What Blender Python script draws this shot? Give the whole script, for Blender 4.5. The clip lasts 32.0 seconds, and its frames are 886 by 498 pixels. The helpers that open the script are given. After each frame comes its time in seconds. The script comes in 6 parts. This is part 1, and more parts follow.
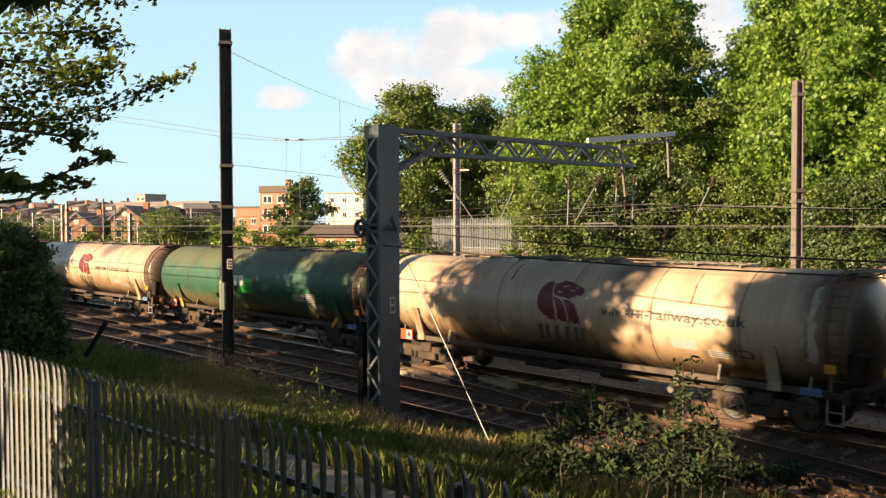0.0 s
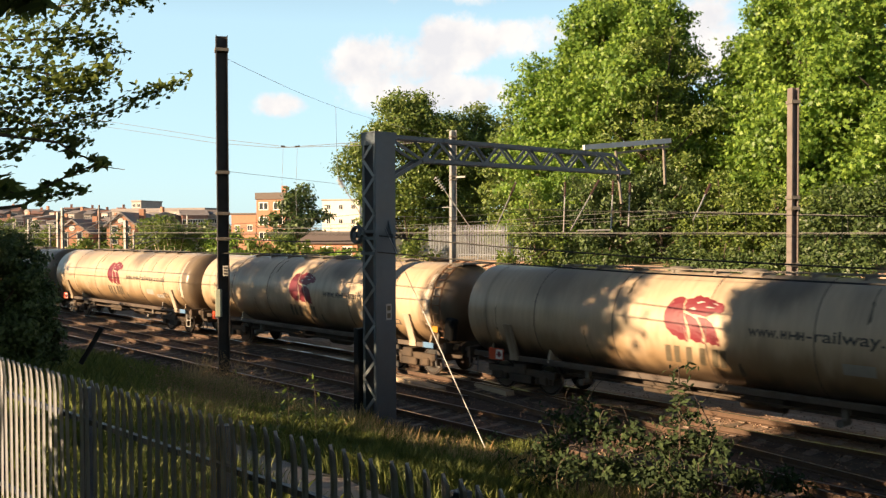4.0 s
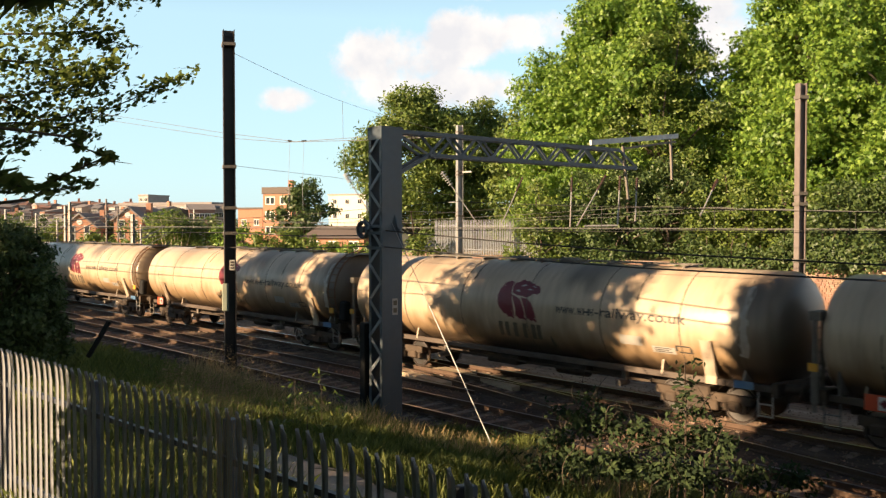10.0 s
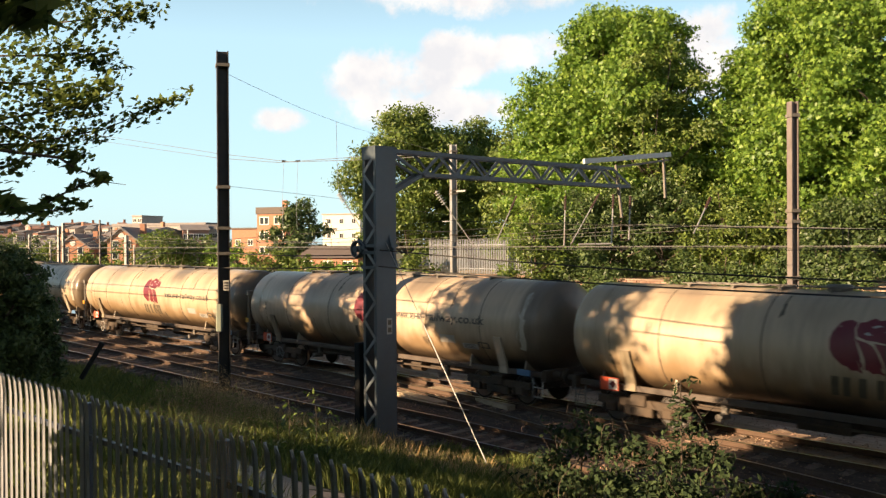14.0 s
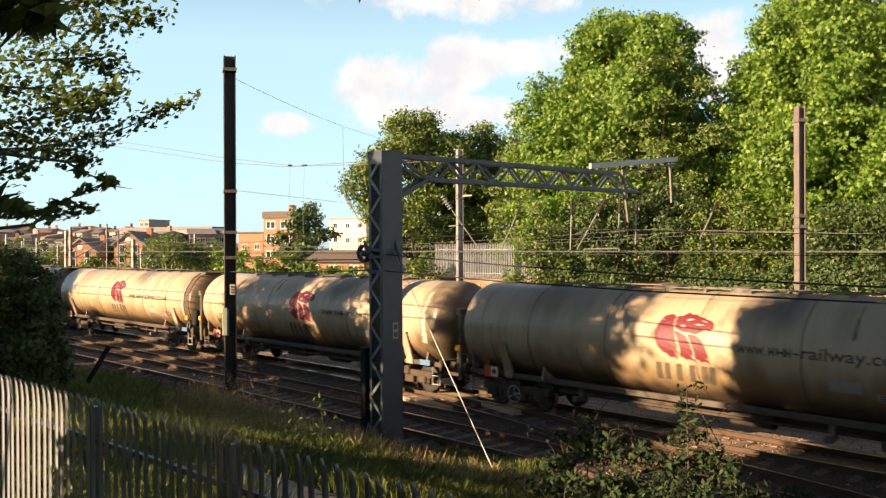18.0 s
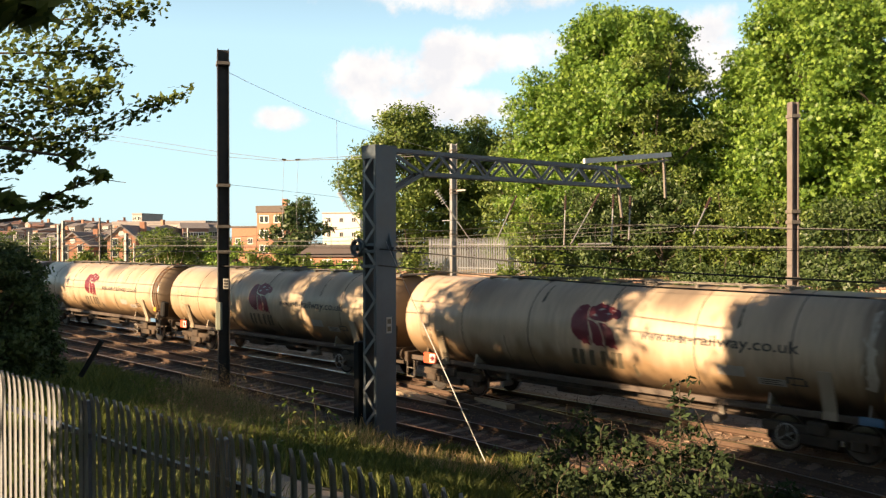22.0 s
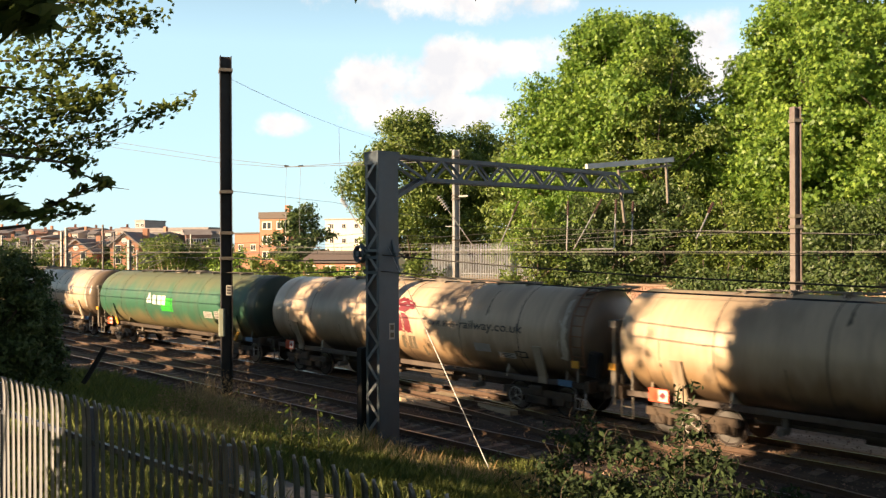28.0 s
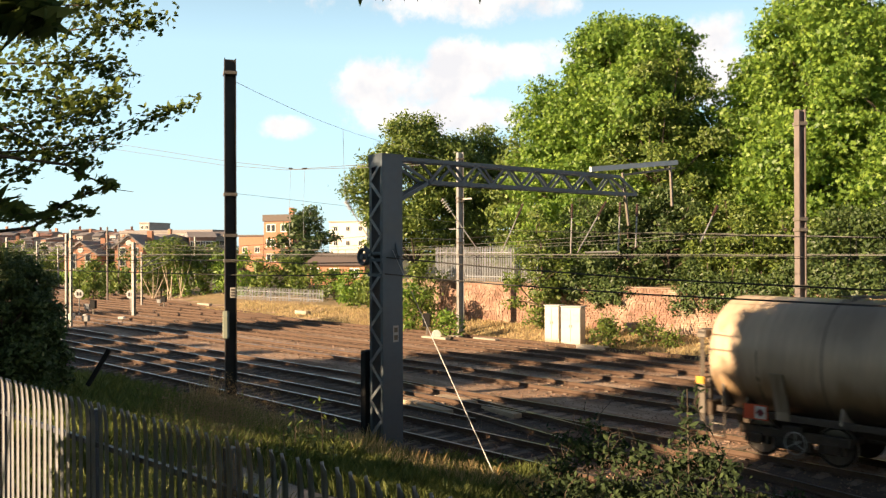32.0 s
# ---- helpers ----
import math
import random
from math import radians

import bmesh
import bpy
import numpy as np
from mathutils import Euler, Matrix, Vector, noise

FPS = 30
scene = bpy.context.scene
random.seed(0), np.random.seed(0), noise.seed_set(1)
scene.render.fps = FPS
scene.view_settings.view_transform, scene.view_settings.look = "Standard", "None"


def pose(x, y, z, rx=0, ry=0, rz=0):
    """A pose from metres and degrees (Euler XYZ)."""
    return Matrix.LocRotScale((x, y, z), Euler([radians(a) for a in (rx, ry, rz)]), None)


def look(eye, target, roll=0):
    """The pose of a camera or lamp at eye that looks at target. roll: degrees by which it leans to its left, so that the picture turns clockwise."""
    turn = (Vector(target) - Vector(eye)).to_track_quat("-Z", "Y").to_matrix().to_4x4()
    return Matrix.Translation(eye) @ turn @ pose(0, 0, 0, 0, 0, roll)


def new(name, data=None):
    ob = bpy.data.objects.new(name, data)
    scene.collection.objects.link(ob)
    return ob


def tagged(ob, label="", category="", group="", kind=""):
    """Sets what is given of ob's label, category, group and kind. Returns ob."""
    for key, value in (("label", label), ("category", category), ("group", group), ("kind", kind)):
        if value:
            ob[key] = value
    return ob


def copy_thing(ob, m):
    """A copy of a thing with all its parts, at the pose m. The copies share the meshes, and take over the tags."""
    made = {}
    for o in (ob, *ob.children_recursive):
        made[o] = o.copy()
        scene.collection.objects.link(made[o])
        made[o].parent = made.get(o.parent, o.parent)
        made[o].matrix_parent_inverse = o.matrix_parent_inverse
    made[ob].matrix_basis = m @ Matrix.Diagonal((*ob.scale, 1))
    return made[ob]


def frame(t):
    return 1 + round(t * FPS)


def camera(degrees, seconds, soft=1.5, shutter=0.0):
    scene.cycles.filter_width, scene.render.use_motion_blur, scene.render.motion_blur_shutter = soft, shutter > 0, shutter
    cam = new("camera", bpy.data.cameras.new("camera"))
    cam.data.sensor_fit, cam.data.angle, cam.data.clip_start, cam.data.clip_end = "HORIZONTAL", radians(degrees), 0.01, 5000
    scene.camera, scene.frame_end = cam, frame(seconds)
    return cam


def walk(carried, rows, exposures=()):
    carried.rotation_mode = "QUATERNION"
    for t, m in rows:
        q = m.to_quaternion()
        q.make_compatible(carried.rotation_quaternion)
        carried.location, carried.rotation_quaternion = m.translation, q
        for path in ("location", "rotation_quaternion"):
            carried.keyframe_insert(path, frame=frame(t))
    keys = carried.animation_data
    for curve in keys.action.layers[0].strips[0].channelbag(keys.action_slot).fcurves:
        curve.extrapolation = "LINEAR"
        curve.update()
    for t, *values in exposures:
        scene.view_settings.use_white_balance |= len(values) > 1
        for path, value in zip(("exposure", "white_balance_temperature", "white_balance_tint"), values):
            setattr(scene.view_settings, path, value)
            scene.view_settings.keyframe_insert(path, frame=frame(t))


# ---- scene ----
# ground plan: the tracks run along x, z = 0 at the rail heads, the camera stands on the bank at y = 0
FOV = 2 * math.degrees(math.atan(784 / 1590.0))
EYE = (0.0, 0.0, 4.88)
# seconds, heading left of +y, pitch, roll
PATH = [
    (0, 49.00, -1.68, -0.20),
    (0.5, 48.98, -1.54, -0.25),
    (1, 49.10, -1.42, -0.26),
    (1.5, 49.16, -1.36, -0.22),
    (2, 49.11, -1.49, -0.23),
    (2.5, 48.84, -1.41, -0.18),
    (3, 48.79, -1.32, -0.20),
    (3.5, 48.78, -1.26, -0.18),
    (5.5, 48.65, -1.25, -0.22),
    (6, 48.61, -1.25, -0.27),
    (6.5, 48.55, -1.28, -0.31),
    (7, 48.64, -1.37, -0.43),
    (7.5, 48.65, -1.38, -0.20),
    (8, 48.68, -1.40, -0.17),
    (8.5, 48.78, -1.34, -0.15),
    (9, 48.80, -1.14, -0.15),
    (9.5, 48.78, -1.18, -0.10),
    (10, 49.16, -1.57, -0.02),
    (10.5, 49.11, -1.46, -0.12),
    (11, 48.99, -1.11, -0.15),
    (11.5, 48.89, -0.94, -0.28),
    (12, 48.79, -0.71, -0.31),
    (12.5, 48.69, -0.55, -0.33),
    (13, 48.68, -0.40, -0.33),
    (13.5, 48.68, -0.38, -0.28),
    (14, 48.79, -0.35, -0.33),
    (14.5, 48.84, -0.40, -0.35),
    (16.5, 48.83, -0.11, -0.30),
    (17, 49.04, -0.11, -0.24),
    (17.5, 49.12, -0.04, -0.21),
    (18, 49.18, -0.06, -0.22),
    (18.5, 49.15, -0.07, -0.29),
    (19, 49.12, -0.16, -0.33),
    (19.5, 49.26, -0.25, -0.30),
    (20, 49.17, -0.25, -0.24),
    (20.5, 49.10, -0.30, -0.22),
    (21, 48.94, -0.32, -0.22),
    (21.5, 48.92, -0.40, -0.15),
    (22, 48.78, -0.40, -0.09),
    (22.5, 48.64, -0.36, -0.14),
    (23, 48.71, -0.31, -0.10),
    (23.5, 48.82, -0.13, -0.13),
    (24, 48.95, -0.10, -0.01),
    (24.5, 49.11, 0.09, 0.04),
    (25, 49.17, 0.16, -0.03),
    (25.5, 49.08, 0.08, -0.08),
    (27.5, 49.03, -0.03, -0.14),
    (28, 48.95, -0.03, -0.27),
    (28.5, 49.06, 0.06, -0.22),
    (29, 48.98, 0.27, -0.09),
    (29.5, 48.83, 0.24, -0.17),
    (30, 48.93, 0.12, -0.15),
    (30.5, 48.93, 0.03, -0.12),
    (31, 49.03, 0.13, -0.08),
    (31.5, 49.18, 0.20, -0.10),
    (32, 49.20, 0.14, -0.20),
]


def aim(yaw, pitch, roll):
    a, b = radians(yaw), radians(pitch)
    tgt = (EYE[0] - math.sin(a) * math.cos(b), EYE[1] + math.cos(a) * math.cos(b), EYE[2] + math.sin(b))
    return look(EYE, tgt, roll)


cam = camera(FOV, 32.0, soft=1.3, shutter=0.2)
walk(cam, [(t, aim(y, p, r)) for t, y, p, r in PATH], exposures=[(0, 0.83, 6900, 14), (32, 0.93, 6900, 14)])

# ---- light ----
SUN_AZ, SUN_EL = 165.0, 16.0     # degrees left of +y, and above the horizon
sun_dir = Vector((-math.sin(radians(SUN_AZ)) * math.cos(radians(SUN_EL)),
                  math.cos(radians(SUN_AZ)) * math.cos(radians(SUN_EL)), math.sin(radians(SUN_EL))))
sun = new("sun", bpy.data.lights.new("sun", "SUN"))
sun.data.energy, sun.data.angle, sun.data.color = 7.0, radians(0.53), (1.0, 0.75, 0.48)
sun.matrix_world = look((0, 0, 50), Vector((0, 0, 50)) - sun_dir)

world = bpy.data.worlds.new("sky")
scene.world = world
world.use_nodes = True
wn, wl = world.node_tree.nodes, world.node_tree.links
wn.clear()


def wnode(kind, **kw):
    n = wn.new(kind)
    for k, v in kw.items():
        n.inputs[k].default_value = v
    return n


def wmath(op, a, b=None):
    n = wn.new("ShaderNodeMath")
    n.operation = op
    for i, v in enumerate((a, b)):
        if v is None:
            continue
        if isinstance(v, (int, float)):
            n.inputs[i].default_value = v
        else:
            wl.new(v, n.inputs[i])
    return n.outputs[0]


sky = wn.new("ShaderNodeTexSky")
sky.sky_type, sky.sun_disc = "NISHITA", False
sky.sun_elevation = radians(SUN_EL)
sky.sun_rotation = math.atan2(sun_dir.x, sun_dir.y)
sky.air_density, sky.dust_density, sky.ozone_density = 1.0, 0.6, 1.5
geo_w = wn.new("ShaderNodeTexCoord")
sep = wn.new("ShaderNodeSeparateXYZ")
wl.new(geo_w.outputs["Generated"], sep.inputs[0])


def sky_direction(u, v):
    """Unit vector for an offset u right, v up (in tangents) from the mean view axis."""
    a = radians(49.2)
    d = Vector((-math.sin(a), math.cos(a), 0)) + u * Vector((math.cos(a), math.sin(a), 0)) + v * Vector((0, 0, 1))
    return d.normalized()


# cumulus: soft ellipses broken up by two scales of noise
big = wnode("ShaderNodeTexNoise", Scale=16.0, Detail=8.0, Roughness=0.62)
wl.new(geo_w.outputs["Generated"], big.inputs["Vector"])
cloud_sum = None
for u, v, ru, rv, amt in ((-0.055, 0.185, 0.075, 0.034, 1.0), (0.02, 0.205, 0.05, 0.03, 0.95), (0.085, 0.212, 0.07, 0.022, 0.9),
                          (-0.01, 0.15, 0.10, 0.022, 0.75), (0.02, 0.285, 0.17, 0.028, 0.85), (-0.173, 0.137, 0.028, 0.014, 0.75),
                          (0.305, 0.205, 0.045, 0.05, 1.0), (0.42, 0.262, 0.05, 0.03, 0.8),
                          (0.30, 0.46, 0.30, 0.06, 0.7), (-0.5, 0.5, 0.3, 0.07, 0.6), (1.3, 0.4, 0.3, 0.10, 0.8), (1.9, 0.25, 0.4, 0.08, 0.8)):
    d = sky_direction(u, v)
    r = Vector((math.cos(radians(49.2)), math.sin(radians(49.2)), 0))
    dot_r = wn.new("ShaderNodeVectorMath")
    dot_r.operation = "DOT_PRODUCT"
    dot_r.inputs[1].default_value = r
    wl.new(geo_w.outputs["Generated"], dot_r.inputs[0])
    a = wmath("DIVIDE", wmath("SUBTRACT", dot_r.outputs["Value"], d.dot(r)), ru)
    b = wmath("DIVIDE", wmath("SUBTRACT", sep.outputs[2], d.z), rv)
    q = wmath("SUBTRACT", 1.0, wmath("ADD", wmath("MULTIPLY", a, a), wmath("MULTIPLY", b, b)))
    q = wmath("MULTIPLY", wmath("MAXIMUM", q, -1.5), amt)
    cloud_sum = q if cloud_sum is None else wmath("MAXIMUM", cloud_sum, q)
puff = wmath("ADD", cloud_sum, wmath("MULTIPLY", wmath("SUBTRACT", big.outputs["Fac"], 0.50), 3.6))
soft = wn.new("ShaderNodeMapRange")
soft.interpolation_type = "SMOOTHSTEP"
soft.inputs["From Min"].default_value, soft.inputs["From Max"].default_value = -0.15, 0.75
soft.inputs["To Max"].default_value = 0.95
wl.new(puff, soft.inputs["Value"])
gain = wn.new("ShaderNodeVectorMath")
gain.operation = "MULTIPLY"
gain.inputs[1].default_value = (0.30, 0.35, 0.40)
wl.new(sky.outputs[0], gain.inputs[0])
# thin bright haze over the whole dome, thicker towards the horizon
haze = wn.new("ShaderNodeMapRange")
haze.inputs["From Min"].default_value, haze.inputs["From Max"].default_value = 0.22, 0.46
haze.inputs["To Min"].default_value, haze.inputs["To Max"].default_value = 1.0, 0.0
wl.new(sep.outputs[2], haze.inputs["Value"])
veil = wn.new("ShaderNodeMix")
veil.data_type, veil.blend_type = "RGBA", "ADD"
wl.new(haze.outputs[0], veil.inputs["Factor"])
wl.new(gain.outputs[0], veil.inputs["A"])
veil.inputs["B"].default_value = (2.55, 3.95, 4.5, 1)
mixc = wn.new("ShaderNodeMix")
mixc.data_type = "RGBA"
wl.new(soft.outputs[0], mixc.inputs["Factor"])
wl.new(veil.outputs["Result"], mixc.inputs["A"])
shade_n = wnode("ShaderNodeTexNoise", Scale=22.0, Detail=5.0, Roughness=0.55)
wl.new(geo_w.outputs["Generated"], shade_n.inputs["Vector"])
cloud_c = wn.new("ShaderNodeMix")
cloud_c.data_type = "RGBA"
tone = wn.new("ShaderNodeMapRange")
tone.inputs["From Min"].default_value, tone.inputs["From Max"].default_value = 0.35, 0.62
wl.new(shade_n.outputs["Fac"], tone.inputs["Value"])
wl.new(tone.outputs[0], cloud_c.inputs["Factor"])
cloud_c.inputs["A"].default_value, cloud_c.inputs["B"].default_value = (4.7, 4.85, 5.1, 1), (5.9, 5.85, 5.7, 1)
wl.new(cloud_c.outputs["Result"], mixc.inputs["B"])
bg = wnode("ShaderNodeBackground", Strength=0.10)
wl.new(mixc.outputs["Result"], bg.inputs["Color"])
out = wn.new("ShaderNodeOutputWorld")
wl.new(bg.outputs[0], out.inputs[0])

# ---- materials ----


def mat(name, base, var=None, rough=0.7, scale=3.0, amount=0.5, bump=0.2, bscale=None, metal=0.0, stain=None, stain_scale=0.6,
        stain_amt=0.45, stain_lo=0.45, transmit=0.0, per_object=0.0, island=0.0, streak=(1, 1, 1), bdist=0.02):
    """A surface with grain, stains and relief at two scales, in metres."""
    m = bpy.data.materials.new(name)
    m.use_nodes = True
    n, l = m.node_tree.nodes, m.node_tree.links
    b = n["Principled BSDF"]
    var = var or tuple(c * 0.7 for c in base)
    tc = n.new("ShaderNodeTexCoord")
    mp = n.new("ShaderNodeMapping")
    mp.inputs["Scale"].default_value = streak
    l.new(tc.outputs["Object"], mp.inputs[0])
    src = mp.outputs[0]

    def noise_tex(s, d):
        t = n.new("ShaderNodeTexNoise")
        t.inputs["Scale"].default_value, t.inputs["Detail"].default_value, t.inputs["Roughness"].default_value = s, d, 0.6
        l.new(src, t.inputs["Vector"])
        return t.outputs["Fac"]

    def ramp(v, lo, hi):
        r = n.new("ShaderNodeMapRange")
        r.inputs["From Min"].default_value, r.inputs["From Max"].default_value = lo, hi
        l.new(v, r.inputs["Value"])
        return r.outputs[0]

    def mix(f, a, c2):
        x = n.new("ShaderNodeMix")
        x.data_type = "RGBA"
        if isinstance(f, float):
            x.inputs["Factor"].default_value = f
        else:
            l.new(f, x.inputs["Factor"])
        for k, v in (("A", a), ("B", c2)):
            if isinstance(v, tuple):
                x.inputs[k].default_value = (*v, 1)
            else:
                l.new(v, x.inputs[k])
        return x.outputs["Result"]

    fine = noise_tex(scale, 6.0)
    col = mix(ramp(fine, 0.5 - 0.5 * (1.05 - amount), 0.5 + 0.5 * (1.05 - amount)), base, var)
    if stain:
        big_n = noise_tex(stain_scale, 4.0)
        sm = n.new("ShaderNodeMath")
        sm.operation = "MULTIPLY"
        l.new(ramp(big_n, stain_lo, stain_lo + 0.23), sm.inputs[0])
        sm.inputs[1].default_value = stain_amt
        col = mix(sm.outputs[0], col, stain)
    for amt, kind, sock in ((per_object, "ShaderNodeObjectInfo", "Random"), (island, "ShaderNodeNewGeometry", "Random Per Island")):
        if amt:
            oi = n.new(kind)
            hs = n.new("ShaderNodeHueSaturation")
            l.new(col, hs.inputs["Color"])
            rr = n.new("ShaderNodeMapRange")
            l.new(oi.outputs[sock], rr.inputs["Value"])
            rr.inputs["To Min"].default_value, rr.inputs["To Max"].default_value = 1 - amt, 1 + amt
            l.new(rr.outputs[0], hs.inputs["Value"])
            r2 = n.new("ShaderNodeMapRange")
            l.new(oi.outputs[sock], r2.inputs["Value"])
            r2.inputs["To Min"].default_value, r2.inputs["To Max"].default_value = 0.5 + 0.05 * amt, 0.5 - 0.05 * amt
            l.new(r2.outputs[0], hs.inputs["Hue"])
            col = hs.outputs[0]
    l.new(col, b.inputs["Base Color"])
    b.inputs["Roughness"].default_value, b.inputs["Metallic"].default_value = rough, metal
    if bump:
        bn = n.new("ShaderNodeBump")
        bn.inputs["Strength"].default_value, bn.inputs["Distance"].default_value = bump, bdist
        l.new(noise_tex(bscale or scale * 3, 4.0), bn.inputs["Height"])
        l.new(bn.outputs[0], b.inputs["Normal"])
    if transmit:
        tr = n.new("ShaderNodeBsdfTranslucent")
        l.new(col, tr.inputs["Color"])
        ms = n.new("ShaderNodeMixShader")
        ms.inputs[0].default_value = transmit
        l.new(b.outputs[0], ms.inputs[1])
        l.new(tr.outputs[0], ms.inputs[2])
        l.new(ms.outputs[0], n["Material Output"].inputs[0])
    return m


M = {}
# lighter copy of galv: sunlight on the boom's arm painted in
M["palesteel"] = mat("sun_brightened_steel", (0.62, 0.62, 0.60), (0.50, 0.50, 0.48), 0.45, 5, 0.4, 0.06)
M["pale_strip"] = mat("pale_shell_strip", (0.60, 0.55, 0.46), (0.46, 0.40, 0.32), 0.45, 5, 0.6, 0.05, stain=(0.30, 0.23, 0.16), stain_scale=2.0)
M["seedhead"] = mat("pinkish_brown_seed_head", (0.40, 0.30, 0.18), (0.30, 0.215, 0.125), 0.8, 3, 0.4, 0, transmit=0.4, island=0.4)
M["cream"] = mat("tank_cream_paint", (0.54, 0.455, 0.345), (0.40, 0.33, 0.245), 0.30, 2.4, 0.6, 0.08, 9, stain=(0.14, 0.095, 0.046), stain_scale=0.62,
                 stain_amt=0.82, stain_lo=0.44, per_object=0.12, streak=(2.6, 0.55, 0.45))
M["green"] = mat("tank_green_paint", (0.028, 0.12, 0.068), (0.022, 0.092, 0.055), 0.5, 2.0, 0.4, 0.05, 9, stain=(0.05, 0.07, 0.045), stain_scale=0.5,
                 stain_amt=0.6, per_object=0.1, streak=(2.2, 0.6, 0.6))
M["underframe"] = mat("grimy_underframe_steel", (0.04, 0.03, 0.022), (0.075, 0.053, 0.036), 0.8, 5, 0.5, 0.3, stain=(0.13, 0.085, 0.05), stain_scale=1.2)
M["wheel"] = mat("brown_wheel_steel", (0.045, 0.032, 0.025), (0.028, 0.02, 0.017), 0.65, 8, 0.5, 0.2)
M["tyre"] = mat("polished_tyre", (0.42, 0.40, 0.38), (0.30, 0.28, 0.26), 0.3, 8, 0.4, 0.05, metal=1.0)
M["grime_steel"] = mat("dirty_galvanised_steel", (0.20, 0.18, 0.15), (0.12, 0.10, 0.08), 0.6, 6, 0.5, 0.15)
M["rust"] = mat("rusty_ladder_steel", (0.23, 0.12, 0.06), (0.15, 0.08, 0.045), 0.75, 6, 0.5, 0.2)
M["white"] = mat("white_paint", (0.75, 0.74, 0.70), (0.62, 0.60, 0.55), 0.5, 6, 0.4, 0.05, stain=(0.4, 0.36, 0.3), stain_amt=0.4)
M["offwhite"] = mat("faded_white_decal", (0.46, 0.44, 0.40), (0.36, 0.34, 0.30), 0.5, 6, 0.4, 0.02)
M["red"] = mat("maroon_red_decal", (0.20, 0.016, 0.028), (0.14, 0.014, 0.022), 0.45, 4, 0.4, 0.02, stain=(0.2, 0.08, 0.06), stain_amt=0.4)
M["dark_decal"] = mat("charcoal_decal", (0.045, 0.042, 0.04), (0.09, 0.08, 0.07), 0.5, 5, 0.4, 0.02)
M["grey_decal"] = mat("worn_grey_brown_decal", (0.10, 0.08, 0.05), (0.16, 0.13, 0.085), 0.55, 5, 0.5, 0.02)
M["orange"] = mat("orange_red_plate_paint", (0.75, 0.10, 0.03), (0.6, 0.08, 0.03), 0.5, 6, 0.4, 0.02)
M["yellow"] = mat("yellow_paint", (0.75, 0.36, 0.03), (0.6, 0.29, 0.03), 0.5, 6, 0.4, 0.02)
M["blue"] = mat("pale_blue_plate_paint", (0.11, 0.23, 0.40), (0.09, 0.19, 0.33), 0.5, 6, 0.4, 0.02)
M["mast"] = mat("blue_grey_mast_paint", (0.095, 0.125, 0.15), (0.075, 0.10, 0.12), 0.5, 5, 0.4, 0.06, stain=(0.11, 0.11, 0.10), stain_scale=1.5)
# lighter copy of the mast paint: soft light on the lacing painted in
M["lacing"] = mat("lit_grey_lacing_paint", (0.24, 0.27, 0.29), (0.18, 0.205, 0.225), 0.5, 5, 0.4, 0.06, stain=(0.16, 0.13, 0.10), stain_scale=1.5)
M["pole"] = mat("dark_weathered_pole_steel", (0.045, 0.040, 0.039), (0.028, 0.025, 0.025), 0.6, 5, 0.5, 0.08, stain=(0.07, 0.05, 0.04), stain_scale=1.0)
M["galv"] = mat("galvanised_steel", (0.36, 0.36, 0.35), (0.27, 0.27, 0.26), 0.5, 5, 0.5, 0.08, metal=0.2, stain=(0.25, 0.18, 0.13), stain_scale=1.0)
M["rustpole"] = mat("rust_brown_pole_steel", (0.19, 0.16, 0.148), (0.135, 0.11, 0.10), 0.7, 4, 0.5, 0.1, stain=(0.27, 0.23, 0.21), stain_scale=0.8)
M["wire"] = mat("dark_copper_wire", (0.03, 0.028, 0.025), None, 0.6, 3, 0.3, 0)
M["greywire"] = mat("dull_grey_wire", (0.17, 0.165, 0.155), None, 0.6, 3, 0.3, 0)
M["palewire"] = mat("pale_aluminium_wire", (0.40, 0.41, 0.42), None, 0.5, 3, 0.3, 0)
M["solebar"] = mat("dirty_brown_solebar", (0.13, 0.10, 0.075), (0.08, 0.06, 0.045), 0.55, 4, 0.5, 0.1, stain=(0.07, 0.05, 0.04), stain_scale=1.4, stain_amt=0.8, stain_lo=0.4)
# distance haze is mixed into these three town colours
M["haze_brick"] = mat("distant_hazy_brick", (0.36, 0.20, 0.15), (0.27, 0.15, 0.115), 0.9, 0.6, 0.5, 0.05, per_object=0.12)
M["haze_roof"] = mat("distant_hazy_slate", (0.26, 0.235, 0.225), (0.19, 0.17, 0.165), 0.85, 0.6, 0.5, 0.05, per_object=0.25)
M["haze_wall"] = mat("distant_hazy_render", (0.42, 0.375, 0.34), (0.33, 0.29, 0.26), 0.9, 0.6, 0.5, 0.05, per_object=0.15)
M["birch"] = mat("pale_birch_bark", (0.66, 0.55, 0.42), (0.5, 0.4, 0.3), 0.8, 4, 0.5, 0.2, stain=(0.2, 0.15, 0.1), stain_scale=2.0)
M["insul"] = mat("brown_ceramic_insulator", (0.085, 0.05, 0.04), (0.06, 0.035, 0.03), 0.35, 8, 0.3, 0.02)
M["insul_grey"] = mat("grey_ceramic_insulator", (0.55, 0.54, 0.52), None, 0.3, 8, 0.3, 0.02)
M["rail"] = mat("rusty_rail_side", (0.12, 0.07, 0.042), (0.075, 0.045, 0.03), 0.8, 8, 0.5, 0.2)
M["railtop"] = mat("polished_rail_head", (0.50, 0.47, 0.44), (0.36, 0.33, 0.30), 0.3, 10, 0.3, 0.02, metal=1.0)
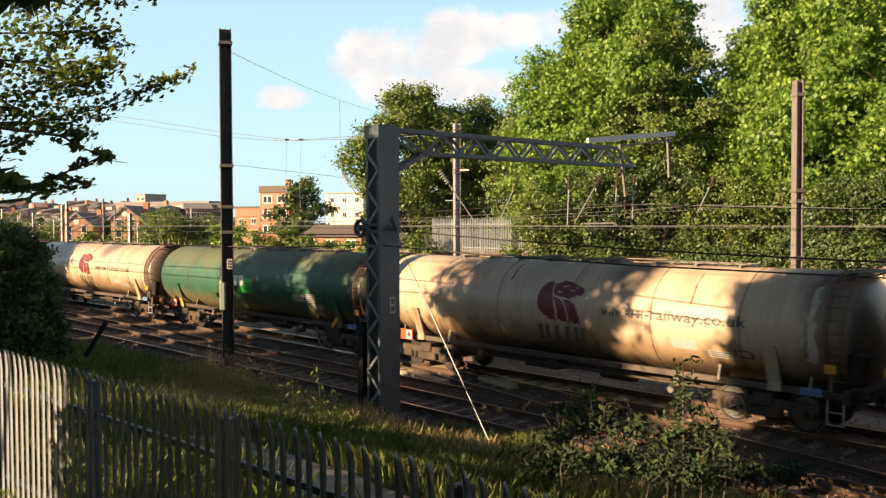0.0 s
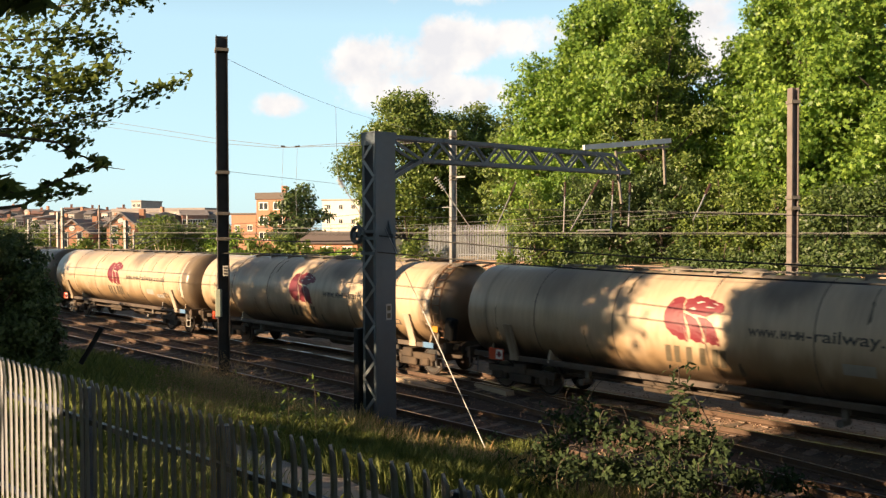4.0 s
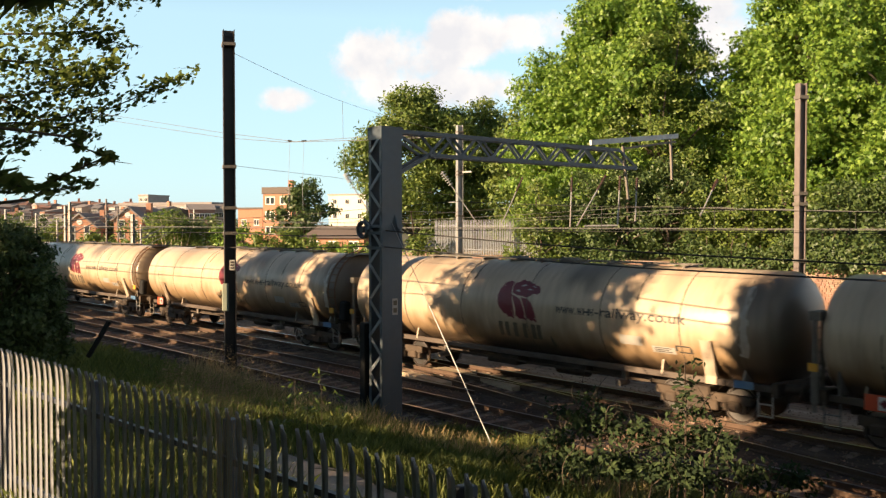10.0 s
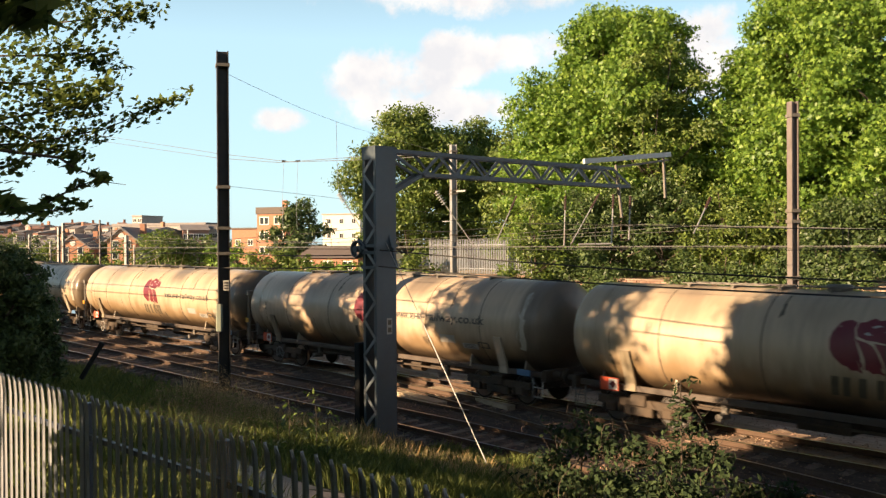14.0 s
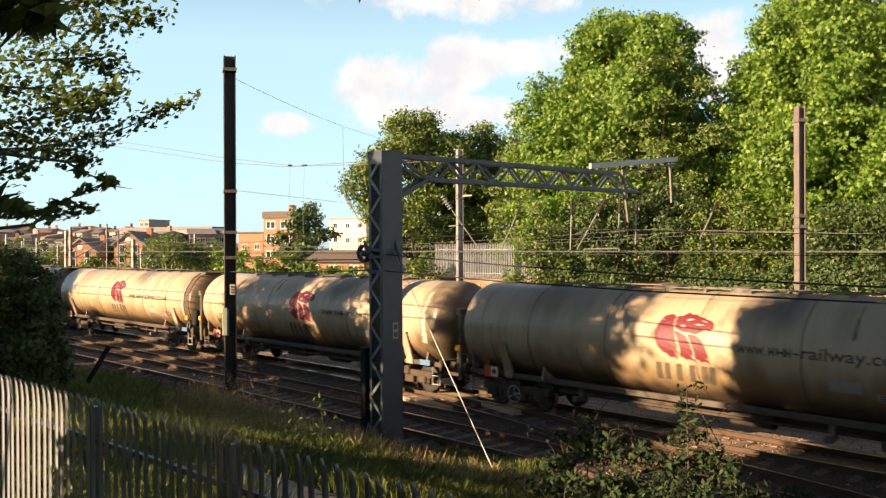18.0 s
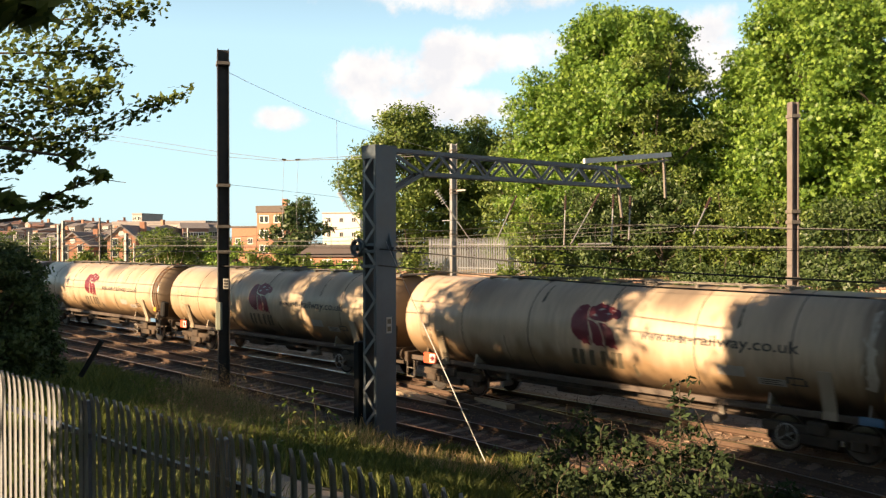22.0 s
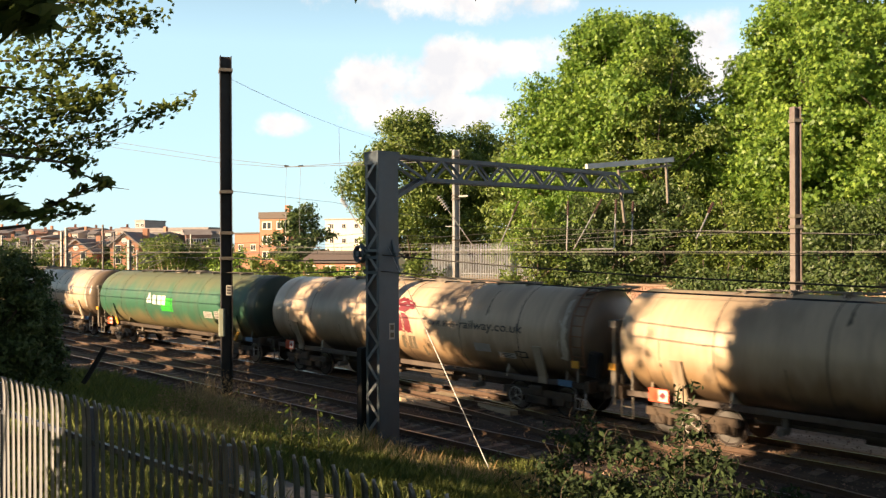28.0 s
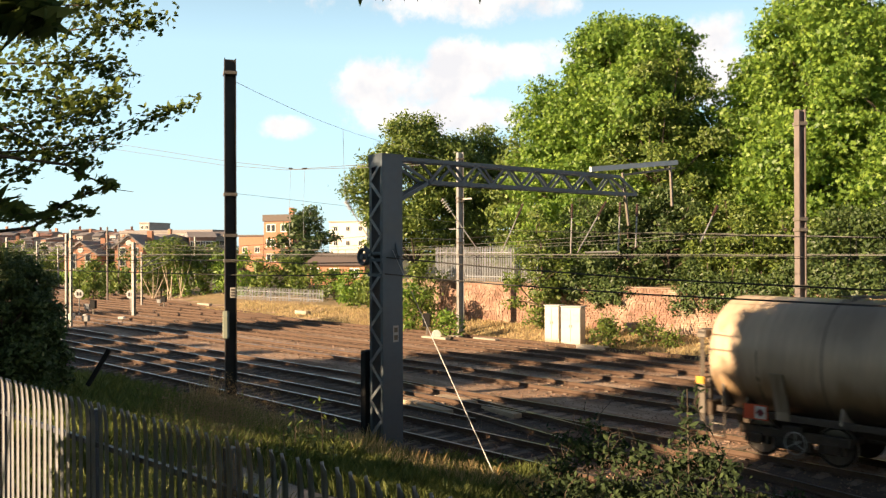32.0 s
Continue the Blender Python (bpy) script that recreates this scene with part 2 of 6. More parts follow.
M["sleeper"] = mat("weathered_sleeper", (0.28, 0.21, 0.155), (0.18, 0.13, 0.095), 0.9, 6, 0.5, 0.4, per_object=0.2)
M["ballast"] = mat("brown_stained_ballast", (0.36, 0.23, 0.15), (0.22, 0.14, 0.095), 0.95, 7, 0.8, 0.6, 14, stain=(0.62, 0.46, 0.34), stain_scale=0.85, stain_amt=0.85, stain_lo=0.45, bdist=0.06, streak=(0.22, 1, 1))
# near-track ballast: the trees' shade is put into its darker colour
M["ballast_shaded"] = mat("shade_darkened_ballast", (0.12, 0.08, 0.056), (0.06, 0.04, 0.03), 0.95, 7, 0.8, 0.6, 14, stain=(0.24, 0.165, 0.11), stain_scale=0.6, stain_amt=0.7, stain_lo=0.5, bdist=0.06, streak=(0.3, 1, 1))
M["stone"] = mat("ballast_stone", (0.37, 0.25, 0.17), (0.17, 0.11, 0.075), 0.95, 6, 0.5, 0.3, island=0.4)
M["soil"] = mat("grassy_bank_soil", (0.11, 0.10, 0.05), (0.07, 0.075, 0.034), 0.95, 2.5, 0.6, 0.6, 8, stain=(0.15, 0.12, 0.06), stain_scale=0.3, bdist=0.05)
M["dryground"] = mat("dry_sandy_ground", (0.44, 0.31, 0.16), (0.32, 0.23, 0.12), 0.95, 2.0, 0.6, 0.8, 9, stain=(0.20, 0.19, 0.07), stain_scale=0.25, stain_amt=0.5, bdist=0.08)
M["grass"] = mat("green_grass_blades", (0.20, 0.24, 0.062), (0.14, 0.18, 0.045), 0.6, 3, 0.4, 0, transmit=0.35, island=0.4)
M["drygrass"] = mat("dry_straw_grass_blades", (0.60, 0.48, 0.25), (0.46, 0.36, 0.18), 0.8, 3, 0.4, 0, transmit=0.3, island=0.3)
M["leaf_lime"] = mat("sunny_chestnut_leaf", (0.218, 0.35, 0.054), (0.15, 0.262, 0.042), 0.5, 0.8, 0.5, 0, transmit=0.38, island=0.4)
M["leaf_mid"] = mat("olive_green_leaf", (0.175, 0.245, 0.048), (0.12, 0.18, 0.038), 0.5, 0.8, 0.5, 0, transmit=0.32, island=0.4)
M["leaf_olive"] = mat("sunlit_olive_leaf", (0.175, 0.245, 0.05), (0.12, 0.18, 0.04), 0.5, 0.8, 0.5, 0, transmit=0.34, island=0.4)
M["leaf_dark"] = mat("dark_green_leaf", (0.09, 0.14, 0.038), (0.06, 0.10, 0.03), 0.5, 0.8, 0.5, 0, transmit=0.25, island=0.4)
M["leaf_bramble"] = mat("bramble_leaf", (0.045, 0.078, 0.025), (0.03, 0.055, 0.018), 0.9, 0.8, 0.5, 0, transmit=0.15, island=0.45)
M["leaf_bush"] = mat("deep_green_bush_leaf", (0.10, 0.15, 0.045), (0.065, 0.105, 0.034), 0.55, 0.8, 0.5, 0, transmit=0.15, island=0.35)
M["leaf_maple"] = mat("maple_leaf", (0.15, 0.205, 0.055), (0.105, 0.15, 0.042), 0.45, 2, 0.5, 0, transmit=0.55, island=0.45)
M["bark"] = mat("grey_brown_bark", (0.11, 0.085, 0.06), (0.07, 0.05, 0.04), 0.9, 6, 0.5, 0.6, streak=(1, 1, 0.25))
M["brick"] = mat("old_pink_brick", (0.36, 0.215, 0.155), (0.22, 0.125, 0.09), 0.95, 1.6, 0.75, 0.2, 15, stain=(0.46, 0.35, 0.26), stain_scale=0.7, stain_amt=0.85, per_object=0.22)
M["brick_rest"] = mat("old_pink_brick_rest", (0.36, 0.215, 0.155), (0.22, 0.125, 0.09), 0.95, 1.6, 0.75, 0.2, 15, stain=(0.46, 0.35, 0.26), stain_scale=0.7, stain_amt=0.85, island=0.22)
M["mortar"] = mat("lime_mortar", (0.30, 0.21, 0.155), (0.22, 0.15, 0.11), 0.95, 6, 0.5, 0.4, stain=(0.44, 0.33, 0.25), stain_scale=0.4)
M["brick_wall"] = mat("warm_red_brickwork", (0.46, 0.22, 0.13), (0.38, 0.18, 0.11), 0.85, 3, 0.5, 0.2, stain=(0.36, 0.2, 0.13), stain_scale=0.2)
M["render_wall"] = mat("cream_rendered_wall", (0.76, 0.71, 0.62), (0.68, 0.63, 0.54), 0.85, 2, 0.4, 0.1, stain=(0.52, 0.45, 0.35), stain_scale=0.2)
M["roof"] = mat("brown_roof_tile", (0.17, 0.135, 0.115), (0.12, 0.095, 0.08), 0.85, 5, 0.5, 0.3, per_object=0.2, streak=(1, 1, 6))
M["glass"] = mat("dark_window_glass", (0.03, 0.035, 0.04), None, 0.08, 2, 0.2, 0)
M["concrete"] = mat("pale_concrete", (0.50, 0.45, 0.37), (0.40, 0.35, 0.28), 0.9, 5, 0.5, 0.3, stain=(0.3, 0.24, 0.18), stain_scale=1.0)
M["timber"] = mat("sunbleached_timber", (0.55, 0.43, 0.29), (0.40, 0.30, 0.2), 0.85, 6, 0.5, 0.3, streak=(0.4, 2, 2))
M["cabinet"] = mat("cream_cabinet_paint", (0.60, 0.585, 0.54), (0.50, 0.485, 0.44), 0.55, 4, 0.4, 0.04, stain=(0.5, 0.42, 0.32), stain_amt=0.3)
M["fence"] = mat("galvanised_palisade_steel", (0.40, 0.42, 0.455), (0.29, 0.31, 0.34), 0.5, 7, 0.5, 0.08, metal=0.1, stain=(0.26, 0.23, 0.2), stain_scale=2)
# shaded copy of the palisade steel: shade on rails and posts painted in
M["fence_shaded"] = mat("shaded_palisade_steel", (0.065, 0.08, 0.105), (0.05, 0.06, 0.08), 0.5, 7, 0.5, 0.08)
M["box_green"] = mat("pale_grey_green_box_paint", (0.30, 0.33, 0.26), (0.23, 0.26, 0.2), 0.55, 4, 0.4, 0.04, stain=(0.3, 0.24, 0.1), stain_scale=3)
M["black"] = mat("matt_black_paint", (0.009, 0.009, 0.009), None, 0.85, 5, 0.4, 0.05)
M["gravel_path"] = mat("pinkish_gravel_path", (0.52, 0.42, 0.35), (0.38, 0.30, 0.24), 0.95, 20, 0.6, 0.6, 30)

def add_grime_shade(m, patches):
    """Lays dirt, and shade painted in as darkening, over a paint: (colour, amount, axis, from, to, axis2, middle,
    half-width).
    """
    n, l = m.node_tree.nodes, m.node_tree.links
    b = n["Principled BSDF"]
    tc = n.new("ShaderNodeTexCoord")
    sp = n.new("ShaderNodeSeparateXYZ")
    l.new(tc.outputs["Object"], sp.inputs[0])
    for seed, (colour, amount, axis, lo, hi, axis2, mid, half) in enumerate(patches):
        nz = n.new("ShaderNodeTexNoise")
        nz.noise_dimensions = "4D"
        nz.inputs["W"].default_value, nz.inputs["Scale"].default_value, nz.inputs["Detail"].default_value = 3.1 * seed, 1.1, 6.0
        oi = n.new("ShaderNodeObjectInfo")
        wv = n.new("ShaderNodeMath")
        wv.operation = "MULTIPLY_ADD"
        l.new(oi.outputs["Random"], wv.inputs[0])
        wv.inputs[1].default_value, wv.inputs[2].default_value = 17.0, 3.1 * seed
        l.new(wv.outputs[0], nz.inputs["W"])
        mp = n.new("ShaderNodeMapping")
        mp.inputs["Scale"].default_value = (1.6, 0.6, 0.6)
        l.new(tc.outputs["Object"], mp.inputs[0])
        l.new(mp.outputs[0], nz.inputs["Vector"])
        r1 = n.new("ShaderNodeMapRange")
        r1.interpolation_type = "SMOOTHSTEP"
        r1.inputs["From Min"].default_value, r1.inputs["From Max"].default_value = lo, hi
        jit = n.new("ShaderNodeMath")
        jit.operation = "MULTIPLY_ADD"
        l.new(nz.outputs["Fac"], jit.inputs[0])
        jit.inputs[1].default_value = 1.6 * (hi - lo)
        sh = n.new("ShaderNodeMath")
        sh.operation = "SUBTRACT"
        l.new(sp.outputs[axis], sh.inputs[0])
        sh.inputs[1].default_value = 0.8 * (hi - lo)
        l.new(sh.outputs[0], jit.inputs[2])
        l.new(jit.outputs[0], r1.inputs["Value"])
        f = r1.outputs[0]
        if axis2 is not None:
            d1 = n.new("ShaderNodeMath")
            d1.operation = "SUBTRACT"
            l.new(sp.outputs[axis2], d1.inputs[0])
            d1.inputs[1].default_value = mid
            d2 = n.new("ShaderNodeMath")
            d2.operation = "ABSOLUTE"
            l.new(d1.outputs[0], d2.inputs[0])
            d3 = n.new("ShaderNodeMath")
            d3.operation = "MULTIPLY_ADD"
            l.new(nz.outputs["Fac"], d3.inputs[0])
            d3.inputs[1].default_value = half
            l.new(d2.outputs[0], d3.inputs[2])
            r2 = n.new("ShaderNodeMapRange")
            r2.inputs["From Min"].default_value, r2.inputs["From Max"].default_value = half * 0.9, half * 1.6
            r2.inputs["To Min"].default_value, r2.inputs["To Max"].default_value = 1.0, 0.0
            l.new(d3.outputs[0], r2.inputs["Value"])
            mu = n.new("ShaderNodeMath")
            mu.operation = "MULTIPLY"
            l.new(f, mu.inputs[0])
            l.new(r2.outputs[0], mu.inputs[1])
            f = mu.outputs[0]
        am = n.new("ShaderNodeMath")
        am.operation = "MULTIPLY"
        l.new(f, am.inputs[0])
        am.inputs[1].default_value = amount
        mx = n.new("ShaderNodeMix")
        mx.data_type = "RGBA"
        l.new(am.outputs[0], mx.inputs["Factor"])
        l.new(b.inputs["Base Color"].links[0].from_socket, mx.inputs["A"])
        mx.inputs["B"].default_value = (*colour, 1)
        l.new(mx.outputs["Result"], b.inputs["Base Color"])
    return m


# lower shell: brown dirt plus underside shade painted in; leading end darker
M["tank_skin"] = add_grime_shade(mat("tank_cream_shell", (0.60, 0.47, 0.325), (0.48, 0.37, 0.25), 0.33, 2.4, 0.6, 0.08, 9, stain=(0.26, 0.195, 0.14), stain_scale=0.62,
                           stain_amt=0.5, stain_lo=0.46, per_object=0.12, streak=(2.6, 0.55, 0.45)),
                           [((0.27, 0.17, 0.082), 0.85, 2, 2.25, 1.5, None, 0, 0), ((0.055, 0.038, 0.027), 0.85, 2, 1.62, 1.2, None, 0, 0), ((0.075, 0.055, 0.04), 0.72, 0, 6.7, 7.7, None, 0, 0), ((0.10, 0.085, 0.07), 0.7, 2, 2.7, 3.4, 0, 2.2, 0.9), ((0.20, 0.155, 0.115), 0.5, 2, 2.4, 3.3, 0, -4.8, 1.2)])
add_grime_shade(M["green"], [((0.22, 0.15, 0.07), 0.75, 2, 2.05, 1.2, None, 0, 0), ((0.19, 0.165, 0.085), 0.6, 2, 2.6, 3.5, None, 0, 0), ((0.03, 0.03, 0.025), 0.7, 0, 6.8, 7.6, None, 0, 0)])
M["panel_green"] = mat("bright_green_panel_paint", (0.03, 0.40, 0.04), (0.03, 0.32, 0.04), 0.4, 3, 0.4, 0.02)

# ---- mesh building ----


class MB:
    """Collects vertices and faces of one mesh."""

    def __init__(self):
        self.v, self.f, self.m = [], [], []

    def add(self, verts, faces, mi=0):
        o = len(self.v)
        self.v += [tuple(p) for p in verts]
        self.f += [tuple(i + o for i in f) for f in faces]
        self.m += [mi] * len(faces)
        return self

    def box(self, x0, x1, y0, y1, z0, z1, bev=0.0, m=None, mi=0):
        if bev <= 0:
            vs = [(x, y, z) for z in (z0, z1) for y in (y0, y1) for x in (x0, x1)]
            fs = [(0, 2, 3, 1), (4, 5, 7, 6), (0, 1, 5, 4), (2, 6, 7, 3), (0, 4, 6, 2), (1, 3, 7, 5)]
        else:
            bev = min(bev, 0.49 * (x1 - x0), 0.49 * (y1 - y0), 0.49 * (z1 - z0))
            bm = bmesh.new()
            bmesh.ops.create_cube(bm, size=1)
            for q in bm.verts:
                q.co = Vector(((x0 + x1) / 2 + q.co.x * (x1 - x0), (y0 + y1) / 2 + q.co.y * (y1 - y0), (z0 + z1) / 2 + q.co.z * (z1 - z0)))
            bmesh.ops.bevel(bm, geom=bm.edges[:], offset=bev, segments=1, affect="EDGES")
            bm.verts.index_update()
            vs = [q.co.copy() for q in bm.verts]
            fs = [[q.index for q in f.verts] for f in bm.faces]
            bm.free()
        if m is not None:
            vs = [m @ Vector(p) for p in vs]
        return self.add(vs, fs, mi)

    def tube(self, a, b, r0, r1=None, seg=8, cap=True, mi=0):
        a, b = Vector(a), Vector(b)
        r1 = r0 if r1 is None else r1
        w = (b - a).normalized()
        u = w.orthogonal().normalized()
        t = w.cross(u)
        vs = [p + r * (math.cos(2 * math.pi * i / seg) * u + math.sin(2 * math.pi * i / seg) * t) for p, r in ((a, r0), (b, r1)) for i in range(seg)]
        fs = [(i, (i + 1) % seg, seg + (i + 1) % seg, seg + i) for i in range(seg)]
        if cap:
            fs += [tuple(range(seg))[::-1], tuple(range(seg, 2 * seg))]
        return self.add(vs, fs, mi)

    def bar(self, a, b, w, h, up=(0, 0, 1), mi=0):
        """A rectangular bar from a to b, w wide and h high."""
        a, b = Vector(a), Vector(b)
        d = (b - a).normalized()
        s = d.cross(Vector(up))
        s = (d.orthogonal() if s.length < 1e-4 else s).normalized()
        t = s.cross(d)
        vs = [p + i * s * w / 2 + j * t * h / 2 for p in (a, b) for i, j in ((-1, -1), (1, -1), (1, 1), (-1, 1))]
        return self.add(vs, [(3, 2, 1, 0), (4, 5, 6, 7), (0, 1, 5, 4), (1, 2, 6, 5), (2, 3, 7, 6), (3, 0, 4, 7)], mi)

    def line(self, pts, r, seg=5, mi=0):
        """One round bar swept through the points."""
        pts = [Vector(p) for p in pts]
        vs = []
        u = None
        for k, p in enumerate(pts):
            w = (pts[min(k + 1, len(pts) - 1)] - pts[max(k - 1, 0)]).normalized()
            u = w.orthogonal().normalized() if u is None else (u - w * u.dot(w)).normalized()
            t = w.cross(u)
            vs += [p + r * (math.cos(2 * math.pi * i / seg) * u + math.sin(2 * math.pi * i / seg) * t) for i in range(seg)]
        fs = [(k * seg + i, k * seg + (i + 1) % seg, (k + 1) * seg + (i + 1) % seg, (k + 1) * seg + i) for k in range(len(pts) - 1) for i in range(seg)]
        return self.add(vs, fs, mi)

    def lathe(self, profile, seg=32, axis="x", centre=(0, 0, 0), mi=0):
        """Turns (along, radius) pairs round an axis through centre."""
        vs, fs = [], []
        for s, r in profile:
            for i in range(seg):
                c, d = r * math.cos(2 * math.pi * i / seg), r * math.sin(2 * math.pi * i / seg)
                p = {"x": (s, c, d), "y": (d, s, c), "z": (c, d, s)}[axis]
                vs.append(tuple(p[k] + centre[k] for k in range(3)))
        for j in range(len(profile) - 1):
            for i in range(seg):
                k = (i + 1) % seg
                fs.append((j * seg + i, j * seg + k, (j + 1) * seg + k, (j + 1) * seg + i))
        fs += [tuple(range(seg))[::-1], tuple(range((len(profile) - 1) * seg, len(profile) * seg))]
        return self.add(vs, fs, mi)

    def mesh(self, name, mats, smooth=None):
        me = bpy.data.meshes.new(name)
        me.from_pydata(self.v, [], self.f)
        for m in mats if isinstance(mats, (list, tuple)) else [mats]:
            me.materials.append(m)
        if any(self.m):
            me.polygons.foreach_set("material_index", self.m)
        if smooth is not None:
            me.polygons.foreach_set("use_smooth", [True] * len(self.f))
            me.set_sharp_from_angle(angle=radians(smooth))
        me.update()
        return me


def part(name, mb, material, parent, label="", smooth=None, at=None):
    """One mesh object under a thing or under a part."""
    ob = new(name, mb.mesh(name, material, smooth) if isinstance(mb, MB) else mb)
    ob.parent = parent
    if at is not None:
        ob.matrix_basis = at
    return tagged(ob, label) if label else ob


def thing(name, label, category, mb=None, material=None, at=None, group="", kind="", smooth=None):
    """A top-level object: a mesh, or an Empty that parents its parts."""
    ob = new(name, mb.mesh(name, material, smooth) if isinstance(mb, MB) else mb)
    if at is not None:
        ob.matrix_basis = at
    return tagged(ob, label, category, group, kind)


def quads_object(name, verts, nper, material, parent=None):
    """A mesh of many separate n-gons from an array of shape (count, nper, 3)."""
    cnt = len(verts)
    me = bpy.data.meshes.new(name)
    me.vertices.add(cnt * nper)
    me.vertices.foreach_set("co", np.asarray(verts, np.float32).reshape(-1))
    me.loops.add(cnt * nper)
    me.loops.foreach_set("vertex_index", np.arange(cnt * nper, dtype=np.int32))
    me.polygons.add(cnt)
    me.polygons.foreach_set("loop_start", np.arange(0, cnt * nper, nper, dtype=np.int32))
    me.polygons.foreach_set("loop_total", np.full(cnt, nper, dtype=np.int32))
    me.materials.append(material)
    me.update(calc_edges=True)
    ob = new(name, me)
    ob.parent = parent
    return ob


rng = np.random.default_rng(7)


def unit(a):
    return a / np.maximum(np.linalg.norm(a, axis=-1, keepdims=True), 1e-9)


def leaves(centres, normals, size, spread=0.42, shape="diamond"):
    """Leaf polygons at the centres, facing roughly along the normals."""
    n = len(centres)
    nn = unit(unit(normals) + spread * rng.normal(size=(n, 3)))
    u = unit(np.cross(nn, rng.normal(size=(n, 3))))
    v = np.cross(nn, u)
    s = (size * rng.uniform(0.65, 1.3, n))[:, None]
    if shape == "maple":
        # pointed lobes, eleven corners
        pts = [(0, -0.45), (0.28, -0.42), (0.46, -0.2), (0.34, -0.04), (0.52, 0.26), (0.23, 0.24), (0.0, 0.65), (-0.23, 0.24), (-0.52, 0.26), (-0.34, -0.04), (-0.46, -0.2), (-0.28, -0.42)]
    elif shape == "palm":
        # five drooping leaflets
        pts = [(0, -0.45), (0.36, -0.30), (0.15, -0.10), (0.52, 0.18), (0.12, 0.12), (0.0, 0.68), (-0.12, 0.12), (-0.52, 0.18), (-0.15, -0.10), (-0.36, -0.30)]
    elif shape == "long":
        pts = [(0, -0.6), (0.17, -0.15), (0.13, 0.25), (0, 0.65), (-0.13, 0.25), (-0.17, -0.15)]
    else:
        pts = [(0, -0.6), (0.30, -0.05), (0, 0.7), (-0.30, 0.05)]
    ring = [centres + s * (a * u + b * v + (0.12 * abs(a) - 0.10 * b * b) * nn) for a, b in pts]
    return np.stack(ring, 1), len(pts)


def crown_points(blobs, per_m2, shell=0.35, gap=0.5, clump=0.55):
    """Leaf centres and normals: clumps on the skins of the blobs (x, y, z, rx, ry, rz)."""
    cs, ns = [], []
    for x, y, z, rx, ry, rz in blobs:
        area = 4 * math.pi * ((rx * ry) ** 1.6 + (rx * rz) ** 1.6 + (ry * rz) ** 1.6) ** (1 / 1.6) / 3 ** (1 / 1.6)
        k = max(6, int(area / (clump * clump) * (1 - gap)))
        d = unit(rng.normal(size=(k, 3)))
        rad = rng.uniform(1 - shell, 1.06, k)[:, None]
        cc = d * rad * np.array([rx, ry, rz]) + np.array([x, y, z])
        per = max(3, int(per_m2 * area / k))
        idx = np.repeat(np.arange(k), per)
        off = rng.normal(size=(len(idx), 3)) * np.array([clump, clump, clump * 0.55]) * 0.55
        nrm = unit(d / np.array([rx, ry, rz]))
        cs.append(cc[idx] + off)
        ns.append(nrm[idx] * 0.6 + unit(off) * 0.4 + np.array([0, 0, 0.45]))
    return np.concatenate(cs), np.concatenate(ns)


def limb(mb, a, b, r0, r1, bend=0.15, seg=7, steps=4):
    a, b = Vector(a), Vector(b)
    d = (b - a).length * bend
    off = Vector(rng.normal(size=3)) * d
    pts = [a.lerp(b, i / steps) + off * math.sin(math.pi * i / steps) * 0.5 for i in range(steps + 1)]
    for i in range(steps):
        mb.tube(pts[i], pts[i + 1], r0 + (r1 - r0) * i / steps, r0 + (r1 - r0) * (i + 1) / steps, seg, False)
    return pts


def tree(name, label, base, height, radius, leaf, size=0.24, density=9.0, blobs=14, trunk=0.3, low=0.25, category="tree", clump=0.6, squash=1.0, shape="diamond"):
    """A tapered trunk with limbs and a crown of many leaves in clumps."""
    base = Vector(base)
    root = thing(name, label, category, at=Matrix.Translation(base))
    wood = MB()
    top = limb(wood, (0, 0, -0.3), (rng.normal() * 0.3, rng.normal() * 0.3, height * 0.75), trunk, trunk * 0.25, 0.03)
    bl = []
    for i in range(blobs):
        h = low + (1 - low) * (i + 0.5) / blobs
        w = math.sin(math.pi * min(1, max(0.06, (h - low) / (1 - low) * 0.86 + 0.1))) ** 0.7
        a = i * 2.4 + rng.uniform(-0.5, 0.5)
        rr = radius * w * rng.uniform(0.50, 0.92)
        r = radius * rng.uniform(0.16, 0.36) * (0.65 + 0.35 * w)
        c = (rr * math.cos(a), rr * math.sin(a) * squash, height * h - r * 0.45)
        bl.append((*c, r, r * squash, r * 0.78))
        start = top[min(4, max(1, int(h * 4)))]
        limb(wood, start, c, trunk * 0.32, 0.03, 0.12, 5, 3)
    bl.append((0, 0, height * (low + (1 - low) * 0.5), radius * 0.5, radius * 0.5 * squash, height * (1 - low) * 0.42))
    part("trunk", wood, M["bark"], root, smooth=50)
    cs, ns = crown_points(bl, density, clump=clump)
    vs, k = leaves(cs, ns, size, 0.85 if shape == "palm" else 0.75, shape)
    quads_object("crown", vs, k, M[leaf], root)
    return root

# ---- ground and tracks ----
K = 0.00092          # curvature of the tracks, centre on the camera's side
Y_NEAR, Y_TRAIN = 16.04, 20.60


def bend(x):
    x = max(-170.0, min(170.0, x))
    return 0.5 * K * x * x


def ty(x, y0):
    """y of a line along the tracks that lies at y0 where x = 0."""
    return y0 - bend(x)


PROFILE = [(-3000, 4.0), (-60, 3.6), (-6, 3.3), (0.8, 3.3), (2.6, 2.1), (3.6, 1.62), (5.0, 1.5), (8.0, 1.05), (10.5, 0.55), (12.4, 0.0), (13.6, -0.185),
           (37.2, -0.185), (38.6, 0.1), (40.6, 0.35), (44.0, 0.5), (60, 1.2), (120, 1.5), (400, 3.0), (4000, 4.0)]


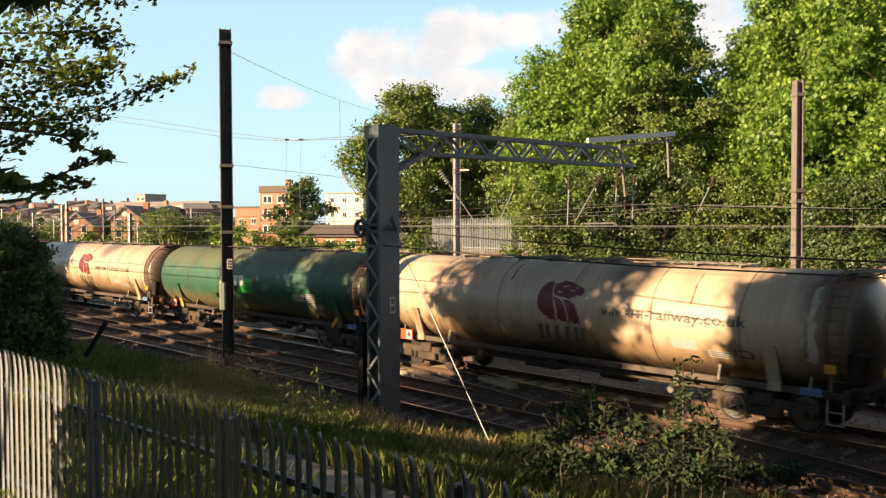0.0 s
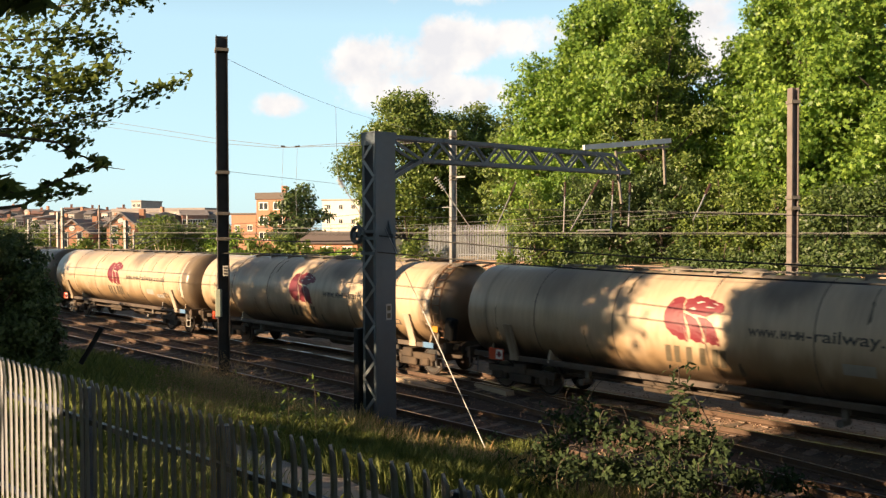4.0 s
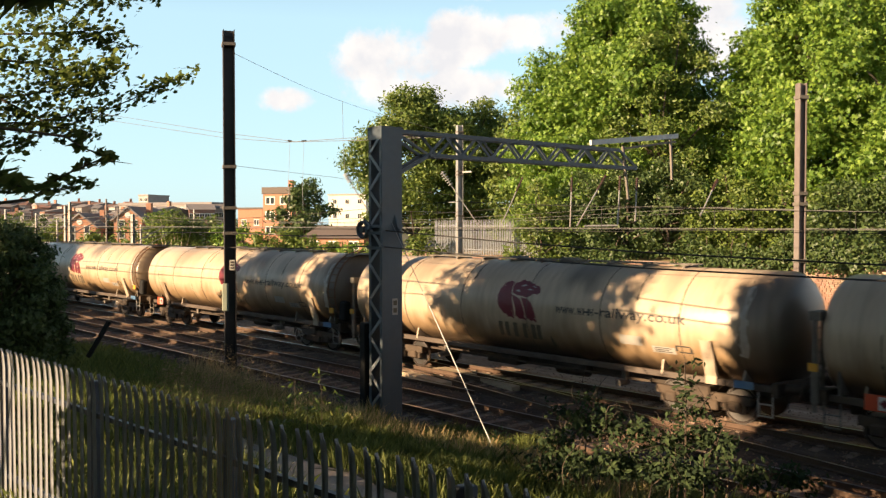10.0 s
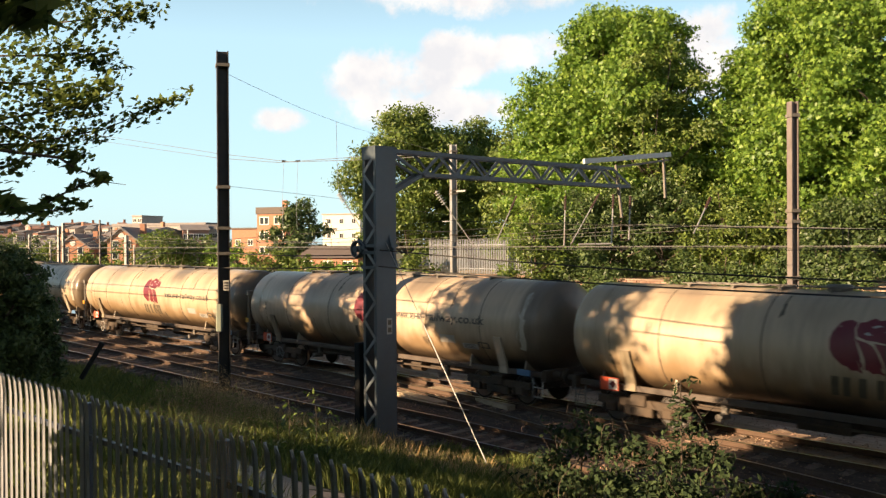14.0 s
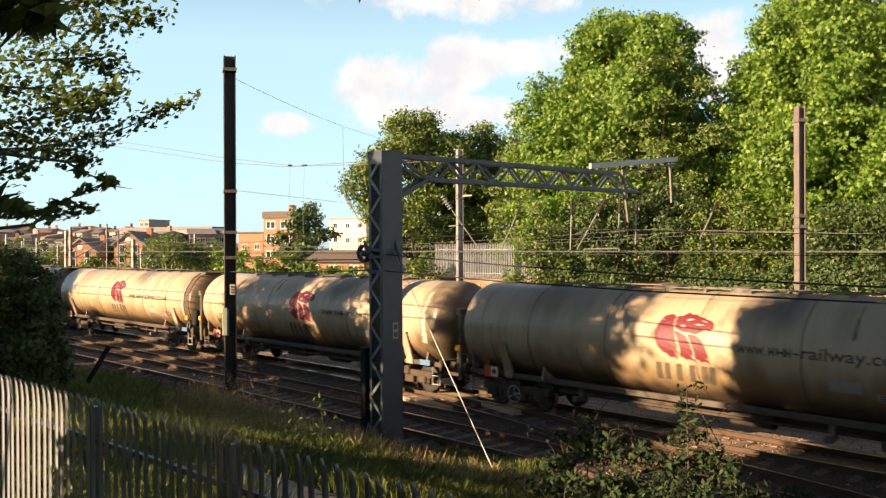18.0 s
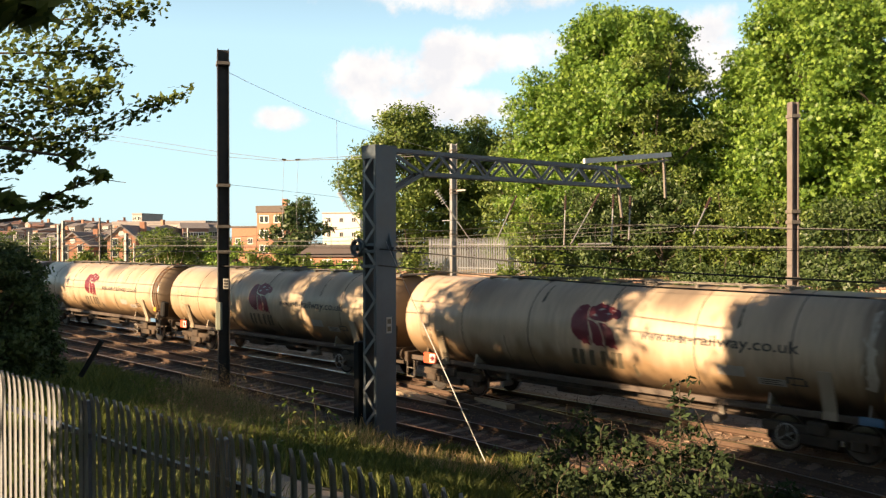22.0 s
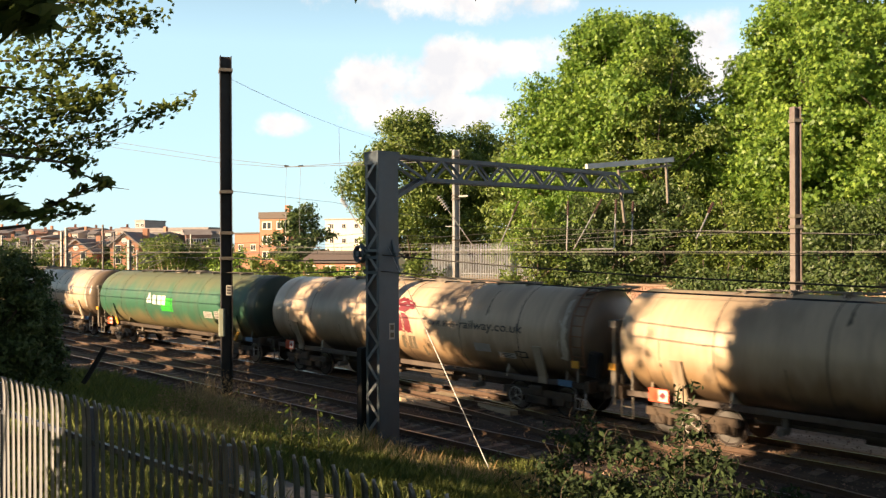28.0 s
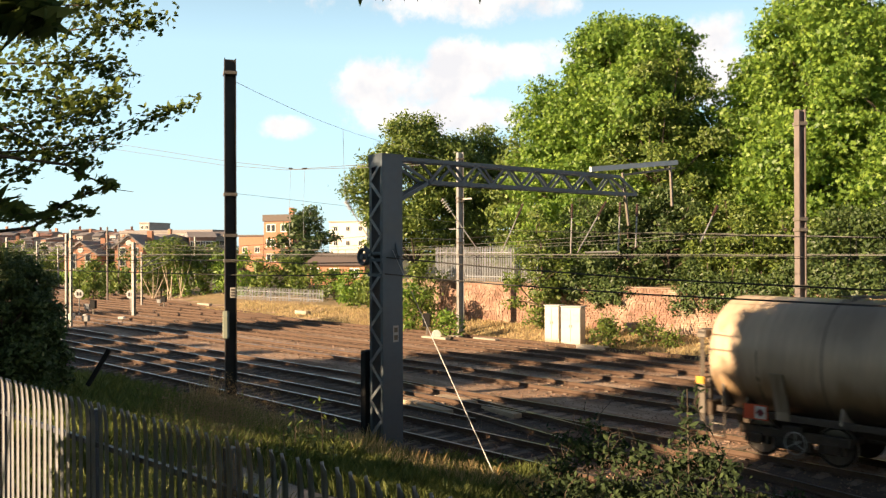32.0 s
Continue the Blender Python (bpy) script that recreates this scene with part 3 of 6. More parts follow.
def ground_z(x, y):
    w = min(1.0, max(0.0, (y - 6.0) / 6.0))
    yy = y + w * bend(x)
    if yy > 37.2:
        yy = max(37.2, yy - 0.22 * max(0.0, -57.0 - x))
    z = float(np.interp(yy, [p[0] for p in PROFILE], [p[1] for p in PROFILE]))
    if y < 3.6:
        f = min(1.0, max(0.0, (-5.0 - x) / 5.0))
        z += (1.55 - z) * f * f * (3 - 2 * f) * min(1.0, (y + 60) / 40 if y > -60 else 0.0)
    if yy > 41.3 and x > -52:
        z = max(z, 2.75 + min(2.5, 0.04 * (yy - 41)))
    if 3 < yy < 12.5:
        z += 0.10 * noise.noise(Vector((x * 0.4, y * 0.4, 3.0))) + 0.05 * noise.noise(Vector((x * 1.3, y * 1.3, 1.0)))
    return z


gx = [-4000, -1500, -700, -400, -260, -200] + [x * 4.0 for x in range(-45, -10)] + [x * 0.8 for x in range(-50, 12)] + [12, 20, 40, 80, 150, 400, 1500, 4000]
gy = [-3000, -600, -100, -60, -40, -30, -20, -12, -6, -3, 0, 0.8] + [1.2 + 0.5 * i for i in range(25)] + [14.5, 16, 18, 20, 22, 24, 26, 28, 30, 32, 34, 36, 37.2, 38, 38.6, 39.6, 40.6, 41.2, 41.4, 42.5, 44, 45.5, 47, 48.5, 50, 52, 54, 57, 60, 66, 80, 120, 200, 400, 900, 1800, 4000]
gb = MB()
nx, ny = len(gx), len(gy)
gv = []
for y in gy:
    for x in gx:
        w = min(1.0, max(0.0, (y - 6.0) / 6.0))
        yy = y - w * bend(x)
        gv.append((x, yy, ground_z(x, yy)))
zones, gf = [], []
for j in range(ny - 1):
    for i in range(nx - 1):
        gf.append((j * nx + i, j * nx + i + 1, (j + 1) * nx + i + 1, (j + 1) * nx + i))
        yc = (gy[j] + gy[j + 1]) / 2
        edge = 37.5 + 0.22 * max(0.0, -57.0 - max(-160.0, (gx[i] + gx[i + 1]) / 2))
        # zone 3 is the near ballast with shade in its colour
        zones.append(3 if 13.4 < yc < 19.5 else 1 if 13.4 < yc < edge else 2 if edge <= yc < edge + 7.5 else 0)
gb.v, gb.f, gb.m = gv, gf, zones
ground = thing("ground", "grassy bank falling to brown stained railway ballast", "ground", gb, [M["soil"], M["ballast"], M["dryground"], M["ballast_shaded"]], kind="structure", smooth=60)

# rails: flat-bottomed section swept along the curve
SECT = [(-0.07, -0.155), (0.07, -0.155), (0.07, -0.14), (0.012, -0.12), (0.012, -0.045), (0.036, -0.035), (0.036, -0.004), (0.028, 0.0), (-0.028, 0.0), (-0.036, -0.004),
        (-0.036, -0.035), (-0.012, -0.045), (-0.012, -0.12), (-0.07, -0.14)]


def rail_mesh(yfun, x0, x1, worn=True):
    xs = [x0 + (x1 - x0) * i / max(2, int((x1 - x0) / 4)) for i in range(int(max(2, int((x1 - x0) / 4))) + 1)]
    mb = MB()
    ns = len(SECT)
    vs = [(x, yfun(x) + a, b) for x in xs for a, b in SECT]
    fs, ms = [], []
    for j in range(len(xs) - 1):
        for i in range(ns):
            k = (i + 1) % ns
            fs.append((j * ns + i, (j + 1) * ns + i, (j + 1) * ns + k, j * ns + k))
            ms.append(1 if worn and i in (6, 7, 8) else 0)
    mb.v, mb.f, mb.m = vs, fs, ms
    return mb


def plain_track(y0, x0, x1, worn=True, sleepers=(-60, 4), skew=0.0, name="track"):
    root = thing(name, "rusty steel railway track on weathered sleepers in brown ballast", "track", kind="structure")
    f = lambda x: ty(x, y0) + skew * (x + 20)
    for s in (-0.7525, 0.7525):
        part("rail", rail_mesh(lambda x: f(x) + s, x0, x1, worn), [M["rail"], M["railtop"] if worn else M["rail"]], root, "steel rail with a polished head" if worn else "rusty rail")
    sl = MB().box(-0.125, 0.125, -1.3, 1.3, -0.30, -0.165, 0.02)
    for s in (-0.7525, 0.7525):
        sl.box(-0.09, 0.09, s - 0.17, s + 0.17, -0.165, -0.13, 0.01)
    me = sl.mesh("sleeper", M["sleeper"])
    n0 = int((sleepers[1] - sleepers[0]) / 0.68)
    far = MB()
    for i in range(n0):
        x = sleepers[0] + 0.68 * i
        ob = part("sleeper", me, None, root, at=pose(x + rng.normal() * 0.02, f(x), -0.010 + rng.normal() * 0.006, 0, 0, math.degrees(-K * x) + rng.normal() * 0.7))
    x = sleepers[0] - 0.68
    while x > max(x0, -150):
        far.box(x - 0.125, x + 0.125, f(x) - 1.3, f(x) + 1.3, -0.30, -0.178)
        x -= 0.68
    if far.f:
        tagged(part("sleeper", far, M["sleeper"], root), kind="stuff")
    return root


plain_track(Y_NEAR, -165, 60, True, (-58, 2))
plain_track(Y_TRAIN, -165, 60, True, (-62, -4))
plain_track(25.0, -165, 60, True, (-62, -14))
plain_track(28.6, -165, 60, False, (-62, -20))
plain_track(32.2, -165, 60, False, (-62, -24))
plain_track(35.4, -165, 60, False, (-62, -28))

# sidings that fan out in the distance
for fan in (0.09, 0.18):
    siding = thing("siding_track", "rusty siding rails fanning out in the distance", "track", kind="structure")
    for s in (-0.7525, 0.7525):
        part("rail", rail_mesh(lambda x: ty(x, 35.4) + fan * (-56.0 - x) + s, -165, -56, False), [M["rail"], M["rail"]], siding)
    ties = MB()
    for i in range(130):
        x = -58 - 0.8 * i
        y = ty(x, 35.4) + fan * (-56.0 - x)
        ties.box(x - 0.125, x + 0.125, y - 1.3, y + 1.3, -0.30, -0.176)
    tagged(part("sleeper", ties, M["sleeper"], siding), kind="stuff")

# crossover from the train's track to the near one, and a spare rail lying between them
cross = thing("crossover_track", "worn crossover rails joining the two near tracks", "track", kind="structure")


def glide(x):
    f = min(1.0, max(0.0, (x + 32.0) / 34.0))
    return (Y_TRAIN - 0.02) + (Y_NEAR + 0.02 - Y_TRAIN) * f * f * (3 - 2 * f)


for s in (-0.7525, 0.7525):
    part("rail", rail_mesh(lambda x: ty(x, glide(x)) + s + 0.11, -31.0, 1.0), [M["rail"], M["railtop"]], cross)
thing("spare_rail", "old rusty rail lying between two tracks", "rail", rail_mesh(lambda x: ty(x, 18.25), -70, -19.5), [M["rail"], M["railtop"]], at=pose(0, 0, -0.06))

# ballast stones where the camera sees them, loose over the beds
def ballast_stones():
    cnt = 42000
    x = -rng.uniform(0, 1, cnt) ** 1.4 * 75 - 3
    y0 = rng.uniform(13.6, 37.0, cnt)
    y = y0 - 0.5 * K * x * x
    z = np.full(cnt, -0.185) + rng.uniform(0, 0.035, cnt)
    s = rng.uniform(0.016, 0.042, cnt)
    base = np.array([(1, 0, 0), (-0.5, 0.85, 0), (-0.5, -0.85, 0), (0, 0, 0.9)])
    a = rng.uniform(0, 6.28, cnt)
    ca, sa = np.cos(a), np.sin(a)
    P = base[None] * s[:, None, None] * rng.uniform(0.7, 1.3, (cnt, 4, 3))
    X = P[..., 0] * ca[:, None] - P[..., 1] * sa[:, None] + x[:, None]
    Y = P[..., 0] * sa[:, None] + P[..., 1] * ca[:, None] + y[:, None]
    Z = P[..., 2] + z[:, None]
    V = np.stack([X, Y, Z], -1)
    tri = V[:, [[0, 1, 3], [1, 2, 3], [2, 0, 3]]].reshape(-1, 3, 3)
    return tagged(quads_object("ballast_stones", tri, 3, M["stone"]), "loose brown and grey ballast stones between the rails", "ballast", kind="stuff")


ballast_stones()

# ---- the tank train ----
R, ZC, HALF, END = 1.42, 2.33, 8.35, 7.95


def skin(x, ang, lift=0.004):
    """A point on the tank's shell: ang in degrees up from the horizontal on the near side."""
    a = radians(ang)
    return (x - 0.2, -(R + lift) * math.cos(a), ZC + (R + lift) * math.sin(a))


def decal(mb, x0, x1, a0, a1, lift=0.004, steps=4, shear=0.0):
    """A patch of the shell between two lengths and two angles."""
    vs = []
    for i in range(steps + 1):
        a = a0 + (a1 - a0) * i / steps
        s = shear * i / steps
        vs += [skin(x0 + s, a, lift), skin(x1 + s, a, lift)]
    return mb.add(vs, [(2 * i, 2 * i + 1, 2 * i + 3, 2 * i + 2) for i in range(steps)])


def decal_poly(mb, pts, lift=0.004):
    """A flat-ended shape on the shell, as triangles round its middle; pts are (x, angle)."""
    cx, ca = sum(p[0] for p in pts) / len(pts), sum(p[1] for p in pts) / len(pts)
    rings = [[(cx + (x - cx) * f, ca + (a - ca) * f) for x, a in pts] for f in (0.34, 0.67, 1.0)]
    n = len(pts)
    vs = [skin(cx, ca, lift)] + [skin(x, a, lift) for ring in rings for x, a in ring]
    fs = [(0, 1 + i, 1 + (i + 1) % n) for i in range(n)]
    for j in range(2):
        for i in range(n):
            k = (i + 1) % n
            fs.append((1 + j * n + i, 1 + (j + 1) * n + i, 1 + (j + 1) * n + k, 1 + j * n + k))
    return mb.add(vs, fs)


def emblem(pts):
    """Emblem drawing units to lengths and angles on the shell."""
    return [(-0.62 + (u - 455) * 0.00886, 39.0 - (v - 190) * 0.315) for u, v in pts]


HEAD = [(520, 205), (536, 202), (545, 194), (556, 188), (566, 196), (580, 193), (590, 202), (606, 204), (614, 211), (630, 213), (641, 224), (642, 240), (632, 248), (616, 245), (604, 254), (588, 262), (566, 257), (545, 256), (521, 246), (516, 225)]
STRIPES = [[(476, 206), (490, 200), (503, 197), (516, 206), (512, 225), (517, 250), (524, 275), (532, 300), (538, 325), (536, 347), (524, 339), (510, 342), (500, 330), (488, 328), (466, 306), (457, 285), (455, 258), (461, 236), (468, 222)],
           [(519, 254), (545, 262), (561, 271), (573, 290), (583, 315), (590, 349), (576, 342), (562, 345), (550, 336), (543, 336), (543, 310), (536, 288), (527, 270)],
           [(563, 263), (590, 266), (611, 280), (623, 300), (632, 325), (637, 353), (624, 345), (612, 349), (602, 340), (592, 342), (588, 318), (580, 295), (571, 278)]]
GAPS = [[(552, 216), (566, 210), (580, 214), (568, 216), (558, 221)], [(582, 230), (594, 227), (612, 231), (596, 233)], [(534, 238), (546, 232), (556, 241), (546, 242)], [(600, 214), (612, 216), (622, 222), (610, 220)]]


def shell_text(body, x0, x1, size):
    """Letters of the built-in font, laid round the shell from x0 to x1."""
    cu = bpy.data.curves.new("letters", "FONT")
    cu.body, cu.resolution_u, cu.offset = body, 3, 0.012
    tmp = bpy.data.objects.new("letters", cu)
    scene.collection.objects.link(tmp)
    bpy.context.view_layer.update()
    me = bpy.data.meshes.new_from_object(tmp.evaluated_get(bpy.context.evaluated_depsgraph_get()))
    bpy.data.objects.remove(tmp)
    bm = bmesh.new()
    bm.from_mesh(me)
    for h in (-0.15, -0.05, 0.05, 0.15, 0.25, 0.35, 0.45, 0.55, 0.65):
        bmesh.ops.bisect_plane(bm, geom=bm.verts[:] + bm.edges[:] + bm.faces[:], plane_co=(0, h, 0), plane_no=(0, 1, 0))
    lo, hi = min(v.co.x for v in bm.verts), max(v.co.x for v in bm.verts)
    for v in bm.verts:
        v.co = Vector(skin(x0 + (v.co.x - lo) / (hi - lo) * (x1 - x0), 2.0 + math.degrees(v.co.y * size / R), 0.004))
    bm.to_mesh(me)
    bm.free()
    me.materials.append(M["dark_decal"])
    return me


WEB_PREFIX, WEB_SUFFIX = shell_text("www.", 1.72, 2.46, 0.38), shell_text("-railway.co.uk", 3.12, 5.98, 0.38)


def bogie_meshes():
    frame_mb = MB()
    for s in (-1, 1):
        y0 = s * 1.02
        frame_mb.box(-1.35, 1.35, y0 - 0.07, y0 + 0.07, 0.52, 0.74, 0.02)
        frame_mb.box(-0.45, 0.45, y0 - 0.10, y0 + 0.10, 0.30, 0.56, 0.03)
        for x in (-0.9, 0.9):
            frame_mb.box(x - 0.17, x + 0.17, y0 - 0.12, y0 + 0.14, 0.33, 0.60, 0.04)
            for dx in (-0.26, 0.26):
                frame_mb.tube((x + dx, y0, 0.34), (x + dx, y0, 0.56), 0.075, seg=8)
    frame_mb.box(-0.25, 0.25, -1.15, 1.15, 0.55, 0.86, 0.04)
    for x in (-1.25, 1.25):
        frame_mb.box(x - 0.06, x + 0.06, -1.0, 1.0, 0.55, 0.68, 0.02)
    ax = MB().tube((0, -1.1, 0), (0, 1.1, 0), 0.075, seg=10)
    made = []
    for s in (-1, 1):
        y = s * 0.74
        prof = [(y - 0.065 * s, 0.10), (y - 0.065 * s, 0.44), (y - 0.06 * s, 0.462), (y + 0.05 * s, 0.458), (y + 0.065 * s, 0.40), (y + 0.02 * s, 0.37), (y + 0.02 * s, 0.14), (y + 0.10 * s, 0.12)]
        wh = MB().lathe(prof, 24, "y")
        tm = MB().lathe([(y - 0.052, 0.4635), (y + 0.052, 0.4605)], 24, "y")
        made += [(wh.mesh("wheel", M["wheel"], 40), tm.mesh("tyre", M["tyre"], 40))]
    return frame_mb.mesh("bogie_frame", M["underframe"]), ax.mesh("wheelset", M["wheel"], 40), made


BOGIE, AXLE, WHEELS = bogie_meshes()
BOGIE_X = 6.05


def ring(mb, c, r, tube_r, axis="y", seg=20):
    pts = [(c[0] + r * math.cos(2 * math.pi * i / seg), c[1], c[2] + r * math.sin(2 * math.pi * i / seg)) for i in range(seg + 1)]
    return mb.line(pts, tube_r, 6)


def tank_wagon(green=False, ladder_right=True):
    col = M["green"] if green else M["cream"]
    label = "dark green bogie tank wagon with white lettering, moving on the rails" if green else "dirty cream bogie tank wagon with red emblem, moving on the rails"
    root = thing("tank_wagon", label, "wagon", group="wagons of the tank train")
    dish = [(0.0, 0.02), (0.03, 0.30), (0.08, 0.62), (0.17, 0.92), (0.29, 1.16), (0.42, 1.32), (0.55, 1.40), (0.68, R)]
    prof = [(-END - 0.42 + a * 0.75, b) for a, b in dish] + [(x, R) for x in (-5, -2.5, 0, 2.5, 5)] + [(END + 0.45 - a * 0.85, b) for a, b in dish[::-1]]
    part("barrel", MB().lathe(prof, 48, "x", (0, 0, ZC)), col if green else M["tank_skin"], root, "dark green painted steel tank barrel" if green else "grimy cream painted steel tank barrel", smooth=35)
    for x in (-7.22, -5.2, -2.4, 0.4, 3.1, 5.6, 7.22):
        wide = 0.045 if abs(x) > 7 else 0.012
        part("weld_band", MB().lathe([(x - wide, R + 0.001), (x - wide, R + 0.008), (x + wide, R + 0.008), (x + wide, R + 0.001)], 40, "x", (0, 0, ZC)), col if green else M["solebar"] if abs(x) < 7 else M["tank_skin"], root, smooth=30)
    # walkway and hatches on top
    wk = MB().box(-5.2, 5.2, -0.30, -0.26, ZC + R + 0.05, ZC + R + 0.08).box(-5.2, 5.2, 0.26, 0.30, ZC + R + 0.05, ZC + R + 0.08)
    for i in range(27):
        wk.box(-5.2 + i * 0.4 - 0.06, -5.2 + i * 0.4 + 0.06, -0.30, 0.30, ZC + R + 0.052, ZC + R + 0.07)
    part("walkway", wk, M["grime_steel"], root, "narrow steel walkway grating")
    br = MB().box(-0.03, 0.03, -0.34, 0.34, ZC + R - 0.06, ZC + R + 0.05).mesh("walkway_bracket", M["grime_steel"])
    for i in range(9):
        part("walkway_bracket", br, None, root, at=pose(-5.0 + i * 1.25, 0, 0))
    for x in (-1.2, 0.9):
        part("hatch", MB().lathe([(ZC + R - 0.05, 0.30), (ZC + R + 0.10, 0.30), (ZC + R + 0.13, 0.26)], 16, "z", (x, 0.0, 0)), M["grime_steel"], root, smooth=40)
    # underframe
    for s in (-1, 1):
        part("solebar", MB().box(-8.0, 8.0, s * 1.08 - 0.05, s * 1.08 + 0.05, 0.94, 1.10, 0.015), M["underframe"] if green else M["solebar"], root, smooth=30)
        part("headstock", MB().box(s * 8.08 - 0.08, s * 8.08 + 0.08, -1.3, 1.3, 0.86, 1.20, 0.02), M["underframe"], root)
        for dx in (-1.15, 1.15):
            cradle = MB()
            x = s * BOGIE_X + dx
            pts = [(-1.15, 1.02), (-1.04, 1.46), (1.04, 1.46), (1.15, 1.02)]
            cradle.add([(x - 0.025, a, b) for a, b in pts] + [(x + 0.025, a, b) for a, b in pts], [(0, 1, 2, 3), (7, 6, 5, 4), (0, 4, 5, 1), (1, 5, 6, 2), (2, 6, 7, 3), (3, 7, 4, 0)])
            part("cradle", cradle, col, root)
        for yb in (-0.875, 0.875):
            bf = MB().lathe([(0, 0.12), (0.30, 0.12), (0.30, 0.08), (0.46, 0.08), (0.46, 0.22), (0.49, 0.22)], 14, "x")
            m = pose(s * 8.14, yb, 1.04, 0, 0, 0 if s > 0 else 180)
            part("buffer", bf, M["underframe"], root, smooth=40, at=m)
        part("drawhook", MB().box(s * 8.16, s * 8.16 + s * 0.45, -0.06, 0.06, 0.93, 1.05) if s > 0 else MB().box(-8.61, -8.16, -0.06, 0.06, 0.93, 1.05), M["underframe"], root)
        step = MB()
        xs = s * 7.85
        step.bar((xs - 0.18, -1.28, 0.95), (xs - 0.18, -1.28, 0.38), 0.035, 0.035).bar((xs + 0.18, -1.28, 0.95), (xs + 0.18, -1.28, 0.38), 0.035, 0.035)
        step.bar((xs - 0.18, -1.28, 0.40), (xs + 0.18, -1.28, 0.40), 0.06, 0.03).bar((xs - 0.18, -1.28, 0.68), (xs + 0.18, -1.28, 0.68), 0.04, 0.03)
        part("footstep", step, M["offwhite"] if s > 0 else M["grime_steel"], root, "pale-edged hanging footstep" if s > 0 else "")
        # bogie with its wheelsets
        bog = part("bogie", BOGIE, None, root, "grimy two-axle bogie frame", at=pose(s * BOGIE_X, 0, 0))
        for dx in (-0.9, 0.9):
            wst = part("wheelset", AXLE, None, root, at=pose(s * BOGIE_X + dx, 0, 0.4625))
            for wheel_me, tyre_me in WHEELS:
                part("wheel", wheel_me, None, wst)
                part("tyre", tyre_me, None, wst, "worn shiny tyre")
    under = MB().box(-1.9, -0.6, -0.75, 0.75, 0.55, 0.86, 0.03).tube((0.9, -0.5, 0.68), (2.0, -0.5, 0.68), 0.19, seg=12).bar((-4.4, -0.9, 0.74), (4.4, -0.9, 0.74), 0.06, 0.06)
    # centre sill, made deep and wide to stop light passing underneath
    under.bar((-7.9, 0.0, 0.74), (7.9, 0.0, 0.74), 0.62, 0.34)
    part("brake_gear", under, M["underframe"], root)
    for x in (-3.6, 3.6):
        part("outlet_valve", MB().tube((x, -0.85, 0.62), (x, -1.25, 0.62), 0.09, seg=10).box(x - 0.08, x + 0.08, -1.0, -0.84, 0.6, 1.0, 0.02), M["grime_steel"], root)
    # handwheel on the near side
    hx = 5.45 if ladder_right else -5.85
    hw = ring(MB(), (hx, -1.34, 0.52), 0.25, 0.016)
    for a in (90, 210, 330):
        hw.bar((hx, -1.34, 0.52), (hx + 0.25 * math.cos(radians(a)), -1.34, 0.52 + 0.25 * math.sin(radians(a))), 0.018, 0.018, (0, 1, 0))
    hw.tube((hx, -1.34, 0.52), (hx, -1.0, 0.52), 0.03, seg=8)
    part("handwheel", hw, M["offwhite"], root, "white three-spoked brake handwheel")
    # support plates standing on the solebar beside the shell
    for x, c in ((-6.25, col), (6.35, col)):
        sp = MB()
        pts = [(-1.17, 0.95), (-1.17, 1.15), (-1.47, 2.05), (-1.43, 2.05), (-1.10, 1.15), (-1.10, 0.95)]
        sp.add([(x - 0.16, a, b) for a, b in pts] + [(x + 0.16, a, b) for a, b in pts], [tuple(range(6)), tuple(range(11, 5, -1))] + [(i, i + 6, (i + 1) % 6 + 6, (i + 1) % 6) for i in range(6)])
        part("saddle_plate", sp, c, root)
    for k in (-1, 1) if green else ():
        pts = [(k * x, z) for x, z in ((6.42, 1.30), (6.05, 0.90), (5.93, 0.98), (6.02, 1.12), (6.25, 1.34))]
        part("yellow_bracket", MB().add([(x, y, z) for y in (-1.24, -1.20) for x, z in pts], [(0, 1, 2, 3, 4), (9, 8, 7, 6, 5), (0, 5, 6, 1), (1, 6, 7, 2), (2, 7, 8, 3), (3, 8, 9, 4), (4, 9, 5, 0)]), M["yellow"], root, "small yellow bracket")
    # plates and lettering
    part("hazard_plate", MB().box(-7.15, -6.55, -1.30, -1.28, 0.92, 1.27), M["orange"], root, "orange hazard plate with a white diamond panel")
    pl = MB().box(-6.86, -6.58, -1.308, -1.302, 0.95, 1.24)
    part("hazard_panel", pl, M["white"], root)
    part("hazard_diamond", MB().add([(-6.72, -1.312, 1.20), (-6.61, -1.312, 1.095), (-6.72, -1.312, 0.99), (-6.83, -1.312, 1.095)], [(0, 1, 2, 3)]), M["red"], root)
    part("end_plate", MB().box(7.05, 7.55, -1.30, -1.28, 0.98, 1.16), M["blue"], root, "small pale blue plate")
    part("data_panel", decal(MB(), 4.9, 5.6, -32, -24), M["offwhite"], root, "pale data panel")
    bars = MB()
    for i in range(3):
        decal(bars, 4.98, 5.5 - 0.1 * (i % 2), -30.5 + i * 2.2, -29.6 + i * 2.2, 0.007, 1)
    part("data_writing", bars, M["dark_decal"], root)
    if green:
        emb = MB()
        for i in range(3):
            a0 = 90 + 120 * i
            c = (-1.72 + 0.16 * math.cos(radians(a0)), 5 + 6.5 * math.sin(radians(a0)))
            decal_poly(emb, [(c[0] - 0.10, c[1] - 5), (c[0] + 0.10, c[1] - 5), (c[0] + 0.12, c[1]), (c[0], c[1] + 7), (c[0] - 0.12, c[1])])
        part("emblem", emb, M["white"], root, "white three-leaf emblem")
        let = MB()
        for x0, sh in ((-1.35, 0.0), (-0.82, 0.0), (-0.36, 0.0)):
            decal(let, x0, x0 + 0.38, -5, 13)
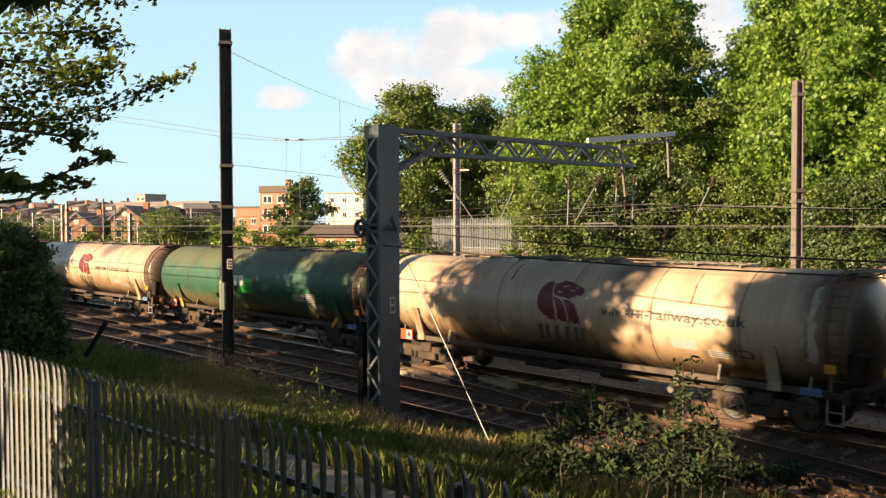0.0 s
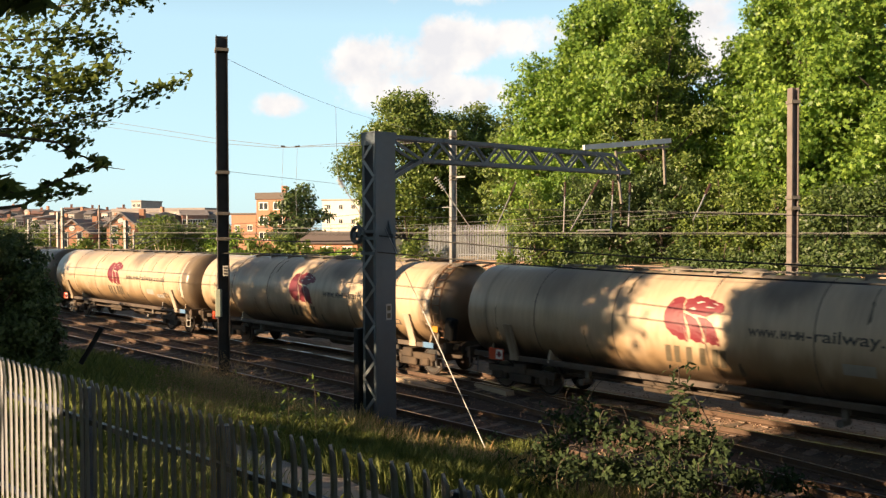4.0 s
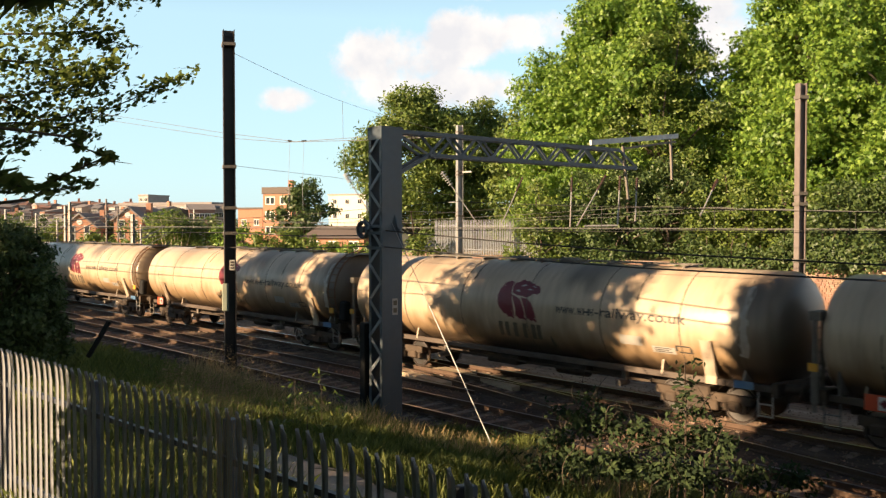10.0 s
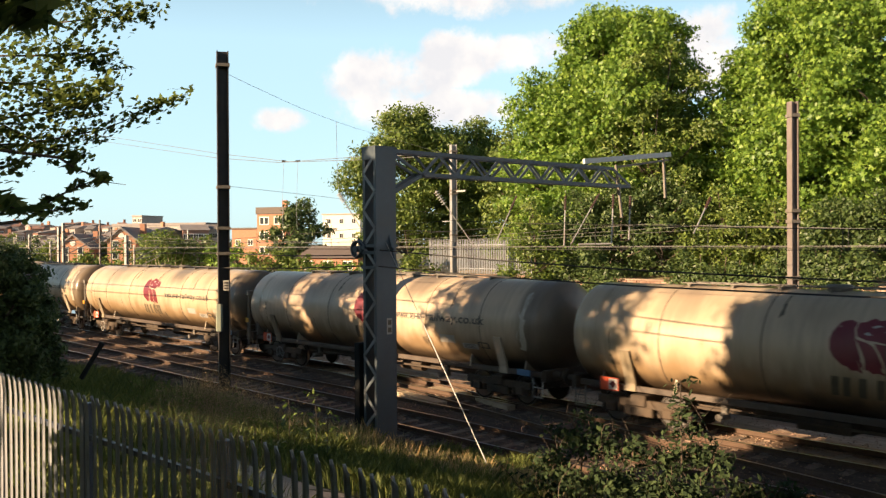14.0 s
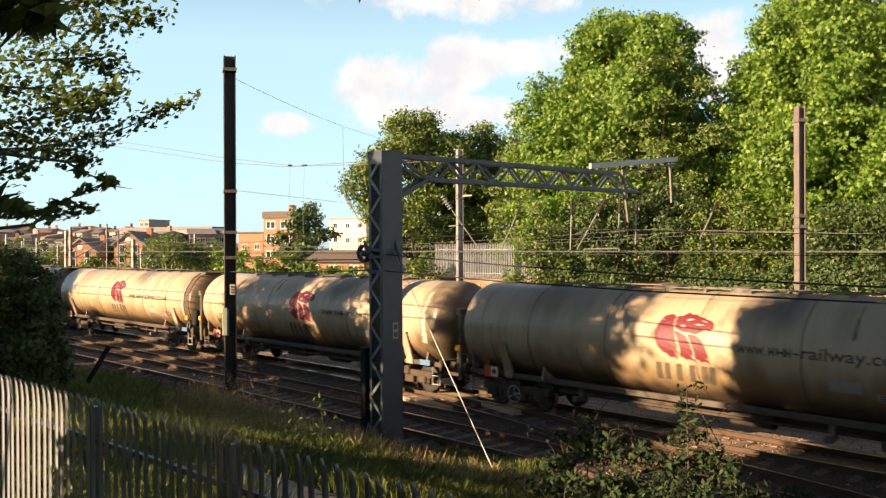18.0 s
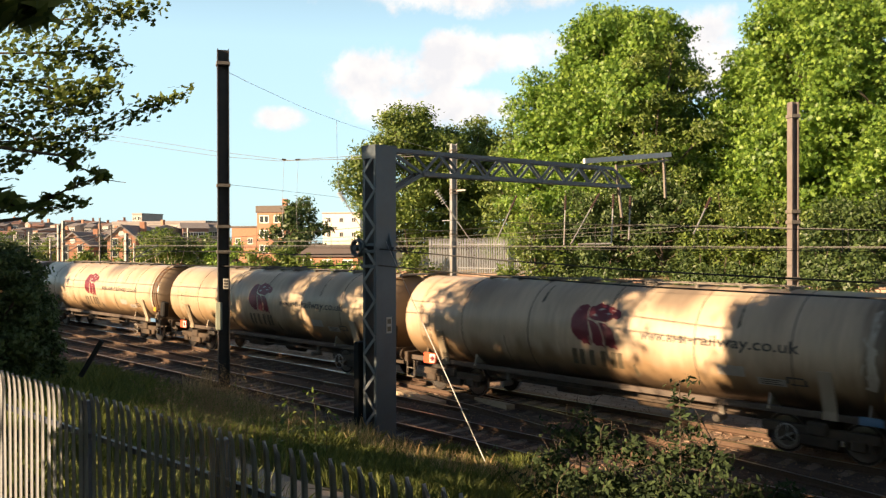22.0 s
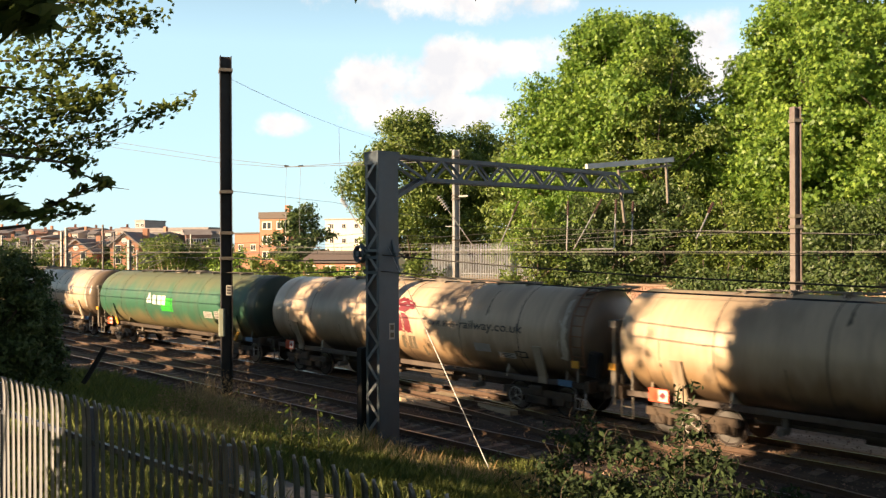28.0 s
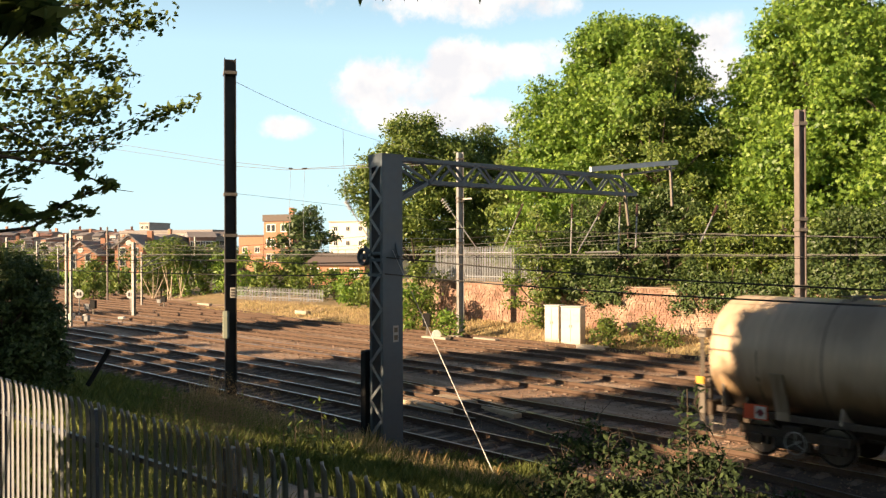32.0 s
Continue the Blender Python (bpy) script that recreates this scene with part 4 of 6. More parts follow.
        part("lettering", let, M["white"], root, "three white block shapes")
        part("colour_panel", decal(MB(), -0.45, 0.75, -17, 9, 0.002), M["panel_green"], root, "bright green rectangle behind the lettering")
        part("notice_panel", decal(MB(), 3.75, 4.5, -22, -10), M["offwhite"], root, "white notice panel")
        part("notice_panel", decal(MB(), 4.7, 5.3, -22, -8), M["offwhite"], root, "pale notice panel")
        nb = MB()
        for i in range(4):
            decal(nb, 3.83, 4.4, -20 + i * 2.4, -19 + i * 2.4, 0.007, 1)
            decal(nb, 4.75, 5.25, -20 + i * 3, -18.5 + i * 3, 0.007, 1)
        part("notice_writing", nb, M["dark_decal"], root)
    else:
        # red emblem: a maned head over three tapering stripes, divided by pale gaps
        part("emblem_head", decal_poly(MB(), emblem(HEAD), 0.005), M["red"], root, "maroon maned head shape")
        for k, pts in enumerate(STRIPES):
            part("emblem_stripe", decal_poly(MB(), emblem(pts)), M["red"], root, "tapering maroon stripe" if k == 0 else "")
        for pts in GAPS:
            part("emblem_line", decal_poly(MB(), emblem(pts), 0.009), M["offwhite"], root)
        let = MB()
        for x0, w in ((-0.66, 0.50), (-0.06, 0.62), (0.66, 0.46)):
            decal(let, x0, x0 + 0.17, -35, -15, shear=0.08)
            decal(let, x0 + w - 0.24, x0 + w - 0.08, -35, -15, shear=0.08)
        part("lettering", let, M["grey_decal"], root, "worn grey-brown slanted bars")
        # web address; the maker's name in it as plain bars
        part("web_prefix", WEB_PREFIX, None, root, "small dark letters")
        part("web_suffix", WEB_SUFFIX, None, root)
        for x0 in (2.52, 2.71, 2.93):
            w = 0.21 if x0 == 2.71 else 0.14
            part("web_bar", decal(decal(decal(MB(), x0, x0 + 0.045, 2, 9.6), x0 + w - 0.045, x0 + w, 2, 9.6), x0 + 0.03, x0 + w - 0.03, 4.6, 6.6, 0.0045, 1), M["dark_decal"], root)
        # paler upright strip on the shell near the leading end
        part("scraped_patch", decal_poly(MB(), [(7.40, -24), (7.62, -26), (7.70, -16), (7.66, 10), (7.68, 40), (7.60, 50), (7.46, 46), (7.36, 20), (7.33, -8)], 0.009), M["pale_strip"], root, "pale strip near the end")
        for x0, a0, a1, w in ((-6.6, -48, 10, 0.10), (-3.2, -50, -8, 0.07), (1.35, -46, -26, 0.16), (4.4, 20, 62, 0.09), (-1.9, 34, 66, 0.12)):
            part("dirt_run", decal_poly(MB(), [(x0, a0), (x0 + w, a0 + 4), (x0 + w * 0.8, (a0 + a1) / 2), (x0 + w * 0.6, a1), (x0 + w * 0.2, a1 - 3), (x0 + 0.1 * w, (a0 + a1) / 2)], 0.003), M["grey_decal"], root)
        part("notice_panel", decal(MB(), 3.9, 4.6, -26, -15), M["offwhite"], root, "faded white notice panel")
        for x0, x1, a0, a1 in ((5.62, 6.05, -22, -20.5), (5.70, 6.12, -29, -27.5), (5.62, 5.68, -27.5, -22), (6.04, 6.10, -27.5, -22)):
            part("notice_border", decal(MB(), x0, x1, a0, a1, 0.004, 2), M["dark_decal"], root)
    s = 1 if ladder_right else -1
    if not ladder_right:
        # upright ladder at the rear headstock
        lad = MB()
        for y in (-1.36, -0.98):
            lad.bar((-8.22, y, 0.7), (-8.22, y, 2.95), 0.09, 0.06)
        for i in range(8):
            lad.tube((-8.22, -1.36, 0.95 + 0.27 * i), (-8.22, -0.98, 0.95 + 0.27 * i), 0.018, seg=6)
        lad.box(-8.34, -8.10, -1.42, -0.92, 2.75, 2.95, 0.01)
        lad.box(-8.30, -8.14, -1.40, -1.30, 0.9, 1.75, 0.01)
        part("ladder", lad, M["grime_steel"], root, "upright steel ladder at the rear end")
        part("tail_tab", MB().box(-8.35, -8.12, -1.44, -1.42, 1.62, 1.80), M["yellow"], root, "orange-yellow tail tab")
    else:
        # end ladder that follows the shell, with a platform over the end
        lad = MB()
        for dx in (7.68, 8.10):
            lad.line([(dx, skin(0, a, 0.10)[1], skin(0, a, 0.10)[2]) for a in range(-42, 92, 8)], 0.030, 6)
        for a in range(-40, 90, 11):
            p = skin(0, a, 0.10)
            lad.tube((7.68, p[1], p[2]), (8.10, p[1], p[2]), 0.018, seg=6)
        part("ladder", lad, M["rust"], root, "rusty curved steel end ladder")
        plat = MB().box(7.70, 8.38, -0.75, 0.75, ZC + R - 0.02, ZC + R + 0.02)
        for y in (-0.75, 0.75):
            plat.bar((7.35, y, ZC + R - 0.25), (8.40, y, ZC + R), 0.05, 0.05)
        part("end_platform", plat, M["grime_steel"], root, "steel platform over the tank's end")
        part("control_box", MB().box(-0.20, 0.20, -0.14, 0.14, -0.36, 0.36, 0.05, pose(8.30, -1.20, 1.66, 0, 8, 0)), M["black"], root, "black control box at the end")
        part("warning_tab", MB().box(7.67, 7.93, -1.46, -1.44, 1.55, 1.75), M["yellow"], root, "small orange-yellow tab")
    dome = MB()
    dome.box(s * 7.72 - 0.03, s * 7.72 + 0.03, -1.25, 1.25, 1.12, 1.75)
    part("end_bulkhead", dome, M["grime_steel"], root)
    return root


def train_s(t):
    """Way of the train's leading tank end along x at t seconds."""
    return 9.25 + 9.449 * t + 0.07788 * t * t - 0.000187 * t ** 3


LADDERS = (2, 3, 4, 5, 9, 10, 15, 16, 17, 18, 21)   # wagons with a curved ladder at the leading end; the others have an upright one at the rear
GREEN = (3, 22)
protos = {}
wagons = []
for n in range(24):
    key = (n in GREEN, n in LADDERS)
    if key in protos:
        w = copy_thing(protos[key], pose(0, 0, 0))
    else:
        w = protos[key] = tank_wagon(*key)
    wagons.append(w)


def wagon_pose(n, t):
    x = train_s(t) - 17.3 * n + HALF
    return pose(x, ty(x, Y_TRAIN), 0, 0, 0, math.degrees(math.atan(-K * max(-170, min(170, x)))))


def motions():
    for n, w in enumerate(wagons):
        walk(w, [(float(t), wagon_pose(n, t)) for t in range(33)])
        for part_ob in w.children:
            if not part_ob.name.startswith("wheelset"):
                continue
            base = part_ob.matrix_basis.translation.copy()
            rows = [(0.0, None)]
            # rolls while its wagon passes the camera
            ts = [i / 15 for i in range(481) if -95 < train_s(i / 15) - 17.3 * n + HALF < 14]
            for i, t in enumerate(ts):
                rows.append((t, (train_s(t) - train_s(ts[0])) / 0.4625))
            rows.append((32.0, None))
            a0 = 0.0
            keyed, seen_t = [], -1.0
            for t, a in rows:
                a0 = a if a is not None else a0
                if t > seen_t + 0.02:
                    keyed.append((t, Matrix.Translation(base) @ Matrix.Rotation(a0, 4, "Y")))
                    seen_t = t
            walk(part_ob, keyed)

# ---- overhead line structures ----


def h_column(mb, x, y, z0, z1, w, d, turn=0.0, web=0.02, fl=0.025):
    """An H-section column, flanges w wide, d deep, as one profile."""
    m0 = pose(x, y, 0, 0, 0, turn)
    a, b, c, e = w / 2, d / 2, web / 2, d / 2 - fl
    pr = [(-a, -b), (a, -b), (a, -e), (c, -e), (c, e), (a, e), (a, b), (-a, b), (-a, e), (-c, e), (-c, -e), (-a, -e)]
    n = len(pr)
    vs = [m0 @ Vector((p, q, z)) for z in (z0, z1) for p, q in pr]
    return mb.add(vs, [(i, (i + 1) % n, n + (i + 1) % n, n + i) for i in range(n)] + [tuple(range(n))[::-1], tuple(range(n, 2 * n))])


MX, MY, MZ = -18.2, 13.8, 7.30
mast = thing("portal_mast", "blue-grey lattice steel cantilever mast beside the near track", "mast", at=pose(MX, MY, -0.35))
# two broad channels joined by lacing on the sides that look along the line's width
WX, WY, HT = 0.27, 0.315, MZ + 0.35
for s in (-1, 1):
    ch = MB().box(s * WX - 0.012, s * WX + 0.012, -WY, WY, 0, HT, 0.004)
    for dy in (-1, 1):
        ch.box(s * WX - (0.09 if s > 0 else -0.012), s * WX - (0.012 if s > 0 else -0.09), dy * WY - (0.02 if dy > 0 else 0), dy * WY + (0 if dy > 0 else 0.02), 0, HT)
    part("channel", ch, M["mast"], mast)
for y in (-WY - 0.008, WY + 0.008):
    z, k = 0.10, 0
    while z < HT - 0.5:
        part("lacing_bar", MB().bar((-WX + 0.03 if k % 2 else WX - 0.03, y, z), (WX - 0.03 if k % 2 else -WX + 0.03, y, z + 0.46), 0.085, 0.014, (0, 1, 0)), M["lacing"], mast)
        z, k = z + 0.46, k + 1
part("batten_plate", MB().box(-WX - 0.014, WX + 0.014, -WY - 0.02, -WY - 0.004, HT - 0.30, HT), M["mast"], mast)
part("cap_plate", MB().box(-WX - 0.03, WX + 0.03, -WY - 0.03, WY + 0.03, HT, HT + 0.03), M["mast"], mast)
part("number_plate", MB().box(WX + 0.013, WX + 0.018, 0.0, 0.17, 2.95, 3.36), M["offwhite"], mast, "small pale plate with dark bars")
for z in (3.19, 3.0):
    part("plate_bar", MB().box(WX + 0.019, WX + 0.022, 0.03, 0.14, z, z + 0.12), M["grey_decal"], mast)
for z in (5.15, 4.98, 4.60):
    part("clamp_band", MB().box(-WX - 0.03, WX + 0.03, -WY - 0.04, WY + 0.03, z, z + 0.07), M["mast"], mast)
tens = MB()
for i in range(3):
    ring(tens, (-0.46, -0.40 + 0.05 * i, 5.1), 0.20, 0.03)
tens.tube((-0.46, -0.44, 5.1), (-0.46, -0.22, 5.1), 0.08, seg=10).bar((-0.5, -0.36, 5.1), (-0.1, -0.36, 5.15), 0.08, 0.08).bar((-0.42, -0.36, 5.35), (-0.15, -0.36, 5.2), 0.05, 0.05)
part("tensioner_wheel", tens, M["mast"], mast, "grey tensioning wheel on a bracket")
part("stay_bracket", MB().bar((0.24, 0.1, 5.5), (0.55, 0.1, 4.7), 0.05, 0.06).bar((0.24, 0.1, 5.1), (0.5, 0.1, 5.1), 0.05, 0.05), M["mast"], mast)
# boom over the tracks
LB = 10.1
boom = thing("cantilever_boom", "blue-grey lattice steel boom over the tracks", "boom", at=pose(MX, MY, 0))
for x in (-0.17, 0.17):
    part("top_chord", MB().bar((x, 0.2, MZ - 0.06), (x, 9.2, MZ - 0.06), 0.07, 0.10), M["mast"], boom)
    part("bottom_chord", MB().bar((x, 1.25, MZ - 0.62), (x, LB, MZ - 0.60), 0.07, 0.10), M["mast"], boom)
    part("knee_brace", MB().bar((x, 0.25, MZ - 1.15), (x, 1.3, MZ - 0.62), 0.07, 0.09), M["mast"], boom)
    part("knee_tie", MB().bar((x, 0.25, MZ - 0.12), (x, 1.3, MZ - 0.62), 0.05, 0.07), M["mast"], boom)
    part("end_brace", MB().bar((x, 9.2, MZ - 0.06), (x, LB, MZ - 0.58), 0.06, 0.07), M["mast"], boom)
for x, y, k in ((-0.17, 1.3, 1), (0.17, 1.3, 0)):
    while y < 9.1:
        part("lacing_bar", MB().bar((x, y, MZ - 0.60 if k % 2 == 0 else MZ - 0.08), (x, y + 0.56, MZ - 0.08 if k % 2 == 0 else MZ - 0.60), 0.03, 0.075), M["mast"], boom)
        y, k = y + 0.56, k + 1
for i in range(11):
    part("cross_tie", MB().bar((-0.17, 1.3 + i * 0.84, MZ - 0.60), (0.17, 1.3 + i * 0.84, MZ - 0.60), 0.04, 0.04), M["mast"], boom)
    part("cross_tie", MB().bar((-0.17, 0.9 + i * 0.8, MZ - 0.06), (0.17, 0.9 + i * 0.8, MZ - 0.06), 0.04, 0.04), M["mast"], boom)
ext = MB().bar((0, 8.0, MZ + 0.12), (0, 12.6, MZ + 0.62), 0.09, 0.16)
part("extension_arm", ext, M["palesteel"], boom, "pale galvanised extension arm")
part("extension_tie", MB().bar((0, 9.6, MZ + 0.02), (0, 12.5, MZ + 0.42), 0.05, 0.07).bar((0, 12.2, MZ + 0.55), (0, 12.3, MZ - 0.9), 0.07, 0.07).bar((0, 9.6, MZ + 0.1), (0, 9.9, MZ - 1.6), 0.07, 0.07), M["grime_steel"], boom)

# black signal post box beside the mast
thing("relay_post", "tall narrow matt black lineside post beside the mast", "post", MB().box(-18.82, -18.60, 13.43, 13.73, -0.4, 2.35, 0.02), M["black"])


def pole(name, label, x, y, z0, z1, w, d, material, turn=0.0, bands=(0.4,), plate=None, category="pole"):
    root = thing(name, label, category, at=pose(x, y, z0))
    part("column", h_column(MB(), 0, 0, 0, z1 - z0, w, d, turn), material, root)
    for f in bands:
        z = z1 - z0 - f
        part("clamp", MB().box(-w / 2 - 0.03, w / 2 + 0.03, -d / 2 - 0.03, d / 2 + 0.03, z - 0.05, z + 0.05, 0.005, pose(0, 0, 0, 0, 0, turn)), M["grime_steel"], root)
    return root


p1 = pole("overhead_line_pole", "tall dark weathered steel H-section pole in grass", -26.04, 13.55, -0.4, 11.0, 0.40, 0.36, M["pole"], -24.0, (0.45, 4.3, 5.6, 6.4))
p2 = pole("overhead_line_pole", "rust-brown steel H-section pole before leafy trees", -12.65, 24.3, -0.3, 8.85, 0.25, 0.22, M["rustpole"], -30.0, (0.4, 3.1, 3.4, 5.0))
p3 = pole("overhead_line_pole", "tall galvanised steel H-section pole at the trackside", -40.8, 36.6, -0.3, 10.9, 0.44, 0.34, M["galv"], -24.0, (0.4, 2.8, 3.0, 5.5))
part("cross_arm", MB().bar((-0.2, 0, 8.35), (1.0, 0.1, 8.35), 0.08, 0.10), M["galv"], p3)
part("cross_arm", MB().bar((-1.0, 0, 6.55), (0.1, 0, 6.55), 0.06, 0.06), M["galv"], p3)


# ---- wires ----
AX = radians(49.2)
FWD, RGT = Vector((-math.sin(AX), math.cos(AX), 0)), Vector((math.cos(AX), math.sin(AX), 0))


def place(u, v, depth):
    """A place by its bearing from the camera's mean axis and its distance along it."""
    return Vector(EYE) + depth * (FWD + (u - 784) / 1590 * RGT - (v - 445) / 1590 * Vector((0, 0, 1)))



for nm, lab, m, u, v, d, w, h in (("number_plate", "small pale number plate", "offwhite", 412, 517, 28.25, 0.17, 0.32), ("cable_box", "pale grey-green cable box", "box_green", 399.5, 574, 28.4, 0.18, 0.88)):
    c = place(u, v, d) - Vector((-26.04, 13.55, -0.4))
    dp = 0.01 if nm == "number_plate" else 0.10
    part(nm, MB().box(-w / 2, w / 2, -dp, dp, -h / 2, h / 2, 0.004 if dp < 0.05 else 0.03, Matrix.Translation(c) @ pose(0, 0, 0, 0, 0, 49.2)), M[m], p1, lab)
for du in (-3, 3):
    for dv in (-5, 0, 5):
        c = place(412 + du * 0.6, 517 + dv, 28.22) - Vector((-26.04, 13.55, -0.4))
        part("plate_mark", MB().box(-0.03, 0.03, -0.004, 0.004, -0.03, 0.03, 0, Matrix.Translation(c) @ pose(0, 0, 0, 0, 0, 49.2)), M["dark_decal"], p1)
# slim masts further along the line
for u, d, vt, w in ((117.5, 61, 412, 0.15), (125.5, 61.6, 405, 0.15), (236.5, 70, 427, 0.24), (250.5, 84, 445, 0.13), (190, 92, 400, 0.13), (210, 108, 415, 0.13), (103, 128, 436, 0.2), (66, 120, 425, 0.22), (40, 150, 430, 0.22), (345, 118, 418, 0.14), (12, 105, 418, 0.2)):
    c = place(u, 445, d)
    z = EYE[2] - (vt - 445) / 1590 * d
    q = pole("overhead_line_mast", "slim dark steel overhead line mast" if u in (190, 210) else "slim pale galvanised overhead line mast", c.x, c.y, -0.3, z, w, w, M["rustpole"] if u in (190, 210) else M["galv"], 20.0, (0.6, 1.6))
    if d > 61:
        part("cantilever_tube", MB().tube((0, 0.1, z - 1.0), (0.0, 2.6, z - 0.6), 0.035, seg=6).tube((0, 0.1, z - 1.9), (0, 2.5, z - 0.7), 0.035, seg=6), M["galv"], q)


def wire(name, label, pts, r, material):
    return thing(name, label, "wire", MB().line(pts, r, 5), material)


def along(y0, z, sag=0.0, x0=-150, x1=30, span=45.0, step=3.0, dx=0.0):
    pts, x = [], x0
    while x <= x1:
        f = ((x - dx) % span) / span
        pts.append((x, ty(x, y0), z - sag * 4 * f * (1 - f)))
        x += step
    return pts


# wires beyond the near tracks are paler: sunlight on them is in the colour
for y0 in (Y_NEAR, Y_TRAIN, 25.0, 28.6, 32.2):
    wire("contact_wire", "thin contact wire strung above a track", along(y0, 4.72), 0.007, M["greywire"] if y0 > 24 else M["wire"])
    wire("catenary_wire", "thin sagging catenary wire", along(y0, 5.5, 0.55, dx=-18.2), 0.007, M["greywire"] if y0 > 24 else M["wire"])
    dr = MB()
    for i in range(26):
        x = -125 + i * 5.6
        f = ((x + 18.2) % 45.0) / 45.0
        dr.tube((x, ty(x, y0), 4.72), (x, ty(x, y0), 5.5 - 0.55 * 4 * f * (1 - f)), 0.006, seg=4)
    thing("dropper_wires", "short thin wires joining contact and catenary wires", "wire", dr, M["wire"], kind="stuff")
wire("return_wire", "thick dark return conductor at the mast", [(MX, MY - 0.2, 4.74), (-14, 13.6, 4.52), (-10, 13.6, 4.36), (-6, 13.6, 4.28), (0, 13.6, 4.3), (10, 13.6, 4.5)], 0.016, M["wire"])
wire("return_wire", "thick dark return conductor at the mast", [(MX, MY - 0.25, 4.33), (-14, 13.5, 4.17), (-10, 13.5, 4.08), (-6, 13.5, 4.05), (0, 13.5, 4.1), (10, 13.5, 4.4)], 0.016, M["wire"])
wire("return_wire", "thick dark return conductor at the pole", [(-120, 9.0, 4.6), (-60, 12.0, 4.45), (-26, 13.5, 4.62), (-22, 13.6, 4.55), (MX, MY - 0.2, 4.60)], 0.016, M["wire"])
wire("return_wire", "thick dark return conductor at the pole", [(-120, 9.0, 4.2), (-60, 12.0, 4.05), (-26, 13.5, 4.15), (-22, 13.6, 4.2), (MX, MY - 0.25, 4.33)], 0.016, M["wire"])
wire("feeder_wire", "pale feeder wire sagging from a pole", [(-26, 13.6, 10.35)] + [place(*p) for p in ((452, 161, 31), (484, 176, 34), (515, 190.5, 37), (545, 204, 40), (576, 216.5, 43), (608, 228.5, 46), (638, 239, 49.5), (668, 248, 53))] + [(-40.8, 36.6, 10.2)], 0.008, M["palewire"])
wire("feeder_wire", "pale feeder wire sagging from a pole", [(-26, 13.6, 6.75), (-30, 20.3, 6.75), (-34.8, 27.6, 6.6), (-40.8, 36.6, 6.6)], 0.007, M["palewire"])
for pts in ([(-120, 215, 120), (200, 252, 95), (400, 284, 76), (525, 299, 66), (660, 290, 60)], [(-120, 232, 120), (200, 262, 95), (400, 292, 76), (505, 300, 66), (660, 296, 60)]):
    wire("feeder_wire", "grey feeder wire against the sky", [place(*p) for p in pts] + [(-40.8, 36.5, 10.3 - 0.004 * pts[1][1] + 1.0)], 0.020, M["greywire"])
for pa, pb, f in (((400, 284, 76), (525, 299, 66), 0.93), ((525, 299, 66), (660, 290, 60), 0.12)):
    pa, pb = place(*pa), place(*pb)
    c, ax = pa.lerp(pb, f), (pb - pa).normalized()
    li = thing("line_insulator", "short dark line insulator with a hanging wire", "insulator", group="line insulators")
    part("insulator_body", MB().tube(c - ax * 0.24, c + ax * 0.24, 0.07, seg=8), M["black"], li)
    part("hanging_wire", MB().line([c, c - RGT * 0.05 - Vector((0, 0, 1.3)), c - RGT * 0.13 - Vector((0, 0, 3.4)), c - RGT * 0.09 - Vector((0, 0, 5.0))], 0.012, 5), M["palewire"], li, "thin pale hanging wire")
wire("hanging_wire", "thin pale wire hanging from a feeder wire", [place(608, 228.5, 46), place(609, 300, 48), place(612, 355, 50)], 0.010, M["palewire"])
STAY_TOP, STAY_FOOT = place(694, 441, 22.6), place(872, 838, 18.7)
STAY_MID = STAY_TOP.lerp(STAY_FOOT, 0.42)
wire("guy_wire", "taut pale steel stay wire anchored in the ground", [STAY_TOP, STAY_FOOT], 0.008, M["palewire"])
thing("guy_sleeve", "pale sleeve on the lower stay wire", "stay", MB().tube(STAY_MID, STAY_FOOT, 0.012, seg=8), M["palesteel"])

# insulated registration struts hanging under the boom and beyond


def strut(a, b, share=0.3, body="insul", rib=0.06):
    a, b = Vector(a), Vector(b)
    root = thing("insulator_strut", "pale tubular strut with a brown ribbed insulator", "insulator", group="insulator struts")
    m = a.lerp(b, share)
    part("insulator", MB().tube(a, m, 0.03, seg=8), M[body], root)
    d = (b - a).normalized() * 0.02
    for i in range(6):
        c = a.lerp(m, (i + 0.5) / 6)
        part("insulator_shed", MB().tube(c - d, c + d, rib, seg=10), M[body], root)
    part("tube", MB().tube(m, b, 0.03, seg=8), M["galv"], root)
    return root


STRUTS = [((926, 362), (888, 447), 44.0), ((1013, 362), (1010, 450), 38.0), ((1073, 358), (1022, 448), 38.0), ((1098, 360), (1094, 446), 36.0), ((1128, 363), (1125, 440), 36.0),
          ((1270, 366), (1240, 430), 34.0)]
for a, b, d in STRUTS:
    strut(place(*a, d), place(*b, d - 1.0))
for a, b, d in (((612, 355), (652, 420), 50.0), ((783, 352), (852, 452), 50.0)):
    root = strut(place(*a, d), place(*b, d), 0.24, "insul_grey", 0.15)
wire("strut_wire", "thin pale wire from a strut to a pole", [place(652, 420, 50), (-40.8, 36.5, 5.6)], 0.012, M["palewire"])
thing("strut_bar", "horizontal pale registration tube", "tube", MB().tube(place(1035, 448, 37), place(1094, 447, 37), 0.04, seg=8), M["galv"])

# ---- palisade fences ----


